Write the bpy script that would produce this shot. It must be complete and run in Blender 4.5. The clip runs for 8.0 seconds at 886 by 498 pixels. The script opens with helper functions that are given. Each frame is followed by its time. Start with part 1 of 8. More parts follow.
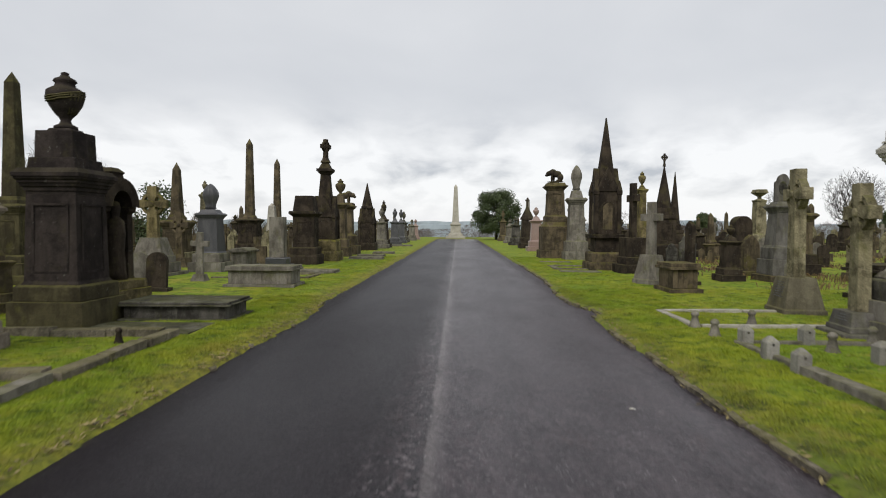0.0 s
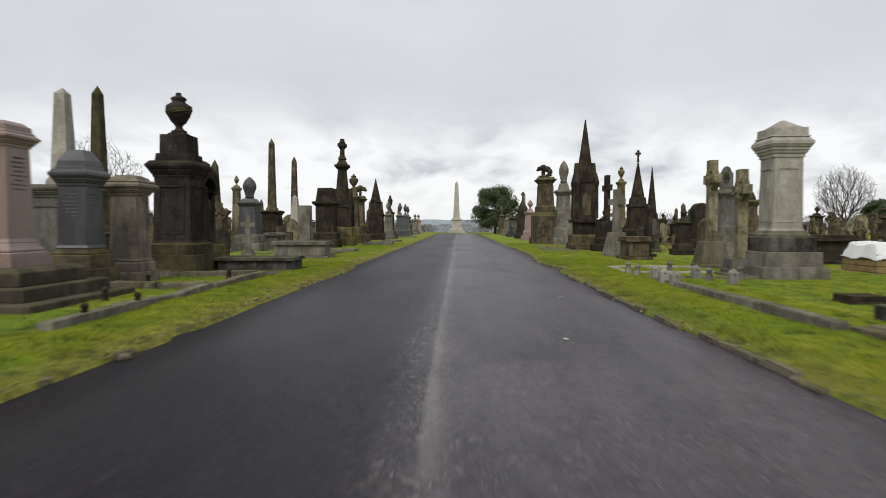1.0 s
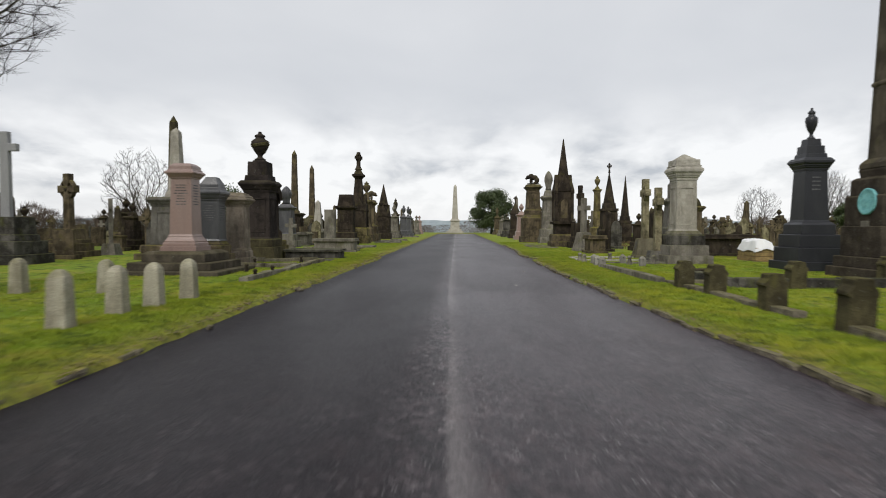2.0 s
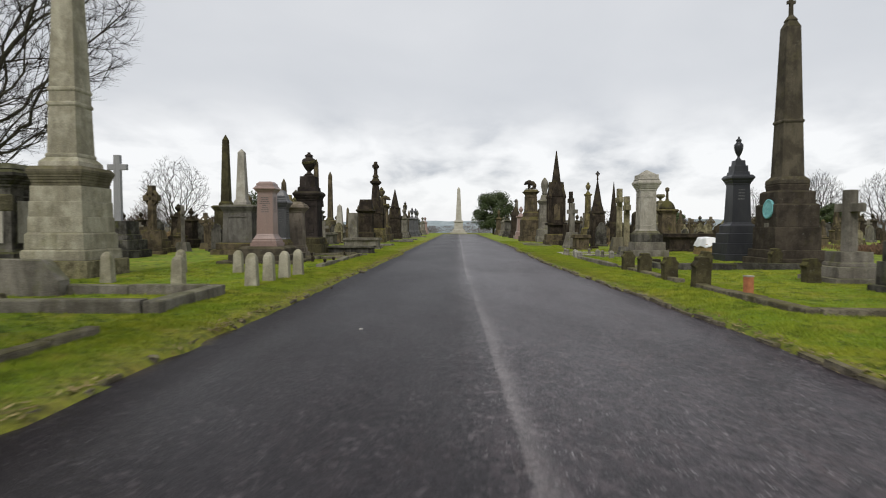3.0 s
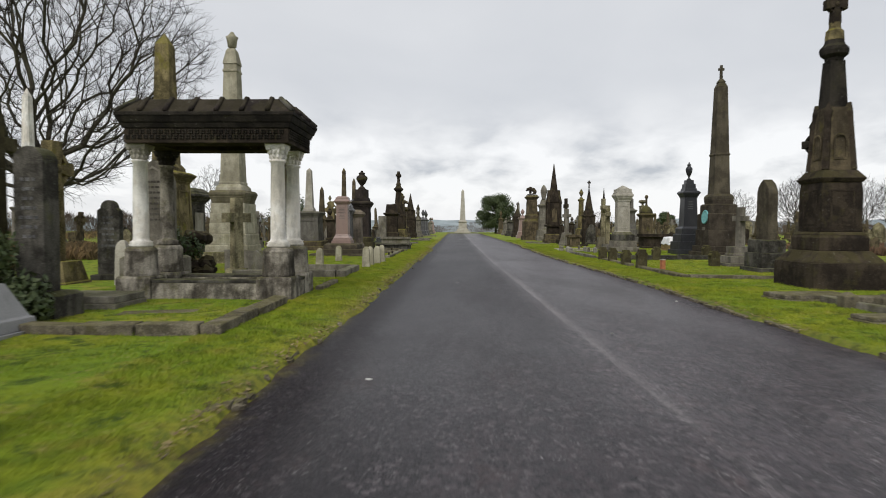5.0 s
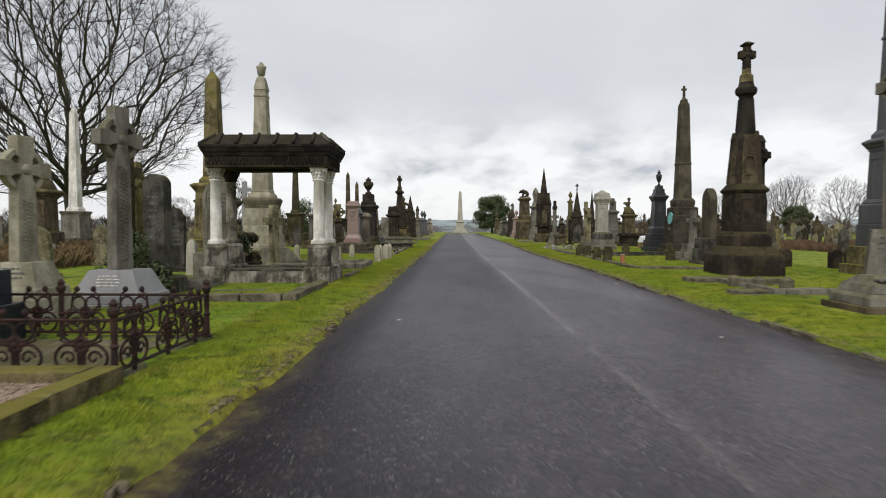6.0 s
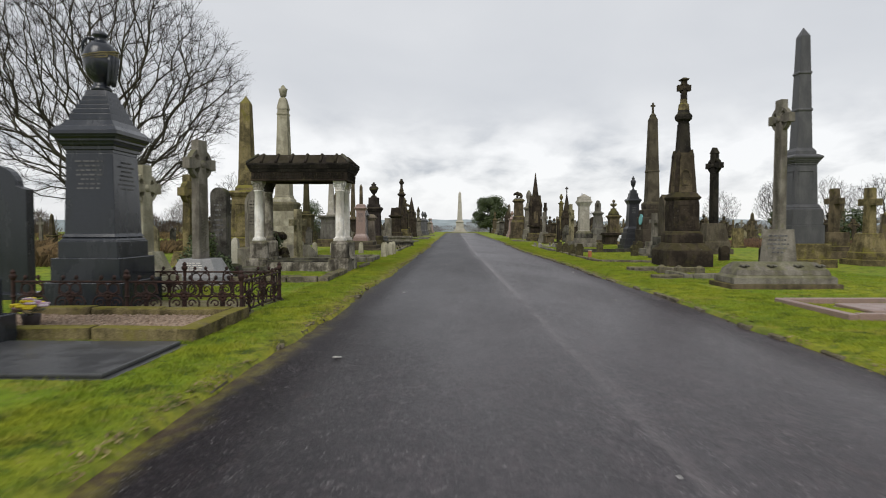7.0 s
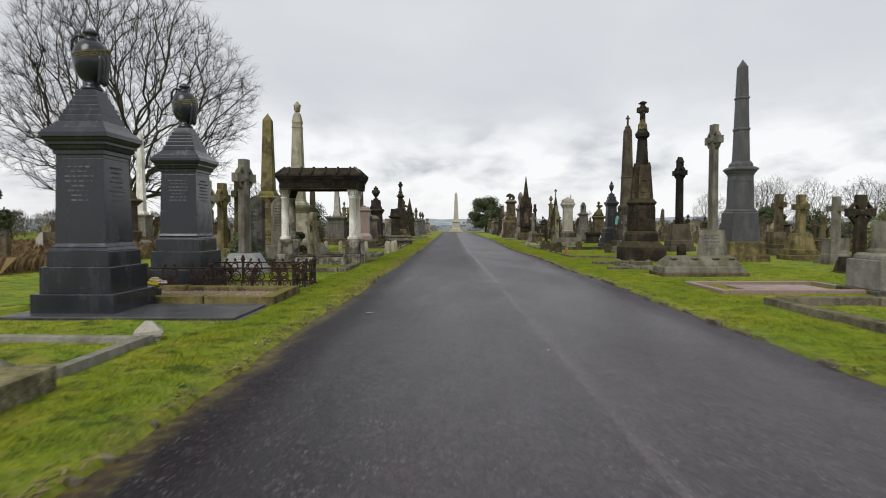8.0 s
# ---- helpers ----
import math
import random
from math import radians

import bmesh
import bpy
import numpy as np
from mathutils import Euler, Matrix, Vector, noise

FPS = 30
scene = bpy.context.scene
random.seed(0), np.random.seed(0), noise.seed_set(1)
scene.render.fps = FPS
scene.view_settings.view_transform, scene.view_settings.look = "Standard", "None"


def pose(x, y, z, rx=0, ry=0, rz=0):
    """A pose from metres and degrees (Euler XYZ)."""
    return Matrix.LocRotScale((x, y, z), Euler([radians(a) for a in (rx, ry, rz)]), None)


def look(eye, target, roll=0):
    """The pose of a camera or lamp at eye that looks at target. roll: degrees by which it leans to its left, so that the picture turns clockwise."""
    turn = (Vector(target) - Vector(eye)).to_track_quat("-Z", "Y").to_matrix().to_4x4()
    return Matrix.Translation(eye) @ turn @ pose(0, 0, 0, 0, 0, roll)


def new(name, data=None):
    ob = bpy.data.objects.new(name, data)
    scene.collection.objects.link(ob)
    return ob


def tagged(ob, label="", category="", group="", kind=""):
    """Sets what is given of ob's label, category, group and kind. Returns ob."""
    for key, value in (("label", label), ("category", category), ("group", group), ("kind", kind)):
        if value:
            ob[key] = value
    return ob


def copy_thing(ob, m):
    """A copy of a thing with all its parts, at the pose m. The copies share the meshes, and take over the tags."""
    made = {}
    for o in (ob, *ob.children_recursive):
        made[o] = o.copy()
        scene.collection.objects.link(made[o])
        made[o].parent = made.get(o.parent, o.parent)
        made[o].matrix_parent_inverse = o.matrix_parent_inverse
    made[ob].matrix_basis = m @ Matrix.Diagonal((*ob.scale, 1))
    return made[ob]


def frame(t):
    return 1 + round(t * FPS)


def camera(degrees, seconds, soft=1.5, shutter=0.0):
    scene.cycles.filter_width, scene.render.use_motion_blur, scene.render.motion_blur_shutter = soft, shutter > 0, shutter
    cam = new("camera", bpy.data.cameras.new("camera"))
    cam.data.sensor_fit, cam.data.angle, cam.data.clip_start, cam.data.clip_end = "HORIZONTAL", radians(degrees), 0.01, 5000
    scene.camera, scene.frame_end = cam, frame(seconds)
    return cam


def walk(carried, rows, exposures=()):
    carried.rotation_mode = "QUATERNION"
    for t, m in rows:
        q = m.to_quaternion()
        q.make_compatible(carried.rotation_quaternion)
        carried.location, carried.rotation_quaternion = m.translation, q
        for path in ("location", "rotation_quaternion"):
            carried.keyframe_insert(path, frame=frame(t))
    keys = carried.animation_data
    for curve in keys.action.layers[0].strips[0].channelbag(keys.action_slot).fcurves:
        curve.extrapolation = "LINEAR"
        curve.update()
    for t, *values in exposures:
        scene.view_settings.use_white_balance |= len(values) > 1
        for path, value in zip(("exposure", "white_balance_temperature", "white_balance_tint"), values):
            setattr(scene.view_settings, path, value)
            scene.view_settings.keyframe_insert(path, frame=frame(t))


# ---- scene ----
cam = camera(73.0, 8.0, soft=1.0, shutter=0.4)
PATH = [
    (0, (-0.232, -0.836, 1.545), (-0.28, 1.162, 1.473), 0.3),
    (0.5, (-0.221, -2.099, 1.168), (-0.271, -0.101, 1.089), 0.3),
    (1, (-0.23, -4.508, 1.043), (-0.281, -2.51, 0.966), 0.1),
    (1.2, (-0.239, -5.507, 1.038), (-0.29, -3.509, 0.964), 0.2),
    (2.3, (-0.357, -11.125, 1.056), (-0.4, -9.127, 0.981), 0.2),
    (2.5, (-0.401, -12.031, 1.052), (-0.449, -10.033, 0.98), 0.2),
    (3, (-0.603, -14.126, 1.074), (-0.653, -12.128, 1.001), 0.1),
    (3.5, (-0.821, -15.89, 1.142), (-0.872, -13.892, 1.067), 0.1),
    (4, (-1.151, -17.47, 1.166), (-1.202, -15.472, 1.093), 0.1),
    (4.5, (-1.489, -19.0, 1.192), (-1.534, -17.002, 1.116), 0.2),
    (4.7, (-1.591, -19.631, 1.198), (-1.635, -17.633, 1.122), 0.2),
    (5.8, (-1.645, -23.231, 1.245), (-1.685, -21.233, 1.166), 0.0),
    (6, (-1.576, -23.87, 1.256), (-1.613, -21.872, 1.179), -0.0),
    (6.5, (-1.38, -25.605, 1.269), (-1.423, -23.607, 1.192), 0.0),
    (7, (-1.322, -27.369, 1.284), (-1.363, -25.371, 1.206), -0.0),
    (7.5, (-1.266, -29.041, 1.305), (-1.3, -27.043, 1.227), -0.0),
    (8, (-1.209, -30.652, 1.338), (-1.24, -28.654, 1.258), -0.0),
]
walk(cam, [(t, look(e, g, r)) for t, e, g, r in PATH])
# ---------------------------------------------------------------- world, sun
world = bpy.data.worlds.new("overcast_sky")
scene.world = world
world.use_nodes = True
wn, wl = world.node_tree.nodes, world.node_tree.links
wn.clear()
SUN_EL, SUN_AZ = 48.0, 200.0      # height of the sun and its bearing from north (+y), clockwise


def wnode(kind, **kw):
    n = wn.new(kind)
    for k, v in kw.items():
        n.inputs[k].default_value = v
    return n


sky = wn.new("ShaderNodeTexSky")
sky.sky_type = "NISHITA"
sky.sun_disc = False
sky.sun_elevation, sky.sun_rotation = radians(SUN_EL), radians(SUN_AZ)
sky_s = wn.new("ShaderNodeVectorMath")
sky_s.operation = "SCALE"
sky_s.inputs["Scale"].default_value = 0.10
wl.new(sky.outputs["Color"], sky_s.inputs[0])
tc = wn.new("ShaderNodeTexCoord")
sep = wn.new("ShaderNodeSeparateXYZ")
wl.new(tc.outputs["Generated"], sep.inputs[0])


def wmath(op, a, b=0.0):
    n = wn.new("ShaderNodeMath")
    n.operation = op
    for i, v in enumerate((a, b)):
        if isinstance(v, (int, float)):
            n.inputs[i].default_value = v
        else:
            wl.new(v, n.inputs[i])
    return n.outputs[0]


up = wmath("MAXIMUM", sep.outputs["Z"], 0.0)
deck = wmath("DIVIDE", 1.0, wmath("ADD", up, 0.34))       # the cloud layer, foreshortened towards the horizon
comb = wn.new("ShaderNodeCombineXYZ")
wl.new(wmath("MULTIPLY", sep.outputs["X"], deck), comb.inputs[0])
wl.new(wmath("MULTIPLY", wmath("MULTIPLY", sep.outputs["Y"], deck), 0.8), comb.inputs[1])
wl.new(wmath("MULTIPLY", up, 1.6), comb.inputs[2])
cl1 = wnode("ShaderNodeTexNoise", Scale=1.5, Detail=5.0, Roughness=0.5, Distortion=0.4)
cl2 = wnode("ShaderNodeTexNoise", Scale=5.0, Detail=7.0, Roughness=0.52, Distortion=0.2)
wl.new(comb.outputs[0], cl1.inputs["Vector"])
wl.new(comb.outputs[0], cl2.inputs["Vector"])
# grey cloud deck: even overhead, broken and bright low down
low = wn.new("ShaderNodeMapRange")
low.inputs["From Min"].default_value, low.inputs["From Max"].default_value = 0.08, 0.24
low.inputs["To Min"].default_value, low.inputs["To Max"].default_value = 1.0, 0.0
low.interpolation_type = "SMOOTHSTEP"
wl.new(up, low.inputs["Value"])
band = low.outputs[0]
swing = wmath("ADD", 0.28, wmath("MULTIPLY", band, 1.12))
lumps = wmath("ADD", wmath("MULTIPLY", wmath("SUBTRACT", cl1.outputs[0], 0.5), 1.5), wmath("MULTIPLY", wmath("SUBTRACT", cl2.outputs[0], 0.5), wmath("MULTIPLY", wmath("MULTIPLY", band, 2.5), wmath("MINIMUM", wmath("MULTIPLY", up, 13.0), 1.0))))
level = wmath("ADD", wmath("ADD", 0.30, wmath("MULTIPLY", band, 0.52)), wmath("MULTIPLY", lumps, swing))
ramp = wn.new("ShaderNodeValToRGB")
ramp.color_ramp.elements[0].position, ramp.color_ramp.elements[0].color = 0.0, (0.50, 0.525, 0.57, 1)
ramp.color_ramp.elements[1].position, ramp.color_ramp.elements[1].color = 1.0, (0.925, 0.93, 0.94, 1)
mid_stop = ramp.color_ramp.elements.new(0.5)
mid_stop.color = (0.755, 0.765, 0.785, 1)
wl.new(level, ramp.inputs[0])
cmix = wn.new("ShaderNodeMix")
cmix.data_type = "RGBA"
cmix.inputs[0].default_value = 0.93
wl.new(sky_s.outputs[0], cmix.inputs[6])
wl.new(ramp.outputs[0], cmix.inputs[7])
bg = wnode("ShaderNodeBackground", Strength=1.06)
wl.new(cmix.outputs[2], bg.inputs["Color"])
wout = wn.new("ShaderNodeOutputWorld")
wl.new(bg.outputs[0], wout.inputs[0])

sun_data = bpy.data.lights.new("sun", "SUN")
sun_data.energy, sun_data.angle, sun_data.color = 2.1, radians(35), (1.0, 0.96, 0.9)
sun = new("sun", sun_data)
az, el = radians(SUN_AZ), radians(SUN_EL)
sun.matrix_world = look((0, 0, 60), (-60 * math.sin(az) * math.cos(el), -60 * math.cos(az) * math.cos(el), 60 - 60 * math.sin(el)))

# ---------------------------------------------------------------- materials


class Nodes:
    """Short hand for building a node material."""

    def __init__(self, name):
        self.m = bpy.data.materials.new(name)
        self.m.use_nodes = True
        self.t = self.m.node_tree
        self.t.nodes.clear()
        self.out = self.t.nodes.new("ShaderNodeOutputMaterial")
        self.b = self.t.nodes.new("ShaderNodeBsdfPrincipled")
        self.t.links.new(self.b.outputs[0], self.out.inputs[0])
        self.pos = self.t.nodes.new("ShaderNodeNewGeometry")

    def put(self, sock, v):
        if isinstance(v, (int, float)):
            sock.default_value = v
        elif isinstance(v, tuple):
            sock.default_value = (*v, 1) if len(v) == 3 and sock.type == "RGBA" else v
        else:
            self.t.links.new(v, sock)

    def noise(self, scale, detail=4.0, rough=0.55, stretch=(1, 1, 1), dist=0.0, offset=None):
        mp = self.t.nodes.new("ShaderNodeMapping")
        mp.inputs["Scale"].default_value = stretch
        self.t.links.new(self.pos.outputs["Position"], mp.inputs["Vector"])
        if offset is not None:
            self.t.links.new(offset, mp.inputs["Location"])
        n = self.t.nodes.new("ShaderNodeTexNoise")
        n.inputs["Scale"].default_value, n.inputs["Detail"].default_value = scale, detail
        n.inputs["Roughness"].default_value, n.inputs["Distortion"].default_value = rough, dist
        self.t.links.new(mp.outputs[0], n.inputs["Vector"])
        return n.outputs[0]

    def voronoi(self, scale, feature="F1", out="Distance"):
        n = self.t.nodes.new("ShaderNodeTexVoronoi")
        n.feature = feature
        n.inputs["Scale"].default_value = scale
        self.t.links.new(self.pos.outputs["Position"], n.inputs["Vector"])
        return n.outputs[out]

    def ramp(self, v, a, b, ca=0.0, cb=1.0):
        n = self.t.nodes.new("ShaderNodeMapRange")
        n.interpolation_type = "SMOOTHSTEP"
        self.put(n.inputs["Value"], v)
        for k, w in (("From Min", a), ("From Max", b), ("To Min", ca), ("To Max", cb)):
            n.inputs[k].default_value = w
        return n.outputs[0]

    def math(self, op, a, b=0.0):
        n = self.t.nodes.new("ShaderNodeMath")
        n.operation = op
        self.put(n.inputs[0], a)
        self.put(n.inputs[1], b)
        return n.outputs[0]

    def mix(self, f, a, b, mode="MIX"):
        n = self.t.nodes.new("ShaderNodeMix")
        n.data_type, n.blend_type = "RGBA", mode
        self.put(n.inputs[0], f)
        self.put(n.inputs[6], a)
        self.put(n.inputs[7], b)
        return n.outputs[2]

    def axis(self, i, normal=False):
        n = self.t.nodes.new("ShaderNodeSeparateXYZ")
        self.t.links.new(self.pos.outputs["Normal" if normal else "Position"], n.inputs[0])
        return n.outputs[i]

    def rand(self):
        return self.t.nodes.new("ShaderNodeObjectInfo").outputs["Random"]

    def island(self):
        return self.pos.outputs["Random Per Island"]

    def bump(self, h, strength=0.4, dist=0.01):
        n = self.t.nodes.new("ShaderNodeBump")
        n.inputs["Strength"].default_value, n.inputs["Distance"].default_value = strength, dist
        self.put(n.inputs["Height"], h)
        self.t.links.new(n.outputs[0], self.b.inputs["Normal"])

    def done(self, color, rough=0.8, metal=0.0, spec=0.4):
        self.put(self.b.inputs["Base Color"], color)
        self.put(self.b.inputs["Roughness"], rough)
        self.b.inputs["Metallic"].default_value = metal
        self.b.inputs["Specular IOR Level"].default_value = spec
        return self.m


def stone(name, light, dark, soot=0.45, moss=0.25, moss_col=(0.10, 0.105, 0.025), rough=0.88, grain=70.0, spec=0.05, mottle=0.6, grit=0.7):
    """Weathered stone: two tones, worn pale patches, soot in streaks, algae and a sandy grain."""
    n = Nodes(name)
    shift = n.t.nodes.new("ShaderNodeCombineXYZ")
    for k in range(3):
        n.t.links.new(n.math("MULTIPLY", n.rand(), 3.0 + k), shift.inputs[k])
    off = shift.outputs[0]
    big = n.noise(1.9, 6, 0.65, offset=off)
    col = n.mix(n.ramp(big, 0.42, 0.58), light, dark)
    mid = n.noise(7.5, 6, 0.7, offset=off)
    col = n.mix(n.ramp(mid, 0.46, 0.68, 0.0, mottle), col, tuple(min(0.8, v * 1.75 + 0.012) for v in light))
    streak = n.noise(2.6, 5, 0.6, (2.2, 2.2, 0.5), offset=off)
    s = n.math("MULTIPLY", n.ramp(n.math("ADD", streak, n.math("MULTIPLY", mid, 0.35)), 0.52, 0.90), soot)
    col = n.mix(s, col, (0.014, 0.0125, 0.0115))
    fine = n.noise(grain, 3, 0.65)
    col = n.mix(grit, col, n.mix(n.ramp(fine, 0.3, 0.7), (0.24, 0.235, 0.22), (0.78, 0.77, 0.74)), "OVERLAY")
    upw = n.ramp(n.axis(2, True), -0.1, 0.9, 0.0, 0.20)
    mm = n.math("MULTIPLY", n.ramp(n.math("ADD", n.noise(3.3, 7, 0.7, (1, 1, 0.7), offset=off), upw), 0.54, 0.70), moss)
    col = n.mix(mm, col, moss_col)
    pale = n.math("MULTIPLY", n.ramp(n.noise(16.0, 5, 0.7), 0.63, 0.70), 0.5)
    col = n.mix(pale, col, n.mix(0.55, col, (0.36, 0.36, 0.31)))
    n.bump(n.math("ADD", n.math("MULTIPLY", fine, 0.4), n.math("ADD", n.noise(13.0, 6, 0.7), n.math("MULTIPLY", mid, 0.8))), 0.75, 0.014)
    return n.done(col, n.ramp(big, 0.3, 0.7, rough - 0.1, rough + 0.06), 0, spec)


def granite(name, c1, c2, rough=0.28, speck=220.0, spec=0.5, dull=0.25, algae=0.2, worn=0.30):
    """Polished granite or slate with a speckle, rain streaks and dull patches."""
    n = Nodes(name)
    sp = n.noise(speck, 2, 0.7)
    col = n.mix(n.ramp(sp, 0.38, 0.62), c1, c2)
    wear = n.ramp(n.noise(2.1, 6, 0.65, (1.5, 1.5, 0.5)), 0.42, 0.72)
    col = n.mix(n.math("MULTIPLY", wear, worn), col, n.mix(0.35, col, (0.30, 0.30, 0.29)))
    green = n.math("MULTIPLY", n.ramp(n.noise(1.6, 5, 0.6), 0.6, 0.75), algae)
    col = n.mix(green, col, (0.07, 0.075, 0.03))
    run = n.ramp(n.noise(4.0, 6, 0.7, (2.4, 2.4, 0.3)), 0.5, 0.75, 0.0, 0.55)
    col = n.mix(run, col, n.mix(0.6, col, (0.012, 0.012, 0.013)))
    n.bump(n.noise(60.0, 3, 0.6), 0.12, 0.004)
    return n.done(col, n.math("ADD", n.math("MULTIPLY", wear, dull), rough), 0, spec)


M = {
    "sand_black": stone("blackened_sandstone", (0.058, 0.046, 0.034), (0.027, 0.0215, 0.0175), 0.65, 0.5, (0.074, 0.066, 0.027), mottle=0.2, grit=0.35),
    "sand_brown": stone("brown_sandstone", (0.135, 0.108, 0.07), (0.066, 0.054, 0.037), 0.6, 0.5, (0.12, 0.11, 0.026), mottle=0.25, grit=0.4),
    "sand_green": stone("mossy_sandstone", (0.205, 0.17, 0.088), (0.088, 0.074, 0.04), 0.55, 0.8, (0.16, 0.145, 0.03), mottle=0.35),
    "sand_pale": stone("pale_sandstone", (0.385, 0.362, 0.285), (0.265, 0.245, 0.185), 0.3, 0.28, (0.15, 0.15, 0.05), mottle=0.15, grit=0.4),
    "sand_buff": stone("buff_sandstone", (0.25, 0.225, 0.145), (0.11, 0.098, 0.062), 0.55, 0.4, (0.13, 0.13, 0.035)),
    "stone_grey": stone("grey_stone", (0.22, 0.204, 0.176), (0.145, 0.132, 0.112), 0.5, 0.4, mottle=0.2, grit=0.4),
    "stone_dark": stone("dark_grey_stone", (0.11, 0.104, 0.093), (0.04, 0.038, 0.034), 0.6, 0.35, mottle=0.35, grit=0.5),
    "stone_white": stone("weathered_white_stone", (0.40, 0.38, 0.335), (0.31, 0.29, 0.25), 0.3, 0.15, (0.16, 0.16, 0.07), mottle=0.2, grit=0.4),
    "sand_umber": stone("umber_sandstone", (0.105, 0.091, 0.068), (0.064, 0.055, 0.042), 0.45, 0.25, (0.085, 0.078, 0.024), mottle=0.12, grit=0.4),
    "stone_stained": stone("stained_pale_stone", (0.37, 0.34, 0.295), (0.10, 0.089, 0.075), 0.85, 0.35, (0.14, 0.135, 0.045), mottle=0.3, grit=0.5),
    "stone_beige": stone("clean_beige_stone", (0.43, 0.41, 0.355), (0.36, 0.34, 0.29), 0.12, 0.08, (0.2, 0.19, 0.1), mottle=0.1, grit=0.3),
    "soot": stone("sooty_black_stone", (0.036, 0.032, 0.027), (0.014, 0.0128, 0.0118), 0.6, 0.25, (0.06, 0.058, 0.02), mottle=0.2, grit=0.5),
    "stone_smooth": stone("smooth_grey_stone", (0.29, 0.28, 0.255), (0.215, 0.205, 0.185), 0.35, 0.3, (0.13, 0.13, 0.045), mottle=0.15, grit=0.4),
    "marble": stone("weathered_white_marble", (0.86, 0.84, 0.79), (0.72, 0.68, 0.61), 0.45, 0.1, (0.2, 0.2, 0.12), 0.6, mottle=0.2, grit=0.25),
    "slate": granite("polished_dark_slate", (0.024, 0.028, 0.037), (0.013, 0.0155, 0.021), 0.16, 160, 0.45, 0.2, 0.0, 0.10),
    "granite_blue": granite("blue_grey_granite", (0.080, 0.080, 0.084), (0.043, 0.043, 0.047), 0.4, spec=0.3, algae=0.08, worn=0.45),
    "granite_black": granite("black_granite", (0.034, 0.035, 0.04), (0.018, 0.019, 0.022), 0.34, spec=0.3, algae=0.03, worn=0.1),
    "granite_grey": granite("grey_granite", (0.30, 0.30, 0.30), (0.16, 0.16, 0.165), 0.42),
    "granite_dark": granite("dark_granite", (0.056, 0.057, 0.061), (0.03, 0.031, 0.034), 0.3),
    "granite_pink": granite("pink_granite", (0.30, 0.21, 0.18), (0.20, 0.136, 0.116), 0.38, 180, 0.45, 0.3),
    "sand_taupe": stone("taupe_sandstone", (0.25, 0.212, 0.178), (0.165, 0.138, 0.114), 0.5, 0.25, (0.13, 0.12, 0.04), mottle=0.15, grit=0.4),
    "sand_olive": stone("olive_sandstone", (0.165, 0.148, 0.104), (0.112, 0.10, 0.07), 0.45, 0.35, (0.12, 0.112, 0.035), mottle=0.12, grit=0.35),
    "stone_mid": stone("mid_grey_stone", (0.15, 0.142, 0.13), (0.105, 0.098, 0.088), 0.45, 0.25, mottle=0.12, grit=0.35),
    "sand_char": stone("sooty_purple_brown_sandstone", (0.044, 0.036, 0.033), (0.023, 0.019, 0.018), 0.5, 0.3, (0.06, 0.054, 0.024), mottle=0.15, grit=0.35),
    "sand_dusk": stone("dark_umber_sandstone", (0.072, 0.060, 0.048), (0.042, 0.035, 0.029), 0.45, 0.25, (0.07, 0.064, 0.024), mottle=0.12, grit=0.4),
    "sand_moss": stone("olive_mossy_sandstone", (0.088, 0.078, 0.042), (0.05, 0.044, 0.026), 0.5, 0.55, (0.10, 0.094, 0.03), mottle=0.15, grit=0.35),
    "letters": stone("pale_lettering", (0.13, 0.13, 0.135), (0.075, 0.075, 0.08), 0.2, 0.0),
    "letters_dark": stone("dark_lettering", (0.07, 0.065, 0.06), (0.05, 0.045, 0.04), 0.1, 0.0),
    "kerb": stone("kerb_stone", (0.18, 0.16, 0.125), (0.10, 0.089, 0.068), 0.5, 0.45, (0.12, 0.112, 0.035)),
}


def simple(name, c1, c2, scale, rough=0.8, metal=0.0, bump=0.3, bscale=40.0, detail=5, stretch=(1, 1, 1), spec=0.3):
    n = Nodes(name)
    col = n.mix(n.ramp(n.noise(scale, detail, 0.6, stretch), 0.32, 0.68), c1, c2)
    col = n.mix(0.4, col, n.mix(n.ramp(n.noise(bscale, 3, 0.6), 0.3, 0.7), (0.32, 0.32, 0.32), (0.7, 0.7, 0.7)), "OVERLAY")
    n.bump(n.noise(bscale, 4, 0.6, stretch), bump, 0.01)
    return n.done(col, rough, metal, spec)


M["iron"] = simple("rusty_iron", (0.05, 0.024, 0.018), (0.02, 0.0125, 0.011), 14, 0.75, 0.1, 0.5, 90)
M["bark"] = simple("bark", (0.04, 0.033, 0.026), (0.07, 0.066, 0.04), 2.2, 0.9, 0, 0.7, 18, 6, (3, 3, 0.6))
M["twig"] = simple("twigs", (0.022, 0.018, 0.015), (0.038, 0.03, 0.024), 3, 0.9, spec=0.1)
M["brush"] = simple("far_brushwood", (0.10, 0.083, 0.082), (0.145, 0.122, 0.115), 0.6, 0.95, spec=0.05)
M["thicket"] = simple("leafless_thicket", (0.075, 0.058, 0.05), (0.12, 0.095, 0.075), 0.5, 0.95, spec=0.05)
M["soil"] = simple("dead_bracken", (0.26, 0.175, 0.09), (0.13, 0.085, 0.05), 1.2, 0.95, 0, 0.4, 25)
M["copper"] = simple("verdigris_bronze", (0.20, 0.47, 0.47), (0.12, 0.33, 0.35), 9, 0.7, 0, 0.3, 30)
M["orange"] = simple("orange_brick", (0.42, 0.17, 0.075), (0.30, 0.11, 0.055), 8, 0.85)
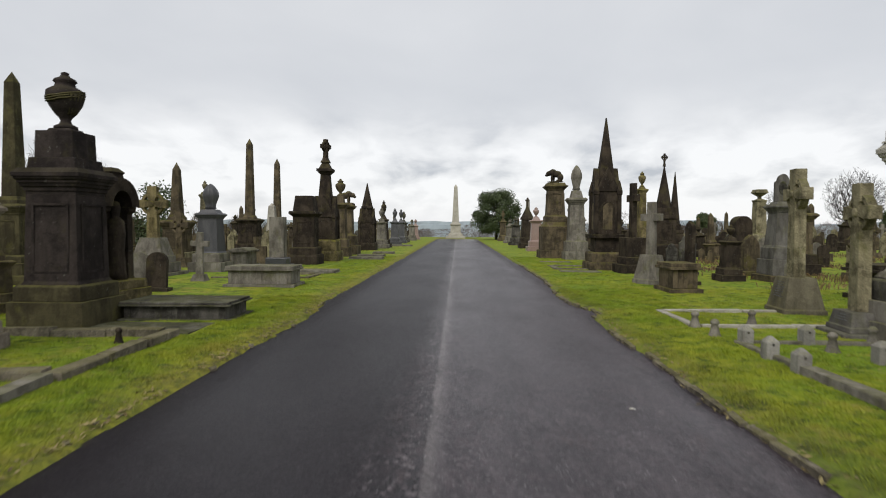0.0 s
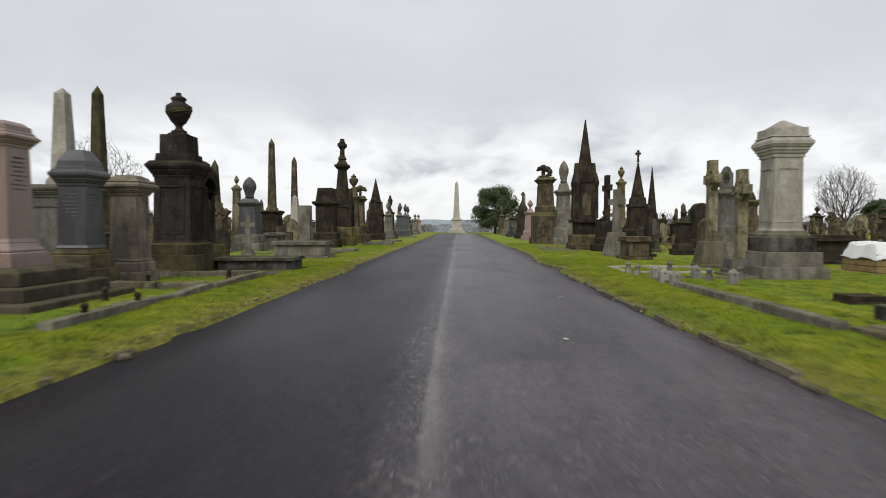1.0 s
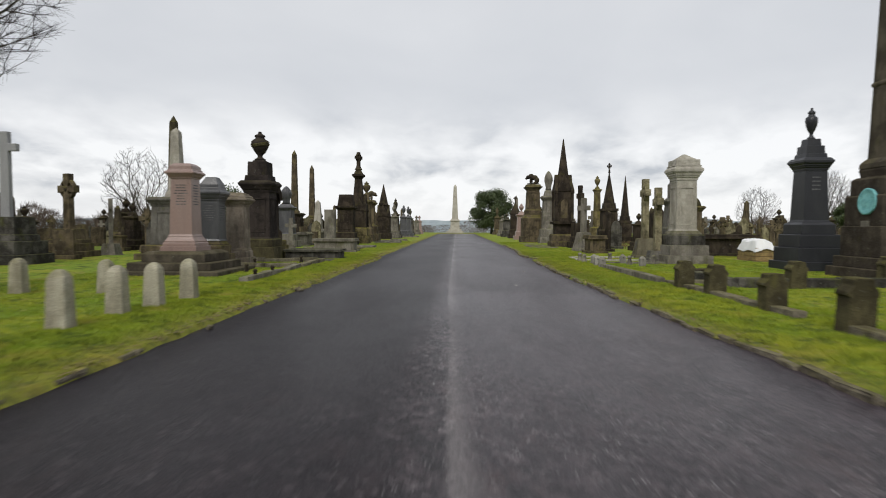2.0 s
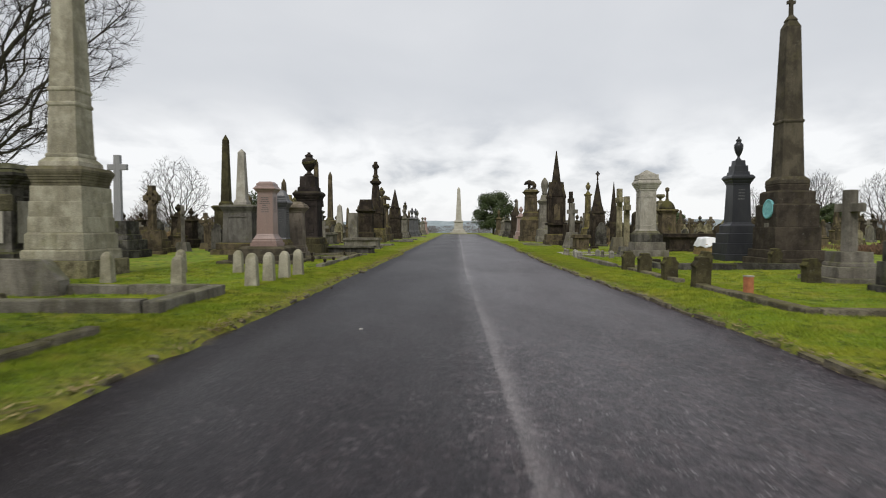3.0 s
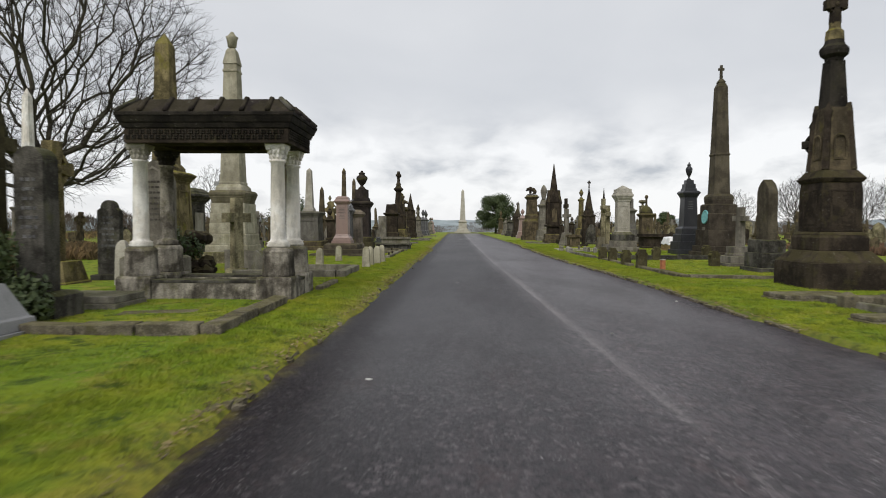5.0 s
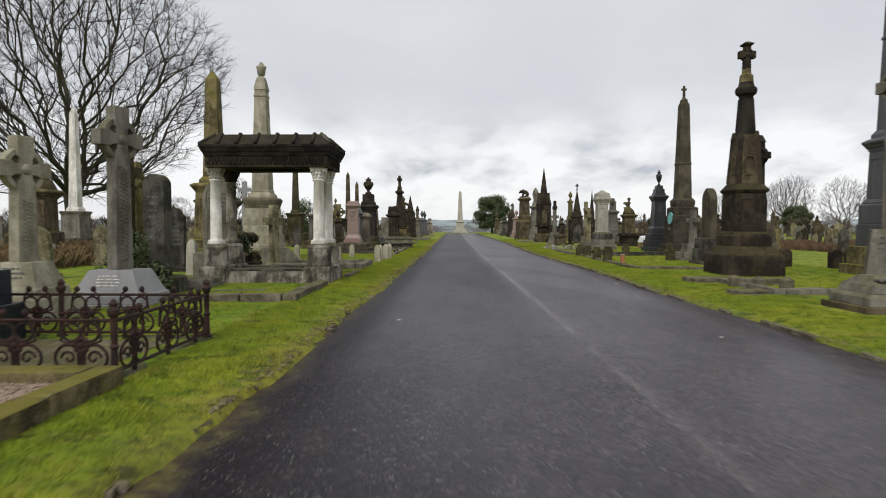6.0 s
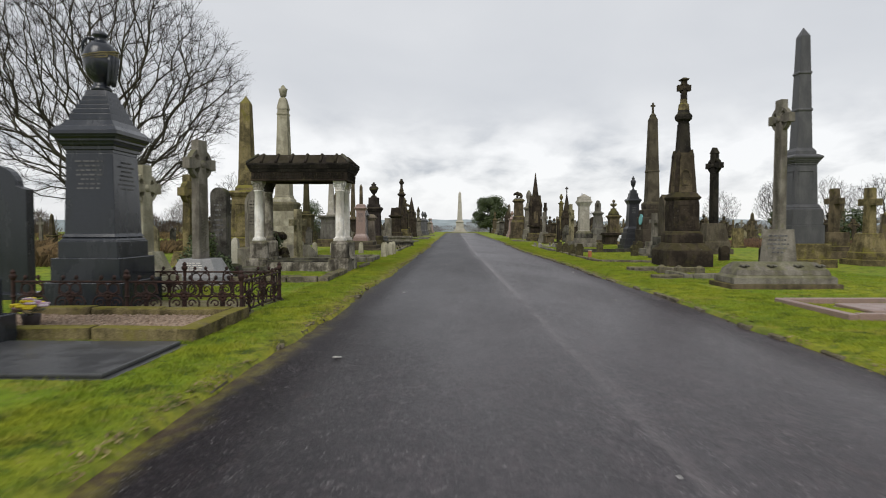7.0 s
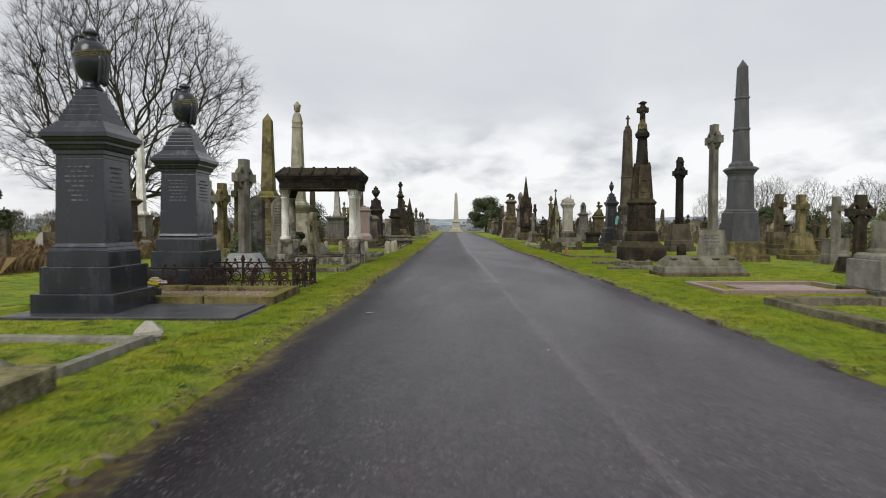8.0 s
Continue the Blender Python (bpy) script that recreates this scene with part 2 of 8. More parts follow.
M["brick_yellow"] = simple("yellow_brick", (0.33, 0.24, 0.10), (0.19, 0.13, 0.06), 6, 0.9)
M["sheet"] = simple("white_plastic_sheet", (0.80, 0.80, 0.80), (0.66, 0.67, 0.68), 3, 0.45, 0, 0.3, 12)
M["gravel"] = simple("gravel", (0.38, 0.29, 0.22), (0.20, 0.15, 0.11), 30, 0.9, 0, 0.6, 60)
M["petal"] = simple("yellow_petals", (0.75, 0.62, 0.04), (0.70, 0.55, 0.03), 20, 0.7)
M["petal_white"] = simple("white_petals", (0.72, 0.70, 0.68), (0.5, 0.3, 0.42), 20, 0.7)
M["pot"] = simple("dark_pot", (0.06, 0.05, 0.05), (0.04, 0.035, 0.035), 10, 0.6)
M["roof"] = simple("far_roof", (0.13, 0.115, 0.11), (0.09, 0.08, 0.08), 0.5, 0.9)
M["brickwork"] = simple("far_brick", (0.20, 0.115, 0.085), (0.15, 0.09, 0.07), 0.5, 0.9)
M["litter"] = simple("litter", (0.62, 0.62, 0.60), (0.4, 0.38, 0.33), 8, 0.8)
# distance haze is mixed into the base colour of the hills
M["hill_hazed"] = simple("haze_tinted_hills", (0.33, 0.38, 0.455), (0.44, 0.485, 0.555), 0.006, 1.0, 0, 0.0, 0.02)


def leaf_material(name, a, b, rough=0.55):
    n = Nodes(name)
    col = n.mix(n.island(), a, b)
    col = n.mix(n.ramp(n.noise(0.8, 3), 0.3, 0.7), col, n.mix(0.5, col, (0.02, 0.03, 0.01)))
    return n.done(col, rough, 0, 0.35)


M["leaf"] = leaf_material("evergreen_leaves", (0.042, 0.066, 0.022), (0.088, 0.112, 0.042))
M["ivy"] = leaf_material("ivy_leaves", (0.03, 0.06, 0.018), (0.075, 0.115, 0.03))
M["conifer"] = leaf_material("golden_conifer", (0.09, 0.11, 0.025), (0.15, 0.17, 0.03))
M["bracken_red"] = leaf_material("reddish_dead_bracken", (0.20, 0.115, 0.072), (0.11, 0.066, 0.044), 0.9)
M["straw"] = leaf_material("straw_and_dead_leaves", (0.34, 0.27, 0.12), (0.13, 0.085, 0.04), 0.85)
M["bracken"] = leaf_material("dry_stalks", (0.27, 0.18, 0.085), (0.12, 0.075, 0.04), 0.9)


def grass_material(name, blades):
    n = Nodes(name)
    a, b = n.noise(0.55, 5, 0.6), n.noise(4.5, 6, 0.7)
    col = n.mix(n.ramp(a, 0.38, 0.62), (0.155, 0.237, 0.016), (0.262, 0.285, 0.022))
    col = n.mix(n.ramp(b, 0.40, 0.66), col, (0.105, 0.160, 0.014))
    col = n.mix(n.math("MULTIPLY", n.ramp(n.noise(1.3, 6, 0.72), 0.53, 0.66), 0.75), col, (0.27, 0.235, 0.045))
    col = n.mix(n.math("MULTIPLY", n.ramp(n.noise(2.9, 6, 0.72), 0.52, 0.63), 0.9), col, (0.036, 0.066, 0.011))
    col = n.mix(n.math("MULTIPLY", n.ramp(n.noise(9.5, 5, 0.7), 0.56, 0.68), 0.7), col, (0.25, 0.22, 0.075))
    side = n.math("ABSOLUTE", n.math("ADD", n.axis(0), 0.33))
    fringe = n.math("SUBTRACT", 1.0, n.ramp(n.math("ADD", side, n.math("MULTIPLY", n.math("SUBTRACT", n.noise(2.6, 6, 0.7), 0.5), 1.2)), 2.72, 3.22))
    col = n.mix(n.math("MULTIPLY", fringe, n.ramp(n.axis(0), -1.0, 1.0, 0.5, 0.12)), col, n.mix(n.ramp(n.noise(9, 5, 0.7), 0.42, 0.6), (0.235, 0.185, 0.04), (0.10, 0.07, 0.034)))
    verge = n.math("MULTIPLY", n.math("SUBTRACT", 1.0, n.ramp(side, 2.72, 2.86)), n.ramp(n.axis(0), 0.5, 1.5))
    col = n.mix(n.math("MULTIPLY", verge, 0.3), col, n.mix(n.ramp(n.noise(14, 4, 0.7), 0.4, 0.6), (0.045, 0.034, 0.024), (0.10, 0.07, 0.04)))
    if blades:
        col = n.mix(n.math("MULTIPLY", n.island(), 0.55), col, (0.30, 0.345, 0.038))
    else:
        col = n.mix(n.math("MULTIPLY", n.ramp(n.noise(2.2, 6, 0.7), 0.60, 0.74), 0.7), col, (0.10, 0.078, 0.035))
        n.bump(n.math("ADD", n.noise(30, 5, 0.7), n.noise(7, 4, 0.6)), 0.9, 0.03)
    return n.done(col, 0.85, 0, 0.15)


M["ground"] = grass_material("mossy_turf", False)
M["grass"] = grass_material("grass_blades", True)


def asphalt_material():
    n = Nodes("worn_asphalt")
    x, y = n.axis(0), n.axis(1)
    patch = n.noise(0.55, 5, 0.6, (1.0, 0.35, 1))
    patch2 = n.noise(1.5, 6, 0.65, (1.3, 0.35, 1))
    grit = n.voronoi(115.0, "F1", "Color")
    sepc = n.t.nodes.new("ShaderNodeSeparateColor")
    n.t.links.new(grit, sepc.inputs[0])
    g, g2 = sepc.outputs[0], sepc.outputs[1]
    col = n.mix(n.ramp(patch, 0.35, 0.65), (0.0095, 0.007, 0.009), (0.022, 0.0165, 0.0215))
    col = n.mix(n.math("MULTIPLY", n.ramp(patch2, 0.45, 0.8), 0.4), col, (0.068, 0.055, 0.064))
    # open-textured areas where the stone chips show
    rawness = n.ramp(n.noise(1.1, 6, 0.7, (1.0, 0.6, 1)), 0.38, 0.66, 0.25, 1.0)
    col = n.mix(n.math("MULTIPLY", n.ramp(g, 0.56, 1.0, 0.0, 1.0), rawness), col, (0.15, 0.128, 0.14))
    grain = n.noise(26, 6, 0.8)
    col = n.mix(n.math("MULTIPLY", n.ramp(grain, 0.50, 0.66, 0.0, 0.8), rawness), col, (0.108, 0.091, 0.101))
    col = n.mix(n.ramp(n.noise(11, 6, 0.8, (1, 0.7, 1)), 0.45, 0.60, 0.0, 0.85), col, (0.0075, 0.006, 0.0075))
    col = n.mix(n.ramp(n.noise(6.5, 7, 0.78, (1, 0.55, 1)), 0.46, 0.60, 0.0, 0.65), col, (0.072, 0.056, 0.061))
    col = n.mix(n.ramp(n.noise(4.0, 7, 0.8, (1, 0.5, 1)), 0.54, 0.66, 0.0, 0.5), col, (0.055, 0.036, 0.036))
    lane = n.ramp(n.math("ADD", x, n.math("MULTIPLY", n.math("SUBTRACT", n.noise(0.8, 5, 0.6, (1, 0.25, 1)), 0.5), 1.6)), -2.2, -1.1)
    col = n.mix(n.math("MULTIPLY", n.math("SUBTRACT", 1.0, lane), 0.72), col, (0.0085, 0.0065, 0.0085))
    brown = n.ramp(n.noise(2.3, 6, 0.7, (1, 0.4, 1)), 0.55, 0.72)
    col = n.mix(n.math("MULTIPLY", brown, 0.5), col, (0.065, 0.037, 0.035))
    col = n.mix(n.math("MULTIPLY", n.ramp(g2, 0.945, 0.985), n.ramp(n.noise(5, 5, 0.7), 0.42, 0.60)), col, (0.40, 0.385, 0.385))
    # larger bare stones among the fine ones, their wet glints painted as pale colour
    coarse = n.t.nodes.new("ShaderNodeSeparateColor")
    n.t.links.new(n.voronoi(34.0, "F1", "Color"), coarse.inputs[0])
    glint_chips = n.math("MULTIPLY", n.ramp(coarse.outputs[0], 0.80, 0.92, 0.0, 0.9), n.ramp(n.noise(3.2, 6, 0.75, (1, 0.7, 1)), 0.40, 0.58, 0.1, 1.0))
    glint_chips = n.math("MULTIPLY", glint_chips, n.ramp(n.math("ADD", x, n.math("MULTIPLY", n.noise(0.7, 4, 0.6), 1.0)), -0.2, 0.6, 1.0, 0.35))
    glint_chips = n.math("MULTIPLY", glint_chips, n.ramp(n.math("ABSOLUTE", n.math("ADD", x, 0.31)), 1.7, 2.4, 1.0, 0.35))
    glint_chips = n.math("MULTIPLY", glint_chips, n.ramp(y, -22.0, -14.0, 0.45, 1.0))
    col = n.mix(glint_chips, col, (0.19, 0.163, 0.172))
    col = n.mix(n.ramp(coarse.outputs[1], 0.70, 0.85, 0.0, 0.8), col, (0.007, 0.006, 0.0075))
    # pale worn joint along the middle, wandering a little and worn away at the near end
    wob = n.math("MULTIPLY", n.math("SUBTRACT", n.noise(0.5, 3, 0.5, (0, 1, 0)), 0.5), 0.06)
    line = n.math("ADD", n.math("ADD", x, 0.37), n.math("MULTIPLY", n.math("MINIMUM", y, 1.0), 0.0118))
    rag = n.math("MULTIPLY", n.math("SUBTRACT", n.noise(7, 5, 0.75), 0.5), 0.16)
    sharp = n.ramp(n.math("ADD", n.math("ADD", line, wob), n.math("MULTIPLY", rag, 0.35)), -0.075, -0.035)
    soft_side = n.math("SUBTRACT", 1.0, n.ramp(n.math("ADD", n.math("ADD", line, wob), rag), 0.0, 0.13))
    joint = n.math("MULTIPLY", n.math("MULTIPLY", sharp, soft_side), n.ramp(n.noise(60, 4, 0.75), 0.36, 0.62, 0.35, 1.0))
    joint = n.math("MULTIPLY", joint, n.ramp(n.noise(0.7, 4, 0.6, (1, 0.6, 1)), 0.30, 0.62, 0.25, 1.0))
    joint = n.math("MULTIPLY", joint, n.ramp(y, -17.0, -9.0, 0.35, 1.0))
    col = n.mix(n.math("MULTIPLY", joint, 0.72), col, (0.19, 0.172, 0.172))
    seam = n.math("MULTIPLY", n.ramp(n.math("ADD", n.math("ADD", line, wob), n.math("MULTIPLY", rag, 0.45)), -0.08, -0.045), n.math("SUBTRACT", 1.0, n.ramp(n.math("ADD", n.math("ADD", line, wob), n.math("MULTIPLY", rag, 0.9)), -0.03, 0.05)))
    seam = n.math("MULTIPLY", seam, n.ramp(n.noise(1.1, 5, 0.65, (1, 0.5, 1)), 0.38, 0.62, 0.0, 0.7))
    seam = n.math("MULTIPLY", seam, n.ramp(n.noise(26, 6, 0.85), 0.42, 0.58, 0.05, 1.0))
    col = n.mix(n.math("MULTIPLY", seam, n.ramp(y, -24.0, -14.0, 0.5, 1.0)), col, (0.22, 0.20, 0.20))
    # the older half of the road beside the joint is a shade paler and more purple
    half = n.ramp(n.math("ADD", line, wob), -0.03, 0.05)
    col = n.mix(n.math("MULTIPLY", half, n.ramp(y, -9.0, -4.0, 0.10, 0.40)), col, n.mix(n.ramp(patch2, 0.4, 0.6), (0.042, 0.033, 0.040), (0.078, 0.065, 0.074)))
    worn_lane = n.math("SUBTRACT", 1.0, n.ramp(n.math("ADD", line, n.math("MULTIPLY", n.math("SUBTRACT", n.noise(0.9, 5, 0.65, (1, 0.2, 1)), 0.5), 0.7)), -0.5, -0.02, 0.0, 0.95))
    col = n.mix(n.math("MULTIPLY", n.math("MULTIPLY", worn_lane, n.ramp(y, -9.0, -4.0, 0.70, 0.90)), n.ramp(y, -20.0, -12.0, 0.5, 1.0)), col, (0.012, 0.0095, 0.012))
    # a greyer, smoother stretch of tarmac towards the gate
    col = n.mix(n.math("MULTIPLY", n.ramp(n.math("ADD", y, n.math("MULTIPLY", n.noise(0.4, 3), 6.0)), -20.0, -13.0, 0.34, 0.0), n.ramp(n.math("ADD", x, n.math("MULTIPLY", n.noise(0.9, 4, 0.6, (1, 0.3, 1)), 1.2)), -1.9, -0.3, 0.0, 1.0)), col, (0.078, 0.072, 0.078))
    # moss and leaf mould creeping in from both edges
    mid = n.math("ABSOLUTE", n.math("ADD", x, 0.31))
    edge = n.ramp(n.math("ADD", mid, n.math("MULTIPLY", n.math("SUBTRACT", n.noise(2.2, 6, 0.7, (1, 0.6, 1)), 0.5), 0.7)), 2.58, 2.9)
    col = n.mix(n.math("MULTIPLY", edge, n.ramp(x, -1.0, 1.0, 0.8, 0.45)), col, n.mix(n.ramp(n.noise(5, 5, 0.7), 0.4, 0.6), (0.07, 0.05, 0.03), (0.15, 0.13, 0.03)))
    # damp patches with a sheen, mostly on the older half
    damp = n.ramp(n.math("ADD", n.noise(0.5, 5, 0.6, (1, 0.4, 1)), n.math("MULTIPLY", n.ramp(line, -0.4, 0.3), 0.09)), 0.10, 0.95, 0.25, 0.8)
    damp = n.math("MULTIPLY", damp, n.ramp(mid, 2.0, 2.5, 1.0, 0.3))
    # the dark older lane drains dry further up the drive
    drained = n.math("MULTIPLY", n.ramp(line, -0.35, -0.02, 1.0, 0.0), n.ramp(y, -15.0, -8.0, 0.0, 0.42))
    damp = n.math("MULTIPLY", damp, n.math("SUBTRACT", 1.0, drained))
    rough = n.math("SUBTRACT", n.ramp(g, 0, 1, 0.41, 0.55), n.math("MULTIPLY", damp, 0.15))
    n.bump(n.math("ADD", n.math("MULTIPLY", g, 0.6), n.math("ADD", n.noise(38, 4, 0.6), grain)), 0.6, 0.007)
    made = n.done(col, rough, 0, 0.3)
    n.put(n.b.inputs["Specular IOR Level"], n.ramp(damp, 0.0, 1.0, 0.06, 0.46))
    return made


M["asphalt"] = asphalt_material()

# ---------------------------------------------------------------- mesh helpers
rnd = random.Random(7)
FOOT = []          # footprints, kept clear of grass blades


def ring(bm, n, hw, z, cx=0.0, cy=0.0, dr=1.0, rot=None):
    """A ring of n points; for n = 4 hw is half the side."""
    a0 = math.pi / n if rot is None else rot
    r = hw / math.cos(math.pi / n) if n in (4, 8, 6) else hw
    return [bm.verts.new((cx + r * math.cos(a0 + 2 * math.pi * i / n), cy + dr * r * math.sin(a0 + 2 * math.pi * i / n), z)) for i in range(n)]


def turned(bm, prof, n=4, cx=0.0, cy=0.0, dr=1.0, rot=None):
    """A solid of square (n = 4) or round section from a profile of (z, half width)."""
    rings = [ring(bm, n, max(hw, 0.003), z, cx, cy, dr, rot) for z, hw in prof]
    for a, b in zip(rings, rings[1:]):
        for i in range(n):
            bm.faces.new((a[i], a[(i + 1) % n], b[(i + 1) % n], b[i]))
    bm.faces.new(rings[0][::-1])
    bm.faces.new(rings[-1])
    return bm


def box(bm, x0, x1, y0, y1, z0, z1):
    v = [bm.verts.new(p) for p in ((x0, y0, z0), (x1, y0, z0), (x1, y1, z0), (x0, y1, z0), (x0, y0, z1), (x1, y0, z1), (x1, y1, z1), (x0, y1, z1))]
    for f in ((3, 2, 1, 0), (4, 5, 6, 7), (0, 1, 5, 4), (1, 2, 6, 5), (2, 3, 7, 6), (3, 0, 4, 7)):
        bm.faces.new([v[i] for i in f])
    return bm


def slab(bm, poly, y0, y1, axis="y"):
    """A polygon of (u, z) drawn in the x-z plane (or y-z with axis x) and given a thickness."""
    if axis == "y":
        a = [bm.verts.new((u, y0, z)) for u, z in poly]
        b = [bm.verts.new((u, y1, z)) for u, z in poly]
    else:
        a = [bm.verts.new((y0, u, z)) for u, z in poly]
        b = [bm.verts.new((y1, u, z)) for u, z in poly]
    n = len(poly)
    bm.faces.new(a[::-1])
    bm.faces.new(b)
    for i in range(n):
        bm.faces.new((a[i], a[(i + 1) % n], b[(i + 1) % n], b[i]))
    bmesh.ops.recalc_face_normals(bm, faces=bm.faces[:])
    return bm


def tube(bm, pts, r, n=6, r1=None):
    """A bent rod through points, with a radius that may shrink."""
    rings = []
    for i, p in enumerate(pts):
        p = Vector(p)
        d = (Vector(pts[min(i + 1, len(pts) - 1)]) - Vector(pts[max(i - 1, 0)])).normalized()
        s = d.orthogonal().normalized()
        u = d.cross(s)
        rr = r if r1 is None else r + (r1 - r) * i / max(1, len(pts) - 1)
        rings.append([bm.verts.new(p + rr * (math.cos(2 * math.pi * k / n) * s + math.sin(2 * math.pi * k / n) * u)) for k in range(n)])
    for a, b in zip(rings, rings[1:]):
        best = min(range(n), key=lambda s: sum((a[k].co - b[(k + s) % n].co).length for k in range(n)))
        for k in range(n):
            bm.faces.new((a[k], a[(k + 1) % n], b[(k + 1 + best) % n], b[(k + best) % n]))
    bm.faces.new(rings[0][::-1])
    bm.faces.new(rings[-1])
    return bm


def blob(bm, c, r, sq=(1, 1, 1), seg=10):
    m = Matrix.Translation(c) @ Matrix.Diagonal((r * sq[0], r * sq[1], r * sq[2], 1))
    bmesh.ops.create_uvsphere(bm, u_segments=seg, v_segments=max(5, seg * 2 // 3), radius=1, matrix=m)
    return bm


def mesh_of(name, bm, material, bevel=0.0, smooth=False, rough=0.0):
    bmesh.ops.recalc_face_normals(bm, faces=bm.faces[:])
    if bevel:
        sharp = [e for e in bm.edges if len(e.link_faces) == 2 and e.calc_face_angle(0) > 0.5 and e.calc_length() > bevel * 2.5]
        if sharp:
            bmesh.ops.bevel(bm, geom=sharp, offset=bevel, segments=2, profile=0.6, affect="EDGES", clamp_overlap=True)
    if rough:
        for v in bm.verts:
            v.co += Vector((rnd.uniform(-1, 1), rnd.uniform(-1, 1), rnd.uniform(-1, 1))) * rough
    me = bpy.data.meshes.new(name)
    bm.to_mesh(me)
    bm.free()
    me.materials.append(material)
    if smooth:
        for p in me.polygons:
            p.use_smooth = True
    return me


def part(name, bm, material, parent, label="", bevel=0.012, smooth=False, rough=0.0):
    """One mesh object under a thing or under a part."""
    ob = new(name, mesh_of(name, bm, M[material], bevel, smooth, rough))
    ob.parent = parent
    if label:
        ob["label"] = label
    return ob


def thing(name, x, y, label, category, group="", rz=0.0, lean=0.0, z=0.0):
    ob = new(name)
    ob.empty_display_size = 0.2
    ob.matrix_world = pose(x, y, z, lean, lean * 0.6, rz)
    return tagged(ob, label, category, group)


def foot(x, y, hx, hy=None):
    FOOT.append((x - hx, x + hx, y - (hy or hx), y + (hy or hx)))


def steps(root, mat, tiers, z=-0.06, dr=1.0, bevel=0.014):
    """Tiers of (part name, height, half width at foot, half width at top) stacked up; returns the height reached."""
    for name, h, a, b, *other in tiers:
        bm = bmesh.new()
        k = 0.0 if "moulding" in name else max(0.3, 1 - (a - b) / h * 0.7)
        turned(bm, ([(z, a), (z + h * k, a - 0.004), (z + h, b)] if k else [(z, a), (z + h * 0.25, a), (z + h * 0.45, (a + b) / 2 + 0.01), (z + h, b)]), 4, dr=dr)
        part(name, bm, other[0] if other else mat, root, bevel=bevel)
        z += h
    return z


def moulded(root, name, mat, prof, n=4, dr=1.0, bevel=0.006, smooth=False, cx=0.0, cy=0.0, label="", parent=None):
    bm = bmesh.new()
    turned(bm, prof, n, cx, cy, dr)
    return part(name, bm, mat, parent or root, label, bevel, smooth)


def cornice(z, h, w, over, k=0.5):
    """The profile of a moulded cornice that grows from half width w by over, and its weathered top."""
    return [(z, w), (z + h * 0.12, w), (z + h * 0.125, w + over * 0.16), (z + h * 0.26, w + over * 0.18), (z + h * 0.30, w + over * 0.36), (z + h * 0.42, w + over * 0.46), (z + h * 0.43, w + over * 0.60), (z + h * 0.52, w + over * 0.62),
            (z + h * 0.58, w + over * 0.82), (z + h * 0.66, w + over * 0.88), (z + h * 0.665, w + over), (z + h * 0.82, w + over), (z + h * 0.825, w + over * 0.93), (z + h, w + over * k)]


def text_bars(root, mat, z0, z1, half, y, rows, face="y", parent=None, x=0.0, seed=1):
    """Worn lettering that cannot be read: short bars in rows on a face."""
    r = random.Random(seed)
    bm = bmesh.new()
    dz = (z1 - z0) / rows
    for i in range(rows):
        z = z1 - (i + 0.5) * dz
        w = half * r.uniform(0.45, 0.95)
        u = -w
        while u < w:
            L = min(r.uniform(0.03, 0.10), w - u)
            if L > 0.015:
                if face == "y":
                    box(bm, x + u, x + u + L, y - 0.003, y + 0.004, z - dz * 0.18, z + dz * 0.18)
                else:
                    box(bm, y - 0.004, y + 0.003, x + u, x + u + L, z - dz * 0.18, z + dz * 0.18)
            u += L + r.uniform(0.015, 0.03)
    return tagged(part("inscription", bm, mat, parent or root, "worn lettering too weathered to read", bevel=0), kind="stuff")


def urn_profile(z, h, r):
    return [(z, r * 0.62), (z + h * 0.05, r * 0.62), (z + h * 0.09, r * 0.36), (z + h * 0.15, r * 0.26), (z + h * 0.20, r * 0.34), (z + h * 0.28, r * 0.58), (z + h * 0.42, r * 0.86), (z + h * 0.56, r * 1.0),
            (z + h * 0.66, r * 0.97), (z + h * 0.70, r * 0.80), (z + h * 0.74, r * 0.56), (z + h * 0.80, r * 0.50), (z + h * 0.83, r * 0.62), (z + h * 0.87, r * 0.55), (z + h * 0.91, r * 0.28), (z + h * 0.95, r * 0.20), (z + h * 0.98, r * 0.22), (z + h, r * 0.06)]


def ball_profile(z, h, r):
    """Egg-shaped vase, widest at its shoulder, with a flared neck and a small lid."""
    k = ((0, 0.62), (0.05, 0.62), (0.08, 0.5), (0.12, 0.44), (0.15, 0.44), (0.19, 0.60), (0.26, 0.80), (0.36, 0.95), (0.48, 1.02), (0.59, 1.0), (0.68, 0.9), (0.75, 0.72), (0.79, 0.52), (0.82, 0.36), (0.88, 0.33), (0.90, 0.46), (0.93, 0.47), (0.95, 0.36), (0.98, 0.22), (1.0, 0.06))
    return [(z + h * a, r * b) for a, b in k]


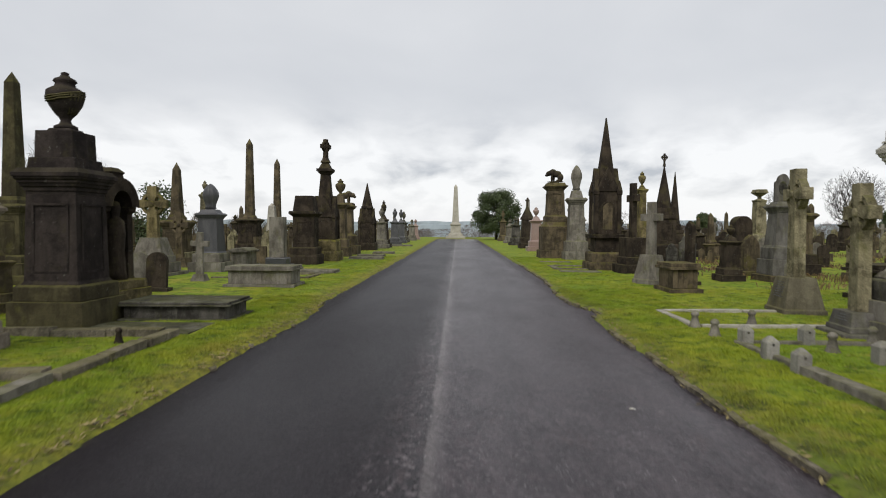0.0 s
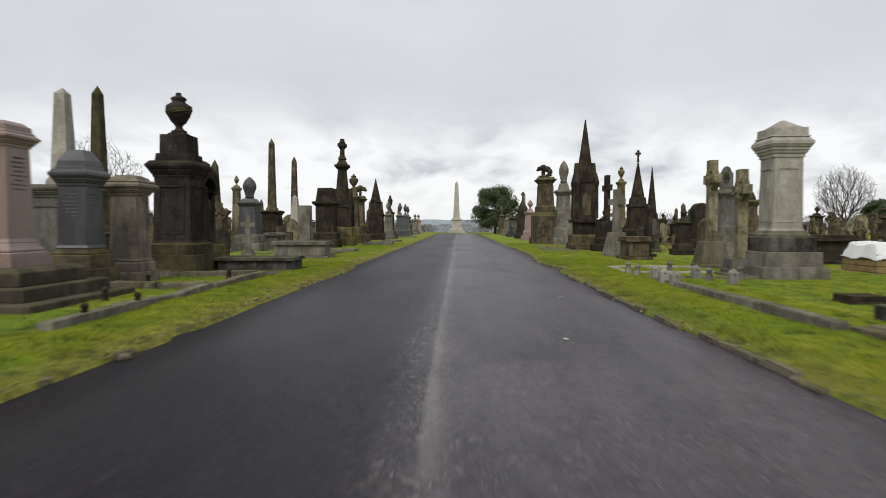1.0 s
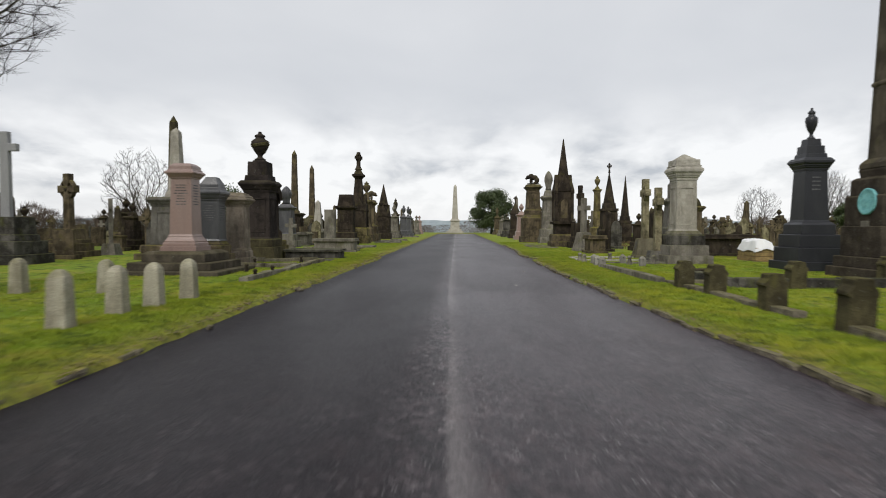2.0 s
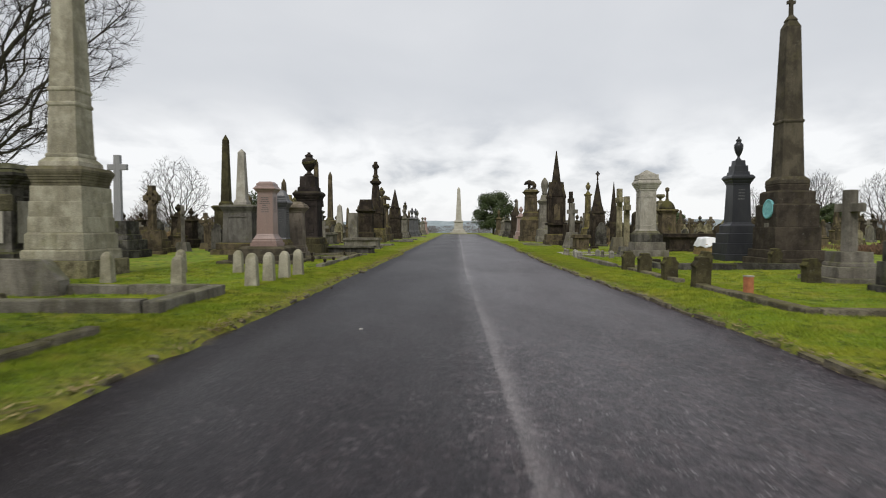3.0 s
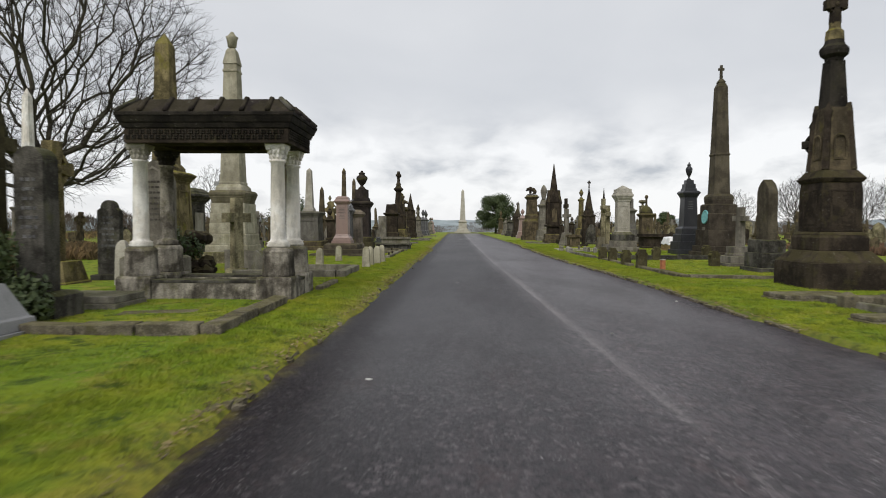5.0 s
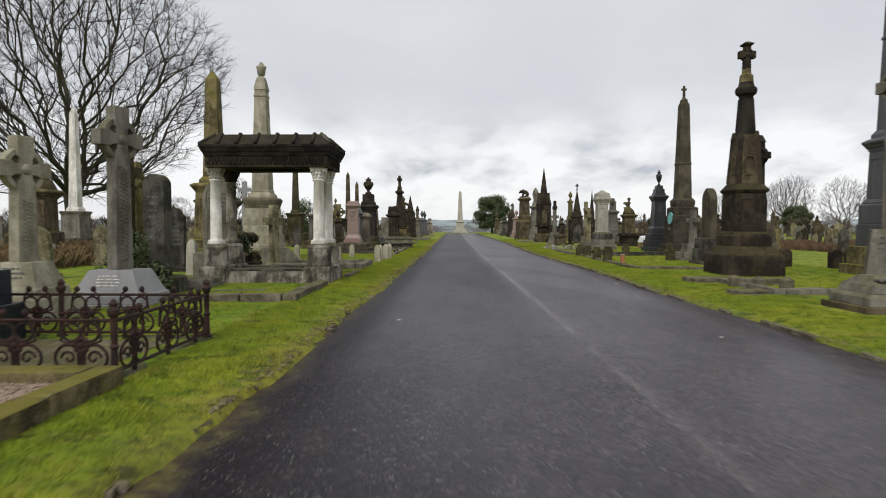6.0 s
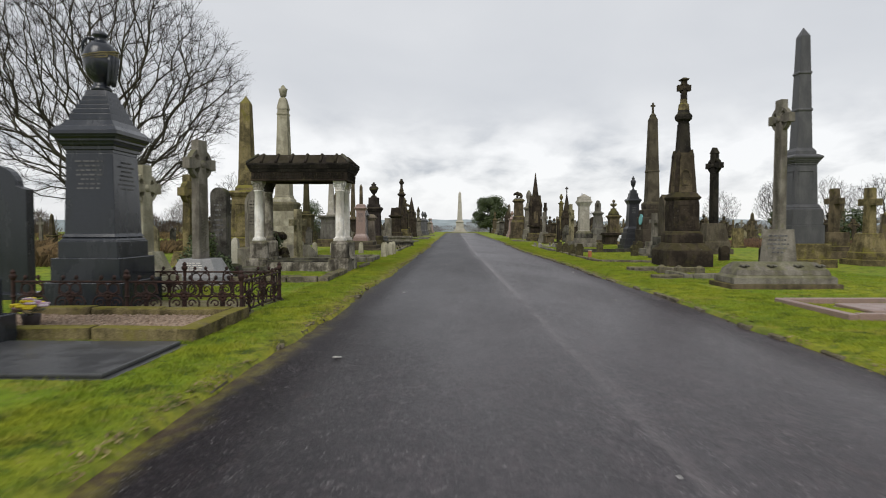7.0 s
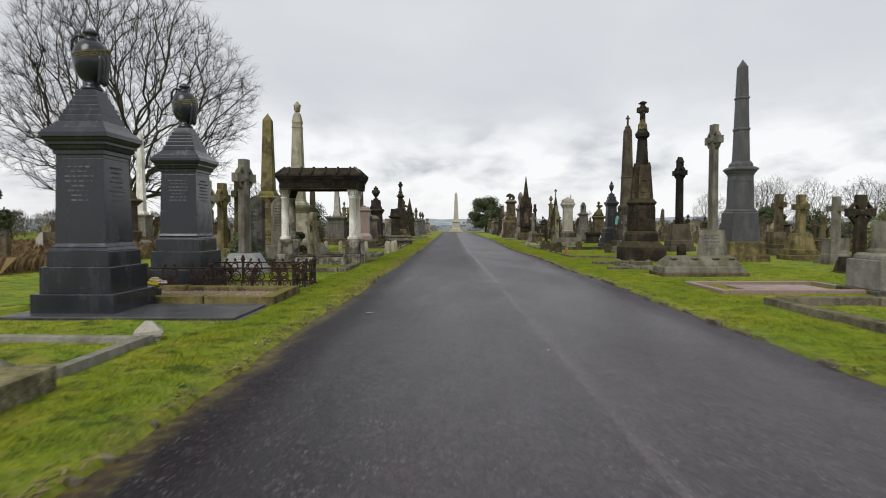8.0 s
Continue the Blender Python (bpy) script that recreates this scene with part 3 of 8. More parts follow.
def urn(root, mat, z, h, r, drape="", handles=False):
    bm = bmesh.new()
    turned(bm, ball_profile(z, h, r) if mat == "slate" else urn_profile(z, h, r), 24)
    u = part("urn", bm, mat, root, bevel=0, smooth=True)
    if mat == "slate":
        bm = bmesh.new()
        tube(bm, [(-r * 0.34, -r * 0.1, z + h * 0.85), (-r * 0.72, -r * 0.2, z + h * 0.875), (-r * 0.98, -r * 0.27, z + h * 0.78), (-r * 0.96, -r * 0.27, z + h * 0.62)], r * 0.11, 8)
        part("handle", bm, mat, u, bevel=0, smooth=True)
        bm = bmesh.new()
        for i in range(4):
            a = -0.55 + 0.22 * i
            tube(bm, [(r * k * math.cos(a), r * k * math.sin(a), z + h * t) for k, t in ((0.98, 0.56), (1.0, 0.44), (0.92, 0.30), (0.84, 0.16), (0.80, 0.07 + 0.02 * (i % 2)))], r * 0.13, 7, r * 0.09)
        part("hanging_cloth", bm, mat, u, "carved cloth falling beside the urn", bevel=0, smooth=True)
    if drape == "shroud":
        bm = bmesh.new()
        n, rings = 36, []
        for zz, rad in ((0.02, 0.75), (0.12, 0.62), (0.3, 0.8), (0.5, 1.06), (0.66, 1.02), (0.8, 0.8), (0.92, 0.46), (1.0, 0.12)):
            rings.append([bm.verts.new((r * rad * (1 + 0.09 * math.cos(9 * a + zz * 2) * (1 - zz * 0.6)) * math.cos(a), r * rad * (1 + 0.09 * math.cos(9 * a + zz * 2) * (1 - zz * 0.6)) * math.sin(a), z + h * zz + 0.008)) for a in (2 * math.pi * i / n for i in range(n))])
        for a, b in zip(rings, rings[1:]):
            for i in range(n):
                bm.faces.new((a[i], a[(i + 1) % n], b[(i + 1) % n], b[i]))
        bm.faces.new(rings[0][::-1])
        bm.faces.new(rings[-1])
        part("shroud", bm, mat, u, "carved cloth hanging in folds", bevel=0, smooth=True)
        drape = ""
    if drape:
        bm = bmesh.new()
        rr = random.Random(int(h * 100))
        for k in range(3):
            pts = []
            for i in range(25):
                a = 2 * math.pi * i / 24
                zz = z + h * (0.54 + 0.035 * k) + 0.06 * r * math.sin(a + 0.6) * 4 + rr.uniform(-0.006, 0.006)
                t = (zz - z) / h
                rad = r * (0.99 - 1.1 * max(0, 0.5 - t) ** 1.0 - 0.4 * max(0, t - 0.62))
                pts.append((rad * math.cos(a), rad * math.sin(a), zz))
            tube(bm, pts, r * 0.05, 6)
        for i in range(5):
            a = -0.7 + 0.22 * i
            tube(bm, [(r * 1.02 * math.cos(a), r * 1.02 * math.sin(a), z + h * (0.58 - 0.08 * k)) if k == 0 else (r * (1.0 - 0.16 * k) * math.cos(a), r * (1.0 - 0.16 * k) * math.sin(a), z + h * (0.58 - 0.11 * k)) for k in range(4)], r * 0.08, 5, r * 0.05)
        part("drapery", bm, drape, u, "carved cloth swag, stained green", bevel=0, smooth=True)
    if handles:
        for s in (-1, 1):
            bm = bmesh.new()
            tube(bm, [(s * r * 0.55, 0, z + h * 0.80), (s * r * 0.9, 0, z + h * 0.84), (s * r * 1.12, 0, z + h * 0.74), (s * r * 1.0, 0, z + h * 0.60)], r * 0.09, 6)
            part("handle", bm, mat, u, bevel=0, smooth=True)
    return u


def cross_outline(hw, span, z0, z1, zc, ha):
    """Outline of an upright cross: half shaft, half span, foot, top, arm height, half arm."""
    return [(-hw * 1.15, z0), (hw * 1.15, z0), (hw, zc - ha), (span, zc - ha), (span, zc + ha), (hw, zc + ha), (hw * 0.95, z1), (-hw * 0.95, z1), (-hw, zc + ha), (-span, zc + ha), (-span, zc - ha), (-hw, zc - ha)]


def cross_head(root, mat, hw, span, z0, z1, zc, ha, th, ringed=0.0, name="cross"):
    bm = bmesh.new()
    line = cross_outline(hw, span, z0, z1, zc, ha)
    if ringed:                   # hollowed armpits between the arms and the ring
        def pit(sx, sz, flip):
            p = [(sx * hw, zc + sz * (ha + 0.55 * hw)), (sx * 0.74 * hw, zc + sz * (ha + 0.3 * hw)), (sx * 0.66 * hw, zc + sz * 0.66 * ha), (sx * 1.3 * hw, zc + sz * 0.74 * ha), (sx * 1.55 * hw, zc + sz * ha)]
            return p[::-1] if flip else p
        line = line[:2] + pit(1, -1, False) + line[3:5] + pit(1, 1, True) + line[6:8] + pit(-1, 1, False) + line[9:11] + pit(-1, -1, True)
    slab(bm, line, -th, th)
    c = part(name, bm, mat, root, bevel=0.012)
    if ringed:
        bm = bmesh.new()
        n, r0, r1 = 28, ringed * 0.79, ringed
        a = [[bm.verts.new((r * math.cos(2 * math.pi * i / n), y, zc + r * math.sin(2 * math.pi * i / n))) for i in range(n)] for r, y in ((r0, -th * 0.7), (r1, -th * 0.7), (r1, th * 0.7), (r0, th * 0.7))]
        for k in range(4):
            for i in range(n):
                bm.faces.new((a[k][i], a[k][(i + 1) % n], a[(k + 1) % 4][(i + 1) % n], a[(k + 1) % 4][i]))
        part("wheel_ring", bm, mat, c, bevel=0)
        for s in (-1, 1):
            bm = bmesh.new()
            blob(bm, (0, s * th, zc), hw * 0.62, (1, 0.5, 1), 10)
            part("boss", bm, mat, c, bevel=0, smooth=True)
    return c


def carved_panel(root, mat, hw, z0, z1, y, depth=0.012, parent=None, arch=False):
    """A raised frame round a sunk panel, on the face at y."""
    bm = bmesh.new()
    t = 0.035
    box(bm, -hw, hw, y - depth, y + 0.002, z0, z0 + t)
    box(bm, -hw, -hw + t, y - depth, y + 0.002, z0 + t, z1 - t)
    box(bm, hw - t, hw, y - depth, y + 0.002, z0 + t, z1 - t)
    if arch:
        n = 9
        for i in range(n):
            a, b = math.pi * i / n, math.pi * (i + 1) / n
            slab(bm, [(hw * math.cos(a), z1 - t + hw * math.sin(a)), ((hw - t) * math.cos(a), z1 - t + (hw - t) * math.sin(a)), ((hw - t) * math.cos(b), z1 - t + (hw - t) * math.sin(b)), (hw * math.cos(b), z1 - t + hw * math.sin(b))], y - depth, y + 0.002)
    else:
        box(bm, -hw, hw, y - depth, y + 0.002, z1 - t, z1)
    return part("panel_frame", bm, mat, parent or root, bevel=0.004)


def side_panels(root, mat, hw, z0, z1, w, parent=None, arch=False):
    """The same raised frame on the four faces of a block of half width w."""
    for k in range(4):
        p = carved_panel(root, mat, hw, z0, z1, -w, parent=parent, arch=arch)
        p.matrix_basis = pose(0, 0, 0, 0, 0, 90 * k)


# ---------------------------------------------------------------- kinds of monuments


def obelisk(x, y, label, mats, tiers, ped, cap, shaft, tip, rz=0.0, bands=(), finial="", group="obelisks"):
    """tiers, pedestal (h, half foot, half top), cornice (h, overhang), shaft (h, half foot, half top), height of the tip."""
    mb, mp, ms = mats
    root = thing("obelisk", x, y, label, "obelisk", group, rz)
    foot(x, y, tiers[0][2])
    z = steps(root, mb, tiers)
    moulded(root, "pedestal", mp, [(z, ped[1]), (z + ped[0], ped[2])], bevel=0.012)
    if ped[0] > 0.6:
        side_panels(root, mp, ped[2] * 0.72, z + ped[0] * 0.14, z + ped[0] * 0.88, ped[2] + (ped[1] - ped[2]) * 0.5 - 0.004)
    z += ped[0]
    moulded(root, "cornice", mp, cornice(z, cap[0], ped[2], cap[1], 0.2))
    z += cap[0]
    moulded(root, "shaft_base", ms, [(z, shaft[1] * 1.35), (z + 0.10, shaft[1] * 1.32), (z + 0.2, shaft[1] * 1.04)])
    z += 0.18
    moulded(root, "shaft", ms, [(z, shaft[1]), (z + shaft[0], shaft[2])], bevel=0.01)
    for b in bands:
        hw = shaft[1] + (shaft[2] - shaft[1]) * b
        zz = z + shaft[0] * b
        moulded(root, "band", ms, [(zz, hw + 0.004), (zz + 0.03, hw + 0.022), (zz + 0.07, hw + 0.022), (zz + 0.1, hw + 0.004)])
    z += shaft[0]
    if finial == "urn":
        moulded(root, "neck", ms, [(z, shaft[2] * 1.12), (z + 0.1, shaft[2] * 1.05), (z + 0.42, shaft[2] * 0.72), (z + 0.5, shaft[2] * 0.5)])
        moulded(root, "finial", ms, [(z + 0.5, 0.06), (z + 0.56, 0.15), (z + 0.8, 0.19), (z + 0.86, 0.22), (z + 0.9, 0.14), (z + 1.02, 0.05)], 16, bevel=0, smooth=True)
    elif finial == "cross":
        moulded(root, "tip", ms, [(z, shaft[2] * 1.0), (z + tip * 0.5, shaft[2] * 0.62), (z + tip * 0.6, shaft[2] * 0.7), (z + tip, shaft[2] * 0.3)])
        cross_head(root, ms, 0.045, 0.11, z + tip - 0.02, z + tip + 0.52, z + tip + 0.36, 0.045, 0.04, 0, "small_cross")
    else:
        moulded(root, "tip", ms, [(z, shaft[2]), (z + tip, 0.004)], bevel=0.004)
    return root


def urn_pedestal(x, y, label, mat, tiers, die, corn, cap, urn_spec, rz=0.0, drape="", panels=False, bars=0, mat_base="", handles=False, group="urn monuments"):
    root = thing("urn_monument", x, y, label, "monument", group, rz)
    foot(x, y, tiers[0][2])
    z = steps(root, mat_base or mat, tiers)
    d = moulded(root, "die", mat, [(z, die[1] + 0.03), (z + 0.05, die[1]), (z + die[0], die[2])], bevel=0.008)
    if panels:
        side_panels(root, mat, die[2] * 0.74, z + die[0] * 0.12, z + die[0] * 0.9, (die[1] + die[2]) / 2 + 0.002, d)
    if bars:
        t0 = die[0] * 0.45
        for k in range(2):
            b = text_bars(root, "letters", z + t0, z + die[0] * 0.93, die[2] * 0.72, -(die[2] + (die[1] - die[2]) * 0.3) - 0.002, bars, "y", d, seed=int(x * 10) + k)
            b.matrix_basis = pose(0, 0, 0, 0, 0, 90 * k)
    z += die[0]
    moulded(root, "cornice", mat, cornice(z, corn[0], die[2], corn[1]))
    z += corn[0]
    for i, (h, a, b) in enumerate(cap):
        moulded(root, "cap", mat, [(z, a), (z + h, b)], bevel=0.01)
        z += h
    if urn_spec:
        urn(root, mat, z, urn_spec[0], urn_spec[1], drape, handles)
    return root


def celtic_cross(x, y, label, mat, h, base, hw, rz=0.0, ringed=True, mat_base="", bars=0, tiers=(), gable=False, group="stone crosses", lean=0.0, head_rz=0.0, th=0.62, knots=True):
    """base: (height, half foot, half top); head_rz turns the cross on its base."""
    root = thing("stone_cross", x, y, label, "cross", group, rz, lean)
    mb = mat_base or mat
    foot(x, y, max([base[1]] + [t[2] for t in tiers]))
    z = steps(root, mb, tiers) if tiers else -0.06
    b = moulded(root, "base", mb, [(z, base[1]), (z + base[0] * 0.25, base[1] * 0.97), (z + base[0] * 0.28, base[1] * 0.9), (z + base[0], base[2])], dr=0.85, bevel=0.012)
    if bars:
        tb = text_bars(root, "marble" if mb in ("stone_smooth", "granite_grey") else "letters", z + base[0] * 0.52, z + base[0] * 0.92, base[2] * 0.85, 0, bars, "y", b, seed=bars)
        sl = math.degrees(math.atan2((base[1] * 0.9 - base[2]) * 0.85, base[0] * 0.72))
        tb.matrix_basis = pose(0, -(base[1] * 0.9) * 0.85 - 0.004, z + base[0] * 0.28, -sl, 0, 0) @ Matrix.Translation((0, 0, -(z + base[0] * 0.28)))
    z += base[0]
    zc = h - hw * 3.6
    span = hw * 2.9
    turn = pose(0, 0, 0, 0, 0, head_rz)
    cross_head(root, mat, hw, span, z - 0.01, h, zc, hw * 0.85, hw * th, hw * 2.35 if ringed else 0).matrix_basis = turn
    if ringed and knots:
        bm = bmesh.new()
        n = max(4, int((zc - z) / 0.16))
        for s in (-1, 1):
            zig = []
            for i in range(2 * n):
                zig.append((s * hw * (0.55 if i % 2 else -0.55), -hw * (th + (0.03 if (i + s) % 4 else 0.0)), z + 0.15 + (zc - z - 0.5) * i / (2 * n)))
            tube(bm, zig, hw * 0.07, 4)
        part("knotwork", bm, mat, root, bevel=0).matrix_basis = turn
    if gable:
        bm = bmesh.new()
        slab(bm, [(-hw * 1.25, h), (hw * 1.25, h), (0, h + hw * 1.9)], -hw * 0.9, hw * 0.9)
        part("gable_cap", bm, mat, root).matrix_basis = turn
    return root


def headstone_outline(w, h, kind):
    if kind == "round":
        return [(-w, 0), (w, 0)] + [(w * math.cos(math.pi * i / 14), h - w + w * math.sin(math.pi * i / 14)) for i in range(15)]
    if kind == "gothic":
        pts = [(-w, 0), (w, 0), (w, h - 1.25 * w)]
        for i in range(1, 8):
            a = radians(58) * i / 7
            pts.append((w - 2.1 * w * (1 - math.cos(a)) , h - 1.25 * w + 1.47 * w * math.sin(a)))
        top = pts[-1][1]
        right = pts[2:]
        pts = [(-w, 0), (w, 0)] + right + [(0, top + 0.02)] + [(-u, z) for u, z in right[::-1] if u > 0.001]
        return pts
    if kind == "shoulder":
        s = w * 0.68
        return [(-w, 0), (w, 0), (w, h - s - 0.06), (s, h - s)] + [(s * math.cos(math.pi * i / 12), h - s + s * math.sin(math.pi * i / 12)) for i in range(1, 12)] + [(-s, h - s), (-w, h - s - 0.06)]
    return [(-w, 0), (w, 0), (w, h), (-w, h)]


def headstone(x, y, label, mat, h, w, th=0.07, kind="round", base=(0.2, 0.14), rz=0.0, lean=0.0, bars=0, mat_base="", tiers=(), group="headstones", panel=False):
    root = thing("headstone", x, y, label, "headstone", group, rz, lean)
    foot(x, y, w + base[1], th + base[1])
    z = -0.05
    if tiers:
        z = steps(root, mat_base or mat, tiers, dr=0.75)
    else:
        bm = bmesh.new()
        box(bm, -w - base[1] * 0.6, w + base[1] * 0.6, -th - base[1], th + base[1], z, z + base[0])
        part("base", bm, mat_base or mat, root)
        z += base[0]
    bm = bmesh.new()
    slab(bm, [(u, z - 0.01 + v) for u, v in headstone_outline(w, h - z, kind)], -th, th)
    t = part("tablet", bm, mat, root, bevel=0.01)
    if panel:
        bm = bmesh.new()
        a = headstone_outline(w * 0.78, (h - z) * 0.9, kind)
        b = headstone_outline(w * 0.70, (h - z) * 0.86, kind)
        n = len(a)
        for i in range(n):
            q = [(a[i][0], z + 0.06 + a[i][1]), (a[(i + 1) % n][0], z + 0.06 + a[(i + 1) % n][1]), (b[(i + 1) % n][0], z + 0.09 + b[(i + 1) % n][1]), (b[i][0], z + 0.09 + b[i][1])]
            slab(bm, q, -th - 0.01, -th + 0.003)
        part("panel_frame", bm, mat, t, bevel=0)
    if bars:
        text_bars(root, "letters" if mat in ("slate", "stone_dark", "granite_dark", "sand_black") else "letters_dark", z + (h - z) * 0.35, z + (h - z) * 0.8, w * 0.72, -th - 0.002, bars, "y", t, seed=int(abs(x) * 7))
    return root


def chest_tomb(x, y, label, mat, hx, hy, h, rz=0.0, lid=0.05, coped=False, mat_base="", group="chest tombs"):
    root = thing("chest_tomb", x, y, label, "tomb", group, rz)
    foot(x, y, hx + 0.08, hy + 0.08)
    bm = bmesh.new()
    box(bm, -hx - 0.07, hx + 0.07, -hy - 0.07, hy + 0.07, -0.06, h * 0.2)
    part("plinth", bm, mat_base or mat, root, rough=0.004)
    bm = bmesh.new()
    box(bm, -hx + 0.03, hx - 0.03, -hy + 0.03, hy - 0.03, h * 0.2, h * 0.8)
    b = part("chest", bm, mat, root)
    for s in (-1, 1):
        for u in (-hx + 0.09, 0, hx - 0.09):
            bm = bmesh.new()
            box(bm, u - 0.05, u + 0.05, s * (hy - 0.03) - 0.012, s * (hy - 0.03) + 0.012, h * 0.22, h * 0.79)
            part("pilaster", bm, mat, b, bevel=0.004)
    bm = bmesh.new()
    z = h * 0.8
    if coped:
        q = [(-hx - lid, z), (hx + lid, z), (hx + lid, z + h * 0.08), (hx * 0.55, h), (-hx * 0.55, h), (-hx - lid, z + h * 0.08)]
        slab(bm, q, -hy - lid, hy + lid)
    else:
        box(bm, -hx - lid, hx + lid, -hy - lid, hy + lid, z, z + h * 0.08)
        box(bm, -hx - lid * 0.4, hx + lid * 0.4, -hy - lid * 0.4, hy + lid * 0.4, z + h * 0.08, h)
    part("lid", bm, mat, root, bevel=0.012, rough=0.003)
    return root


def ledger(x, y, label, mat, hx, hy, h, rz=0.0, lean=0.0, z=0.0, group="ledger slabs"):
    root = thing("ledger_slab", x, y, label, "grave slab", group, rz, lean, z)
    foot(x, y, hx, hy)
    bm = bmesh.new()
    box(bm, -hx, hx, -hy, hy, -0.06, h * 0.55)
    part("bed", bm, mat, root)
    bm = bmesh.new()
    box(bm, -hx * 0.96, hx * 0.96, -hy * 0.96, hy * 0.96, h * 0.55, h)
    part("slab", bm, mat, root, bevel=0.015)
    return root


def kerb_run(root, mat, a, b, w, h, L=1.0, seed=3, uneven=0.02):
    """Kerb stones end to end from a to b, each a stone of its own."""
    r = random.Random(seed)
    a, b = Vector(a), Vector(b)
    d = b - a
    n = max(1, round(d.length / L))
    ang = math.degrees(math.atan2(d.y, d.x))
    for i in range(n):
        p, q = i / n, (i + 1) / n
        bm = bmesh.new()
        hl = d.length / n / 2 - 0.006
        box(bm, -hl, hl, -w / 2, w / 2, -0.06, h * r.uniform(0.92, 1.06))
        k = part("kerb_stone", bm, mat, root, bevel=0.018, rough=0.004)
        c = a + d * ((p + q) / 2)
        k.matrix_basis = pose(c.x + r.uniform(-uneven, uneven) * 0.5, c.y + r.uniform(-uneven, uneven) * 0.5, 0, r.uniform(-2, 2) * uneven * 40, r.uniform(-1, 1) * uneven * 40, ang + r.uniform(-1, 1) * uneven * 60)


def kerb_set(x0, x1, y0, y1, label, mat, w=0.16, h=0.16, sides="nesw", L=1.1, seed=3, uneven=0.02, group="grave kerbs"):
    root = thing("grave_kerb", 0, 0, label, "grave kerb", group)
    c = w / 2
    if "s" in sides:
        kerb_run(root, mat, (x0 + w, y0 + c), (x1 - w, y0 + c), w, h, L, seed, uneven)
    if "n" in sides:
        kerb_run(root, mat, (x0 + w, y1 - c), (x1 - w, y1 - c), w, h, L, seed + 1, uneven)
    if "e" in sides:
        kerb_run(root, mat, (x1 - c, y0), (x1 - c, y1), w, h, L, seed + 2, uneven)
    if "w" in sides:
        kerb_run(root, mat, (x0 + c, y0), (x0 + c, y1), w, h, L, seed + 3, uneven)
    for s, f in (("s", (x0, x1, y0, y0 + w)), ("n", (x0, x1, y1 - w, y1)), ("e", (x1 - w, x1, y0, y1)), ("w", (x0, x0 + w, y0, y1))):
        if s in sides:
            FOOT.append(f)
    return root


def post(x, y, label, mat, h, w, kind="round", rz=0.0, lean=0.0, group="grave posts"):
    root = thing("grave_post", x, y, label, "stone post", group, rz, lean)
    foot(x, y, w)
    bm = bmesh.new()
    if kind == "round":          # flat-sided post with a rounded head
        turned(bm, [(-0.08, w * 1.12), (h * 0.80, w * 0.92), (h * 0.88, w * 0.84), (h * 0.95, w * 0.62), (h * 0.99, w * 0.36), (h, w * 0.12)], 4, dr=0.85)
    elif kind == "bottle":
        turned(bm, [(-0.05, w), (h * 0.12, w), (h * 0.3, w * 0.72), (h * 0.72, w * 0.42), (h * 0.76, w * 0.55), (h * 0.88, w * 0.62), (h, w * 0.3)], 10)
    elif kind == "cube":
        turned(bm, [(-0.05, w), (h * 0.8, w), (h, w * 0.25)], 4)
    elif kind == "slate":
        half = [(0.90 * w, -0.05), (0.84 * w, 0.68 * h), (1.0 * w, 0.71 * h), (0.98 * w, 0.77 * h), (0.64 * w, 0.88 * h), (0.60 * w, 0.97 * h), (0.46 * w, h)]
        slab(bm, half + [(-u, v) for u, v in reversed(half)], -w * 0.72, w * 0.72)
    else:
        box(bm, -w, w, -w, w, -0.05, h)
    part("post", bm, mat, root, bevel=0.012 if kind != "bottle" else 0, smooth=kind == "bottle")
    if kind == "cube":
        bm = bmesh.new()
        y = -w
        turned(bm, [(-0.004, w * 0.2), (0.006, w * 0.2)], 10)
        bmesh.ops.rotate(bm, verts=bm.verts[:], cent=(0, 0, 0), matrix=Matrix.Rotation(radians(90), 3, "X"))
        bmesh.ops.translate(bm, verts=bm.verts[:], vec=(0, y, h * 0.7))
        part("chain_socket", bm, "stone_dark", root, bevel=0)
    return root

# ---------------------------------------------------------------- ground, road, distance
ROAD_L, ROAD_R, ROAD_END = -2.98, 2.32, 78.0


def eased(y, marks):
    """A smooth line through (y, x) marks."""
    if y <= marks[0][0]:
        return marks[0][1]
    for (a, p), (b, q) in zip(marks, marks[1:]):
        if y < b:
            t = (y - a) / (b - a)
            return p + (q - p) * t * t * (3 - 2 * t)
    return marks[-1][1]


def road_left(y):
    return eased(y, ((-24, -3.2), (-17, -3.08), (-8, -2.98), (0, -2.95), (6, -2.87), (10, -2.84), (12, -2.98), (18, -2.98))) + 0.03 * math.sin(y * 0.9) + 0.06 * noise.noise(Vector((y * 1.3, 0, 0))) + 0.07 * noise.noise(Vector((y * 4.1, 3, 0)))


def road_right(y):
    bulge = 0.34 * math.exp(-((y - 10.3) / 0.7) ** 2)         # a tongue of asphalt where the edging begins
    return eased(y, ((-26, 2.42), (-17, 2.44), (-12, 2.32), (-5, 2.3), (0, 2.1), (9, 2.06), (13, 2.1), (18, 2.36))) + bulge + 0.03 * math.sin(y * 0.8 + 2) + 0.02 * math.sin(y * 2.3)


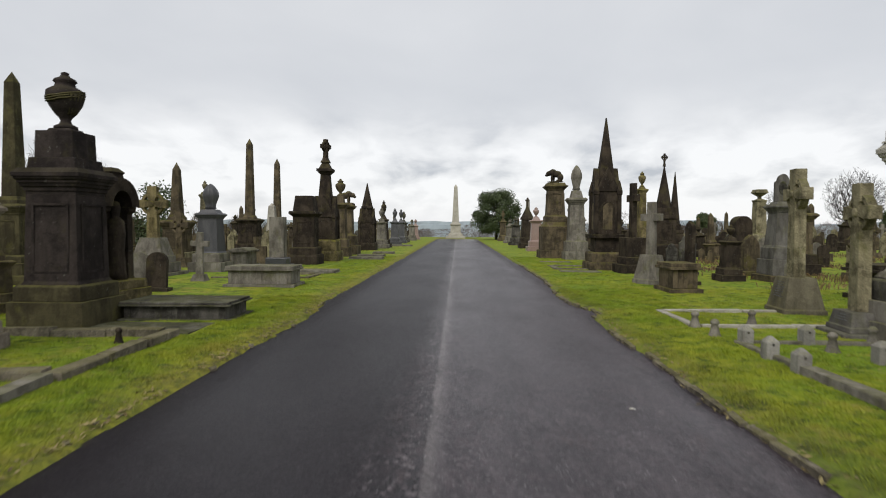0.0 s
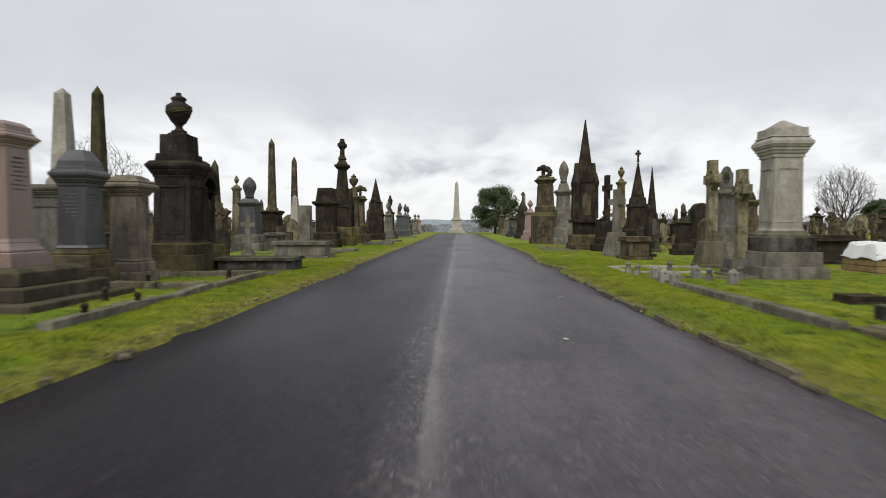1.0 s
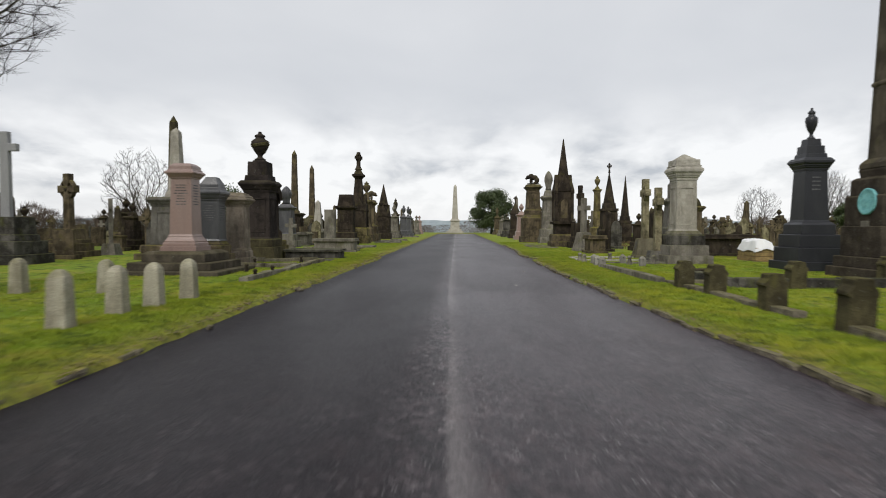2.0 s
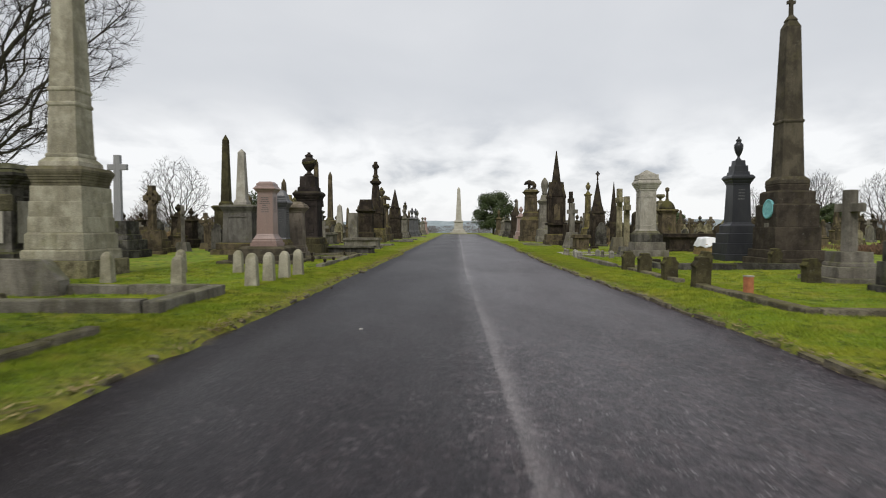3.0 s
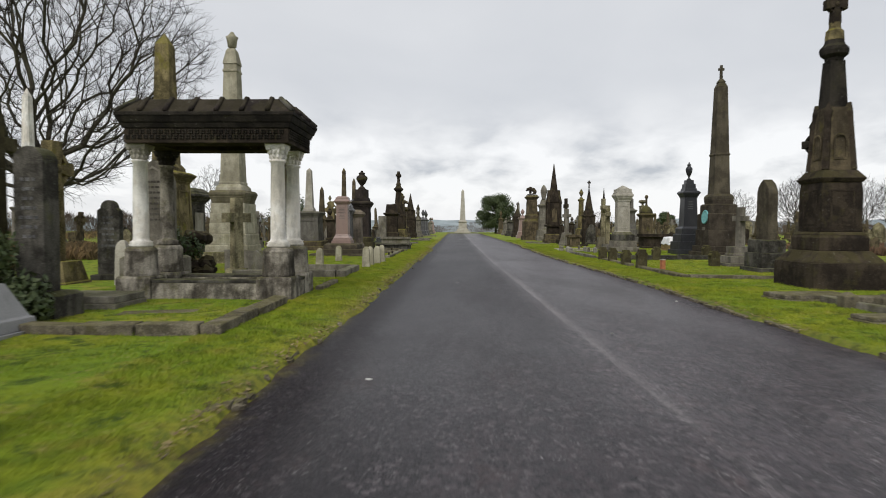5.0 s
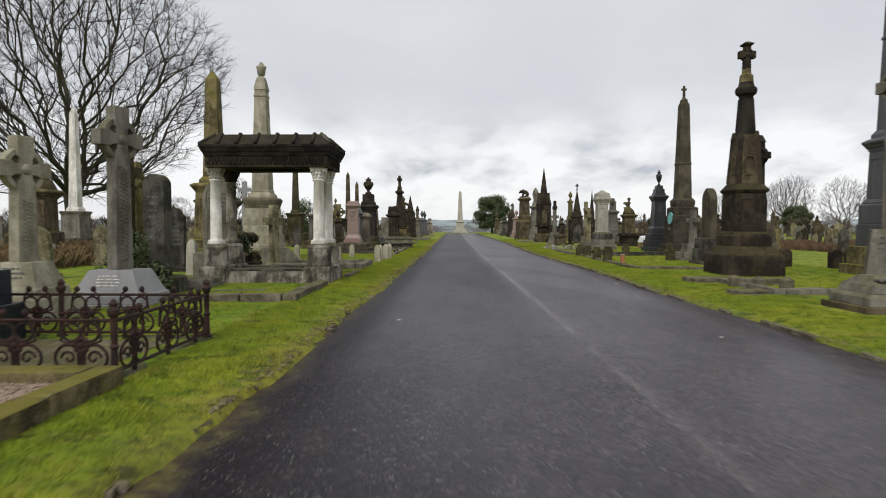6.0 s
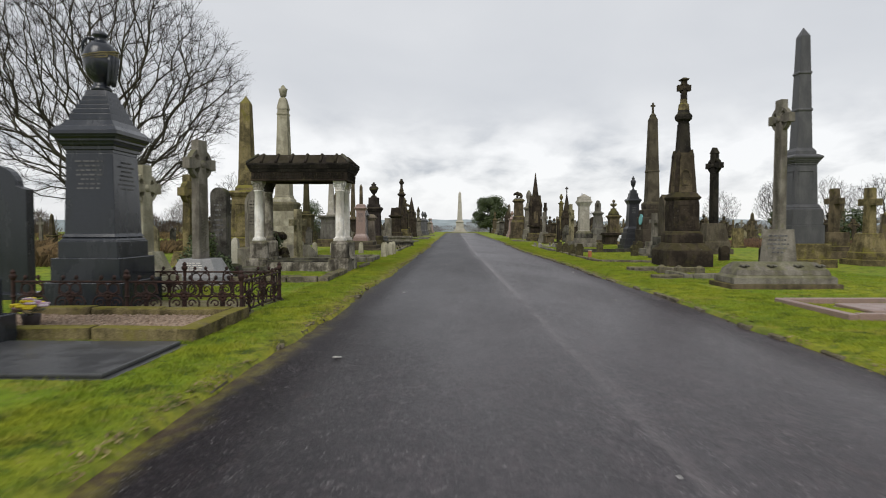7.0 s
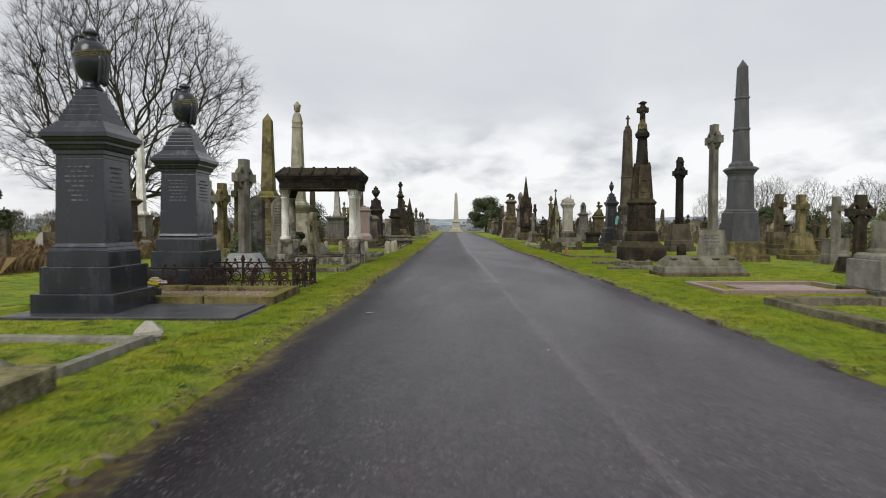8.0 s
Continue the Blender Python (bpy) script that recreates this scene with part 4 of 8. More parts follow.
def turf_height(x, y):
    """Height of the turf: a low bank beside the road, gently uneven, falling away beyond the end of the road."""
    l, r = road_left(y), road_right(y)
    if l < x < r and y < ROAD_END + 4:
        return -0.06
    e = min(abs(x - l), abs(x - r))
    h = 0.02 + 0.03 * min(1.0, e / 0.4) + 0.022 * noise.noise(Vector((x * 0.8, y * 0.8, 0))) + 0.01 * noise.noise(Vector((x * 3, y * 3, 5)))
    far = max(0.0, y - 92.0)
    if far > 0:
        h -= min(70.0, far * far * 0.0035)
    side = max(0.0, abs(x) - 120)
    return h - min(30.0, side * side * 0.0004)


def spaced(marks):
    out = []
    for (a, b, s) in marks:
        n = max(1, round((b - a) / s))
        out += [a + (b - a) * i / n for i in range(n)]
    out.append(marks[-1][1])
    return out


gx = spaced([(-3000, -300, 300), (-300, -60, 24), (-60, -12, 2.0), (-12, -4.2, 0.3), (-4.2, -2.6, 0.08), (-2.6, 2.0, 0.46), (2.0, 4.2, 0.08), (4.2, 12, 0.3), (12, 60, 2.0), (60, 300, 24), (300, 3000, 300)])
gy = spaced([(-400, -60, 40), (-60, -34, 2), (-34, 14, 0.24), (14, 40, 0.6), (40, 100, 2.0), (100, 300, 12), (300, 3000, 300)])
verts = [(x, y, turf_height(x, y)) for y in gy for x in gx]
nx = len(gx)
faces = [(j * nx + i, j * nx + i + 1, (j + 1) * nx + i + 1, (j + 1) * nx + i) for j in range(len(gy) - 1) for i in range(nx - 1)]
me = bpy.data.meshes.new("ground")
me.from_pydata(verts, [], faces)
me.materials.append(M["ground"])
for p in me.polygons:
    p.use_smooth = True
tagged(new("ground", me), "mossy green cemetery turf, patchy and uneven", "grass", kind="structure")

ys = spaced([(-60, -34, 2), (-34, 30, 0.4), (30, ROAD_END, 2)])
us = spaced([(0, 1, 0.05)])
verts, faces = [], []
for y in ys:
    l, r = road_left(y) + 0.02 * math.sin(y * 9), road_right(y) + 0.02 * math.sin(y * 11)
    for u in us:
        x = l + (r - l) * u
        camber = 0.035 * (1 - (2 * u - 1) ** 2)
        verts.append((x, y, -0.02 + camber + 0.006 * noise.noise(Vector((x * 0.9, y * 0.5, 3)))))
n = len(us)
faces = [(j * n + i, j * n + i + 1, (j + 1) * n + i + 1, (j + 1) * n + i) for j in range(len(ys) - 1) for i in range(n - 1)]
me = bpy.data.meshes.new("road")
me.from_pydata(verts, [], faces)
me.materials.append(M["asphalt"])
for p in me.polygons:
    p.use_smooth = True
tagged(new("road", me), "straight damp asphalt cemetery drive with a pale worn joint", "road", kind="structure")

# far hills beyond the end of the road, haze painted into their pale blue colour
for dist, top, seed in ((1500, 10, 2), (2400, 34, 9)):
    bm = bmesh.new()
    prev = None
    for i in range(121):
        a = radians(-62 + 124 * i / 120)
        x, y = dist * math.sin(a), dist * math.cos(a)
        z = top * (0.72 + 0.38 * noise.noise(Vector((i * 0.13, seed, 0))) + 0.10 * noise.noise(Vector((i * 0.6, seed, 4))))
        cur = [bm.verts.new((x, y, -90)), bm.verts.new((x, y, z)), bm.verts.new((x * 1.1, y * 1.1, z + 1))]
        if prev:
            bm.faces.new((prev[0], cur[0], cur[1], prev[1]))
            bm.faces.new((prev[1], cur[1], cur[2], prev[2]))
        prev = cur
    ob = new("backdrop", mesh_of("hills", bm, M["hill_hazed"]))
    tagged(ob, "wooded hills on the horizon, haze painted in as pale blue", "hills", kind="structure")

# ---------------------------------------------------------------- near the end of the walk: dark urn monuments


def T(*t):
    return [tuple(v) for v in t]


urn_pedestal(-6.57, -21.74, "polished dark slate monument with a draped urn", "slate", T(("step", 0.42, 0.60, 0.59), ("step", 0.38, 0.515, 0.505), ("base", 0.22, 0.45, 0.44), ("base_moulding", 0.06, 0.43, 0.39)), (1.28, 0.37, 0.345), (0.44, 0.145), [(0.10, 0.40, 0.335), (0.10, 0.315, 0.30), (0.08, 0.28, 0.27), (0.07, 0.25, 0.24), (0.07, 0.22, 0.21), (0.07, 0.19, 0.18), (0.09, 0.165, 0.15)], (0.93, 0.245), drape="sand_green", bars=9)
urn_pedestal(-6.8, -18.12, "polished dark slate monument with a draped urn inside iron railings", "slate", T(("step", 0.5, 0.60, 0.59), ("step", 0.36, 0.52, 0.51), ("base", 0.25, 0.45, 0.44), ("base_moulding", 0.06, 0.43, 0.39)), (1.26, 0.385, 0.355), (0.40, 0.15), [(0.10, 0.41, 0.345), (0.10, 0.325, 0.31), (0.08, 0.29, 0.28), (0.07, 0.26, 0.25), (0.07, 0.23, 0.22), (0.07, 0.20, 0.19), (0.09, 0.175, 0.155)], (0.94, 0.245), drape="sand_green", bars=9)
ledger(-5.78, -21.95, "dark slate grave slab, wet and shiny", "granite_dark", 1.68, 0.72, 0.09)

# gravel grave with a stone kerb
kerb_set(-7.3, -4.1, -21.08, -19.36, "sandstone kerb round a gravel grave bed", "sand_green", 0.2, 0.2, "nes", seed=11)
bm = bmesh.new()
box(bm, -7.3, -4.28, -20.9, -19.54, -0.02, 0.10)
ob = new("gravel_bed", mesh_of("gravel_bed", bm, M["gravel"]))
tagged(ob, "pale brown gravel filling a grave bed", "gravel", kind="stuff")
foot(-5.7, -20.2, 1.5, 0.7)
pr = random.Random(5)
bm = bmesh.new()
for i in range(2600):
    x, y = pr.uniform(-7.25, -4.32), pr.uniform(-20.86, -19.58)
    s = pr.uniform(0.012, 0.03)
    m = Matrix.Translation((x, y, 0.10 + s * 0.2)) @ Euler((pr.random() * 3, pr.random() * 3, pr.random() * 3)).to_matrix().to_4x4() @ Matrix.Diagonal((s, s * 0.8, s * 0.6, 1))
    vs = [bm.verts.new(m @ Vector(v)) for v in ((1, 0, 0), (-0.5, 0.86, 0), (-0.5, -0.86, 0), (0, 0, 1), (0, 0, -1))]
    for f in ((0, 1, 3), (1, 2, 3), (2, 0, 3), (1, 0, 4), (2, 1, 4), (0, 2, 4)):
        bm.faces.new([vs[k] for k in f])
pebbles = new("gravel_pebbles", mesh_of("gravel_pebbles", bm, M["gravel"]))
tagged(pebbles, "loose pale gravel stones on the grave", "gravel", kind="stuff")


def railing(x0, x1, y0, y1, h):
    """Low cast-iron grave railing: two rails, lyre-shaped cast panels with gaps between, on a low stone kerb."""
    root = thing("grave_railing", 0, 0, "low rusty cast-iron railing with scrollwork panels round a grave", "railing")
    kerb_run(root, "stone_dark", (x0, y0), (x1, y0), 0.16, 0.05, 1.4, 5, 0.004)
    kerb_run(root, "stone_dark", (x1, y0), (x1, y1), 0.16, 0.05, 1.4, 6, 0.004)
    kerb_run(root, "stone_dark", (x0, y1), (x1, y1), 0.16, 0.05, 1.4, 8, 0.004)
    FOOT.append((x0 - 0.1, x1 + 0.1, y0 - 0.1, y1 + 0.1))

    def one_post(p):
        bm = bmesh.new()
        turned(bm, [(0.02, 0.05), (0.07, 0.05), (0.085, 0.034), (0.1, 0.028), (h * 0.5, 0.024), (h * 0.54, 0.036), (h * 0.58, 0.024), (h - 0.03, 0.026), (h, 0.042), (h + 0.03, 0.046), (h + 0.06, 0.028), (h + 0.085, 0.034), (h + 0.12, 0.008)], 8, p[0], p[1])
        part("post", bm, "iron", root, bevel=0)

    def hoop(bm, c, d, r, t, k=16):
        tube(bm, [c + r * (math.cos(2 * math.pi * j / k) * d + Vector((0, 0, math.sin(2 * math.pi * j / k)))) for j in range(k + 1)], t, 5)

    def run(p, q):
        p, q = Vector((*p, 0)), Vector((*q, 0))
        d = q - p
        L = d.length
        d.normalize()
        for z in (0.10, h - 0.05):
            bm = bmesh.new()
            tube(bm, [p + Vector((0, 0, z)), q + Vector((0, 0, z))], 0.015, 6)
            part("rail", bm, "iron", root, bevel=0)
        n = max(1, round(L / 0.62))
        for i in range(n):
            bm = bmesh.new()
            c = p + d * (L * (i + 0.5) / n) + Vector((0, 0, 0.10))
            hh = h - 0.15
            for s in (-1, 1):
                hoop(bm, c + d * (s * 0.105) + Vector((0, 0, hh * 0.27)), d, 0.105, 0.013)
                hoop(bm, c + d * (s * 0.075) + Vector((0, 0, hh * 0.77)), d, 0.072, 0.012, 14)
                pts = []
                for k in range(14):
                    a = k * 0.5
                    r2 = 0.062 * (1 - k / 16)
                    pts.append(c + d * (s * (0.10 + r2 * math.cos(a))) + Vector((0, 0, hh * 0.27 + r2 * math.sin(a))))
                tube(bm, pts, 0.011, 5)
                tube(bm, [c + d * (s * 0.02), c + d * (s * 0.03) + Vector((0, 0, hh * 0.5)), c + d * (s * 0.16) + Vector((0, 0, hh * 0.6)), c + d * (s * 0.14) + Vector((0, 0, hh)), c + d * (s * 0.09) + Vector((0, 0, hh + 0.04))], 0.012, 5)
                blob(bm, c + d * (s * 0.09) + Vector((0, 0, hh + 0.06)), 0.028, (1, 1, 1.2), 6)
            for k in range(8):
                a = 2 * math.pi * k / 8
                blob(bm, c + 0.05 * (math.cos(a) * d + Vector((0, 0, math.sin(a)))) + Vector((0, 0, hh * 0.52)), 0.026, (1, 0.7, 1), 6)
            blob(bm, c + Vector((0, 0, hh * 0.52)), 0.03, (1, 1, 1), 6)
            blob(bm, c + Vector((0, 0, -0.035)), 0.022, (1, 1, 2.0), 6)
            part("scroll_panel", bm, "iron", root, bevel=0)

    for a, b in (((x0, y0), (x1, y0)), ((x1, y0), (x1, y1)), ((x0, y1), (x1, y1))):
        n = 2 if abs(a[0] - b[0]) > 2 else 1
        for i in range(n):
            p = (a[0] + (b[0] - a[0]) * i / n, a[1] + (b[1] - a[1]) * i / n)
            q = (a[0] + (b[0] - a[0]) * (i + 1) / n, a[1] + (b[1] - a[1]) * (i + 1) / n)
            one_post(p)
            run(p, q)
    one_post((x1, y1))
    return root


railing(-7.45, -4.26, -19.22, -17.45, 0.56)
ledger(-5.9, -18.3, "pale stone paving inside a railed grave", "kerb", 1.42, 0.68, 0.06)

# flower pot beside the dark monument
pot = thing("flower_pot", -6.32, -20.45, "dark pot of yellow and white cut flowers on a grave", "flowers")
bm = bmesh.new()
turned(bm, [(0.0, 0.07), (0.22, 0.10), (0.24, 0.10)], 16)
part("pot", bm, "pot", pot, bevel=0, smooth=True)
for k, (mat, s) in enumerate((("petal", 0), ("petal_white", 1))):
    bm = bmesh.new()
    fr = random.Random(k)
    for i in range(14):
        a, r = fr.random() * 6.28, fr.uniform(0, 0.16)
        c = Vector((r * math.cos(a), r * math.sin(a), 0.42 - r * 0.6 + fr.uniform(-0.02, 0.03)))
        for j in range(7):
            b = 6.28 * j / 7
            blob(bm, c + Vector((0.036 * math.cos(b), 0.036 * math.sin(b), 0)), 0.026, (1, 1, 0.6), 5)
    part("blooms", bm, mat, pot, bevel=0, smooth=True)
bm = bmesh.new()
fr = random.Random(3)
for i in range(60):
    a, r = fr.random() * 6.28, fr.uniform(0.02, 0.16)
    c = Vector((r * math.cos(a), r * math.sin(a), 0.26 + fr.uniform(-0.03, 0.06)))
    d = Vector((math.cos(a), math.sin(a), 0.4)) * 0.06
    s = Vector((-math.sin(a), math.cos(a), 0)) * 0.02
    bm.faces.new([bm.verts.new(v) for v in (c - s, c + s, c + d)])
part("leaves", bm, "ivy", pot, bevel=0)

headstone(-9.0, -17.4, "tall plain grey slate headstone", "slate", 2.3, 0.5, 0.1, "shoulder", rz=2)
celtic_cross(-6.8, -14.6, "carved celtic cross on a pale sloping base with lettering", "stone_grey", head_rz=73, th=0.68, h=3.1, base=(0.5, 0.56, 0.34), hw=0.14, bars=4, mat_base="granite_grey", tiers=T(("step", 0.14, 0.62, 0.62)))
celtic_cross(-9.6, -8.9, "mossy dark sandstone cross behind headstones", "sand_green", 2.86, (0.55, 0.5, 0.36), 0.15, head_rz=84, th=0.8)
celtic_cross(-7.2, -16.15, "pale sandstone ringed cross on a stepped lettered base", "sand_pale", 2.42, (0.45, 0.40, 0.24), 0.12, head_rz=74, th=0.75, bars=3, tiers=T(("step", 0.2, 0.56, 0.55), ("step", 0.2, 0.48, 0.47)))
headstone(-6.95, -13.1, "dark rounded headstone with worn lettering", "stone_dark", 2.2, 0.19, 0.15, "round", bars=7, tiers=T(("base", 0.42, 0.40, 0.34)))
celtic_cross(-7.5, -13.1, "narrow dark cross with a mossy top beside a headstone", "sand_moss", 2.62, (0.7, 0.19, 0.15), 0.105, ringed=False, head_rz=84, th=0.8, mat_base="soot")
headstone(-9.05, -7.9, "dark grey rounded headstone with worn lettering", "stone_dark", 1.75, 0.24, 0.08, "shoulder", bars=6)
post(-8.05, -9.2, "white painted marker post", "stone_beige", 0.92, 0.115, "round")
headstone(-14.3, -5.3, "low wide grey headstone covered in lettering", "stone_smooth", 0.72, 0.46, 0.1, "shoulder", bars=6)

headstone(-18.5, -5.6, "small pale carved headstone in dead grass", "stone_white", 1.05, 0.28, 0.09, "shoulder")
headstone(-17.2, -6.4, "plain grey flat headstone in dead grass", "stone_grey", 0.95, 0.3, 0.08, "flat")
urn_pedestal(-17.4, -1.2, "dark mossy monument with a stepped cap and finial", "sand_brown", T(("base", 0.6, 0.7, 0.68), ("base", 0.5, 0.55, 0.5)), (1.2, 0.42, 0.4), (0.4, 0.2), [(0.35, 0.42, 0.3), (0.3, 0.26, 0.16)], (0.5, 0.16), panels=True)
obelisk(-19.1, 3.6, "tall white stone obelisk behind the graves", ("stone_dark", "stone_grey", "marble"), T(("step", 0.4, 0.75, 0.73), ("step", 0.35, 0.58, 0.56)), (1.05, 0.45, 0.43), (0.2, 0.06), (4.3, 0.21, 0.13), 0.35)

# kerbed graves at the end of the walk
kerb_set(-8.2, -4.5, -25.7, -24.15, "pale stone kerb round a grassed grave", "stone_smooth", 0.13, 0.13, "nes", L=1.6, seed=21, uneven=0.008)
kerb_set(-9.2, -4.3, -27.3, -26.05, "broad stone kerb round a grave", "sand_buff", 0.3, 0.24, "nes", seed=22)
blk = thing("corner_block", -4.62, -24.02, "pale broken stone block lying on the grass", "stone block", rz=25)
bm = bmesh.new()
turned(bm, [(-0.03, 0.12), (0.09, 0.12), (0.1, 0.145), (0.15, 0.145), (0.26, 0.03)], 4)
part("block", bm, "stone_white", blk, bevel=0.012, rough=0.006)
blk2 = thing("corner_block", -4.85, -25.95, "small weathered stone block beside a grave kerb", "stone block", rz=10)
bm = bmesh.new()
turned(bm, [(-0.03, 0.12), (0.09, 0.12), (0.1, 0.14), (0.15, 0.14), (0.25, 0.03)], 4)
part("block", bm, "stone_grey", blk2, bevel=0.012, rough=0.008)

# ---------------------------------------------------------------- canopy tomb


def canopy_tomb():
    x0, x1, y0, y1 = -6.84, -4.2, -11.32, -9.95
    cx, cy = (x0 + x1) / 2, (y0 + y1) / 2
    hx, hy = (x1 - x0) / 2, (y1 - y0) / 2
    root = thing("canopy_tomb", cx, cy, "stone canopy tomb with white marble columns and a black stone roof", "tomb")
    foot(cx, cy, hx + 0.05, hy + 0.05)
    for s, nm in (((-hx, hx, -hy, -hy + 0.30), "plinth_wall"), ((-hx, hx, hy - 0.30, hy), "plinth_wall"), ((-hx, -hx + 0.30, -hy + 0.30, hy - 0.30), "plinth_wall"), ((hx - 0.30, hx, -hy + 0.30, hy - 0.30), "plinth_wall")):
        bm = bmesh.new()
        box(bm, s[0], s[1], s[2], s[3], -0.06, 0.30)
        part(nm, bm, "stone_stained", root, rough=0.004)
    bm = bmesh.new()
    box(bm, -hx + 0.3, hx - 0.3, -hy + 0.3, hy - 0.3, -0.05, 0.24)
    part("grave_bed", bm, "ground", root, "mossy turf inside the tomb", bevel=0)
    for s in (-1, 1):
        bm = bmesh.new()
        box(bm, -hx + 0.40, hx - 0.40, s * (hy - 0.14) - 0.14, s * (hy - 0.14) + 0.14, 0.30, 0.35)
        part("coping", bm, "stone_dark", root)
        bm = bmesh.new()
        box(bm, s * (hx - 0.14) - 0.14, s * (hx - 0.14) + 0.14, -hy + 0.40, hy - 0.40, 0.30, 0.35)
        part("coping", bm, "stone_dark", root)
    for sx in (-1, 1):
        for sy in (-1, 1):
            c = (sx * (hx - 0.24) - (0.03 if sx > 0 else 0.09), sy * (hy - 0.24))
            worn = sx < 0 < sy
            bm = bmesh.new()
            turned(bm, [(-0.07, 0.278), (0.36, 0.278), (0.40, 0.262)], 4, *c)
            part("pier", bm, "stone_stained", root, "stained stone pier")
            bm = bmesh.new()
            turned(bm, [(0.40, 0.258), (0.44, 0.262), (0.50, 0.252), (0.76, 0.242), (0.80, 0.247), (0.84, 0.225), (0.86, 0.19)], 16, *c)
            part("pedestal", bm, "stone_stained", root, "stained white stone drum", bevel=0.008)
            bm = bmesh.new()
            turned(bm, [(0.86, 0.17), (0.89, 0.185), (0.92, 0.165), (0.94, 0.175), (0.965, 0.13), (1.0, 0.12), (1.6, 0.117), (2.2, 0.105), (2.22, 0.13), (2.245, 0.13), (2.25, 0.11)], 24, *c)
            col = part("column", bm, "stone_stained" if worn else "marble", root, "blackened column" if worn else "weathered white marble column", bevel=0, smooth=True)
            bm = bmesh.new()
            turned(bm, [(2.245, 0.11), (2.32, 0.115), (2.38, 0.13), (2.42, 0.15), (2.43, 0.148)], 20, *c)
            turned(bm, [(2.43, 0.148), (2.47, 0.158), (2.49, 0.158)], 4, *c)
            for i in range(12):
                a = 2 * math.pi * i / 12
                for zz, rr in ((2.30, 0.115), (2.37, 0.138)):
                    blob(bm, (c[0] + rr * math.cos(a + zz * 9), c[1] + rr * math.sin(a + zz * 9), zz), 0.03, (0.8, 0.8, 1.3), 6)
            for i in range(4):
                a = math.pi / 4 + i * math.pi / 2
                blob(bm, (c[0] + 0.17 * math.cos(a), c[1] + 0.17 * math.sin(a), 2.42), 0.036, (1, 1, 0.9), 8)
            part("capital", bm, "soot" if worn else "marble" if sx > 0 else "stone_white", col, "carved leaf capital", bevel=0)
    # lintel ring, carved frieze, cornice, ribbed stone roof
    ex, ey = hx - 0.03, hy + 0.0
    for s in ((-ex, ex, -ey, -ey + 0.42), (-ex, ex, ey - 0.42, ey), (-ex, -ex + 0.42, -ey + 0.42, ey - 0.42), (ex - 0.42, ex, -ey + 0.42, ey - 0.42)):
        bm = bmesh.new()
        box(bm, *s, 2.49, 2.72)
        part("lintel", bm, "sand_black", root)
    bm = bmesh.new()
    for s in (-1, 1):
        for row, zz in ((0, 2.585), (0.5, 2.665)):
            for i in range(26):
                u = -ex + 0.06 + (2 * ex - 0.12) * (i + row) / 26
                for j in range(4):
                    a = j * 1.571 + 0.785
                    blob(bm, (u + 0.026 * math.cos(a), s * (ey + 0.012), zz + 0.026 * math.sin(a)), 0.019, (1, 0.8, 1), 5)
            for i in range(13):
                v = -ey + 0.06 + (2 * ey - 0.12) * (i + row) / 13
                for j in range(4):
                    a = j * 1.571 + 0.785
                    blob(bm, (s * (ex + 0.012), v + 0.026 * math.cos(a), zz + 0.026 * math.sin(a)), 0.019, (0.8, 1, 1), 5)
    tagged(part("carved_frieze", bm, "soot", root, "rows of carved leaves under the cornice", bevel=0), kind="stuff")
    bm = bmesh.new()

    def hip(z0, ax, ay, z1, bx, by):
        a = [bm.verts.new((sx * ax, sy * ay, z0)) for sx, sy in ((-1, -1), (1, -1), (1, 1), (-1, 1))]
        b = [bm.verts.new((sx * bx, sy * by, z1)) for sx, sy in ((-1, -1), (1, -1), (1, 1), (-1, 1))]
        for i in range(4):
            bm.faces.new((a[i], a[(i + 1) % 4], b[(i + 1) % 4], b[i]))
        bm.faces.new(a[::-1])
        bm.faces.new(b)

    for z0, a, z1, b in ((2.72, 0.02, 2.80, 0.05), (2.802, 0.06, 2.90, 0.10), (2.902, 0.11, 2.96, 0.11)):
        bm = bmesh.new()
        hip(z0, ex + a, ey + a, z1, ex + b, ey + b)
        part("cornice", bm, "soot", root)
    bm = bmesh.new()
    hip(2.96, ex + 0.09, ey + 0.09, 3.20, ex - 0.16, ey - 0.16)
    part("roof", bm, "sand_char", root, "blackened stone roof, mossy on top", bevel=0.02)
    n = 6
    for s in (-1, 1):
        for i in range(n):
            u = -(ex - 0.30) + 2 * (ex - 0.30) * i / (n - 1)
            bm = bmesh.new()
            tube(bm, [(u, s * (ey + 0.10), 2.975), (u, s * (ey + 0.02), 3.045), (u, s * (ey - 0.155), 3.205), (u, s * (ey - 0.20), 3.205)], 0.038, 8)
            part("roof_rib", bm, "sand_char", root, bevel=0, smooth=True)
        for v in (-0.3, 0.3):
            bm = bmesh.new()
            tube(bm, [(s * (ex + 0.10), v, 2.975), (s * (ex + 0.02), v, 3.045), (s * (ex - 0.155), v, 3.205), (s * (ex - 0.2), v, 3.205)], 0.038, 8)
            part("roof_rib", bm, "sand_char", root, bevel=0, smooth=True)
        for t in (-1, 1):
            bm = bmesh.new()
            tube(bm, [(s * (ex + 0.09), t * (ey + 0.09), 2.97), (s * (ex - 0.16), t * (ey - 0.16), 3.205)], 0.04, 8)
            part("hip_roll", bm, "stone_dark", root, bevel=0, smooth=True)
    return root


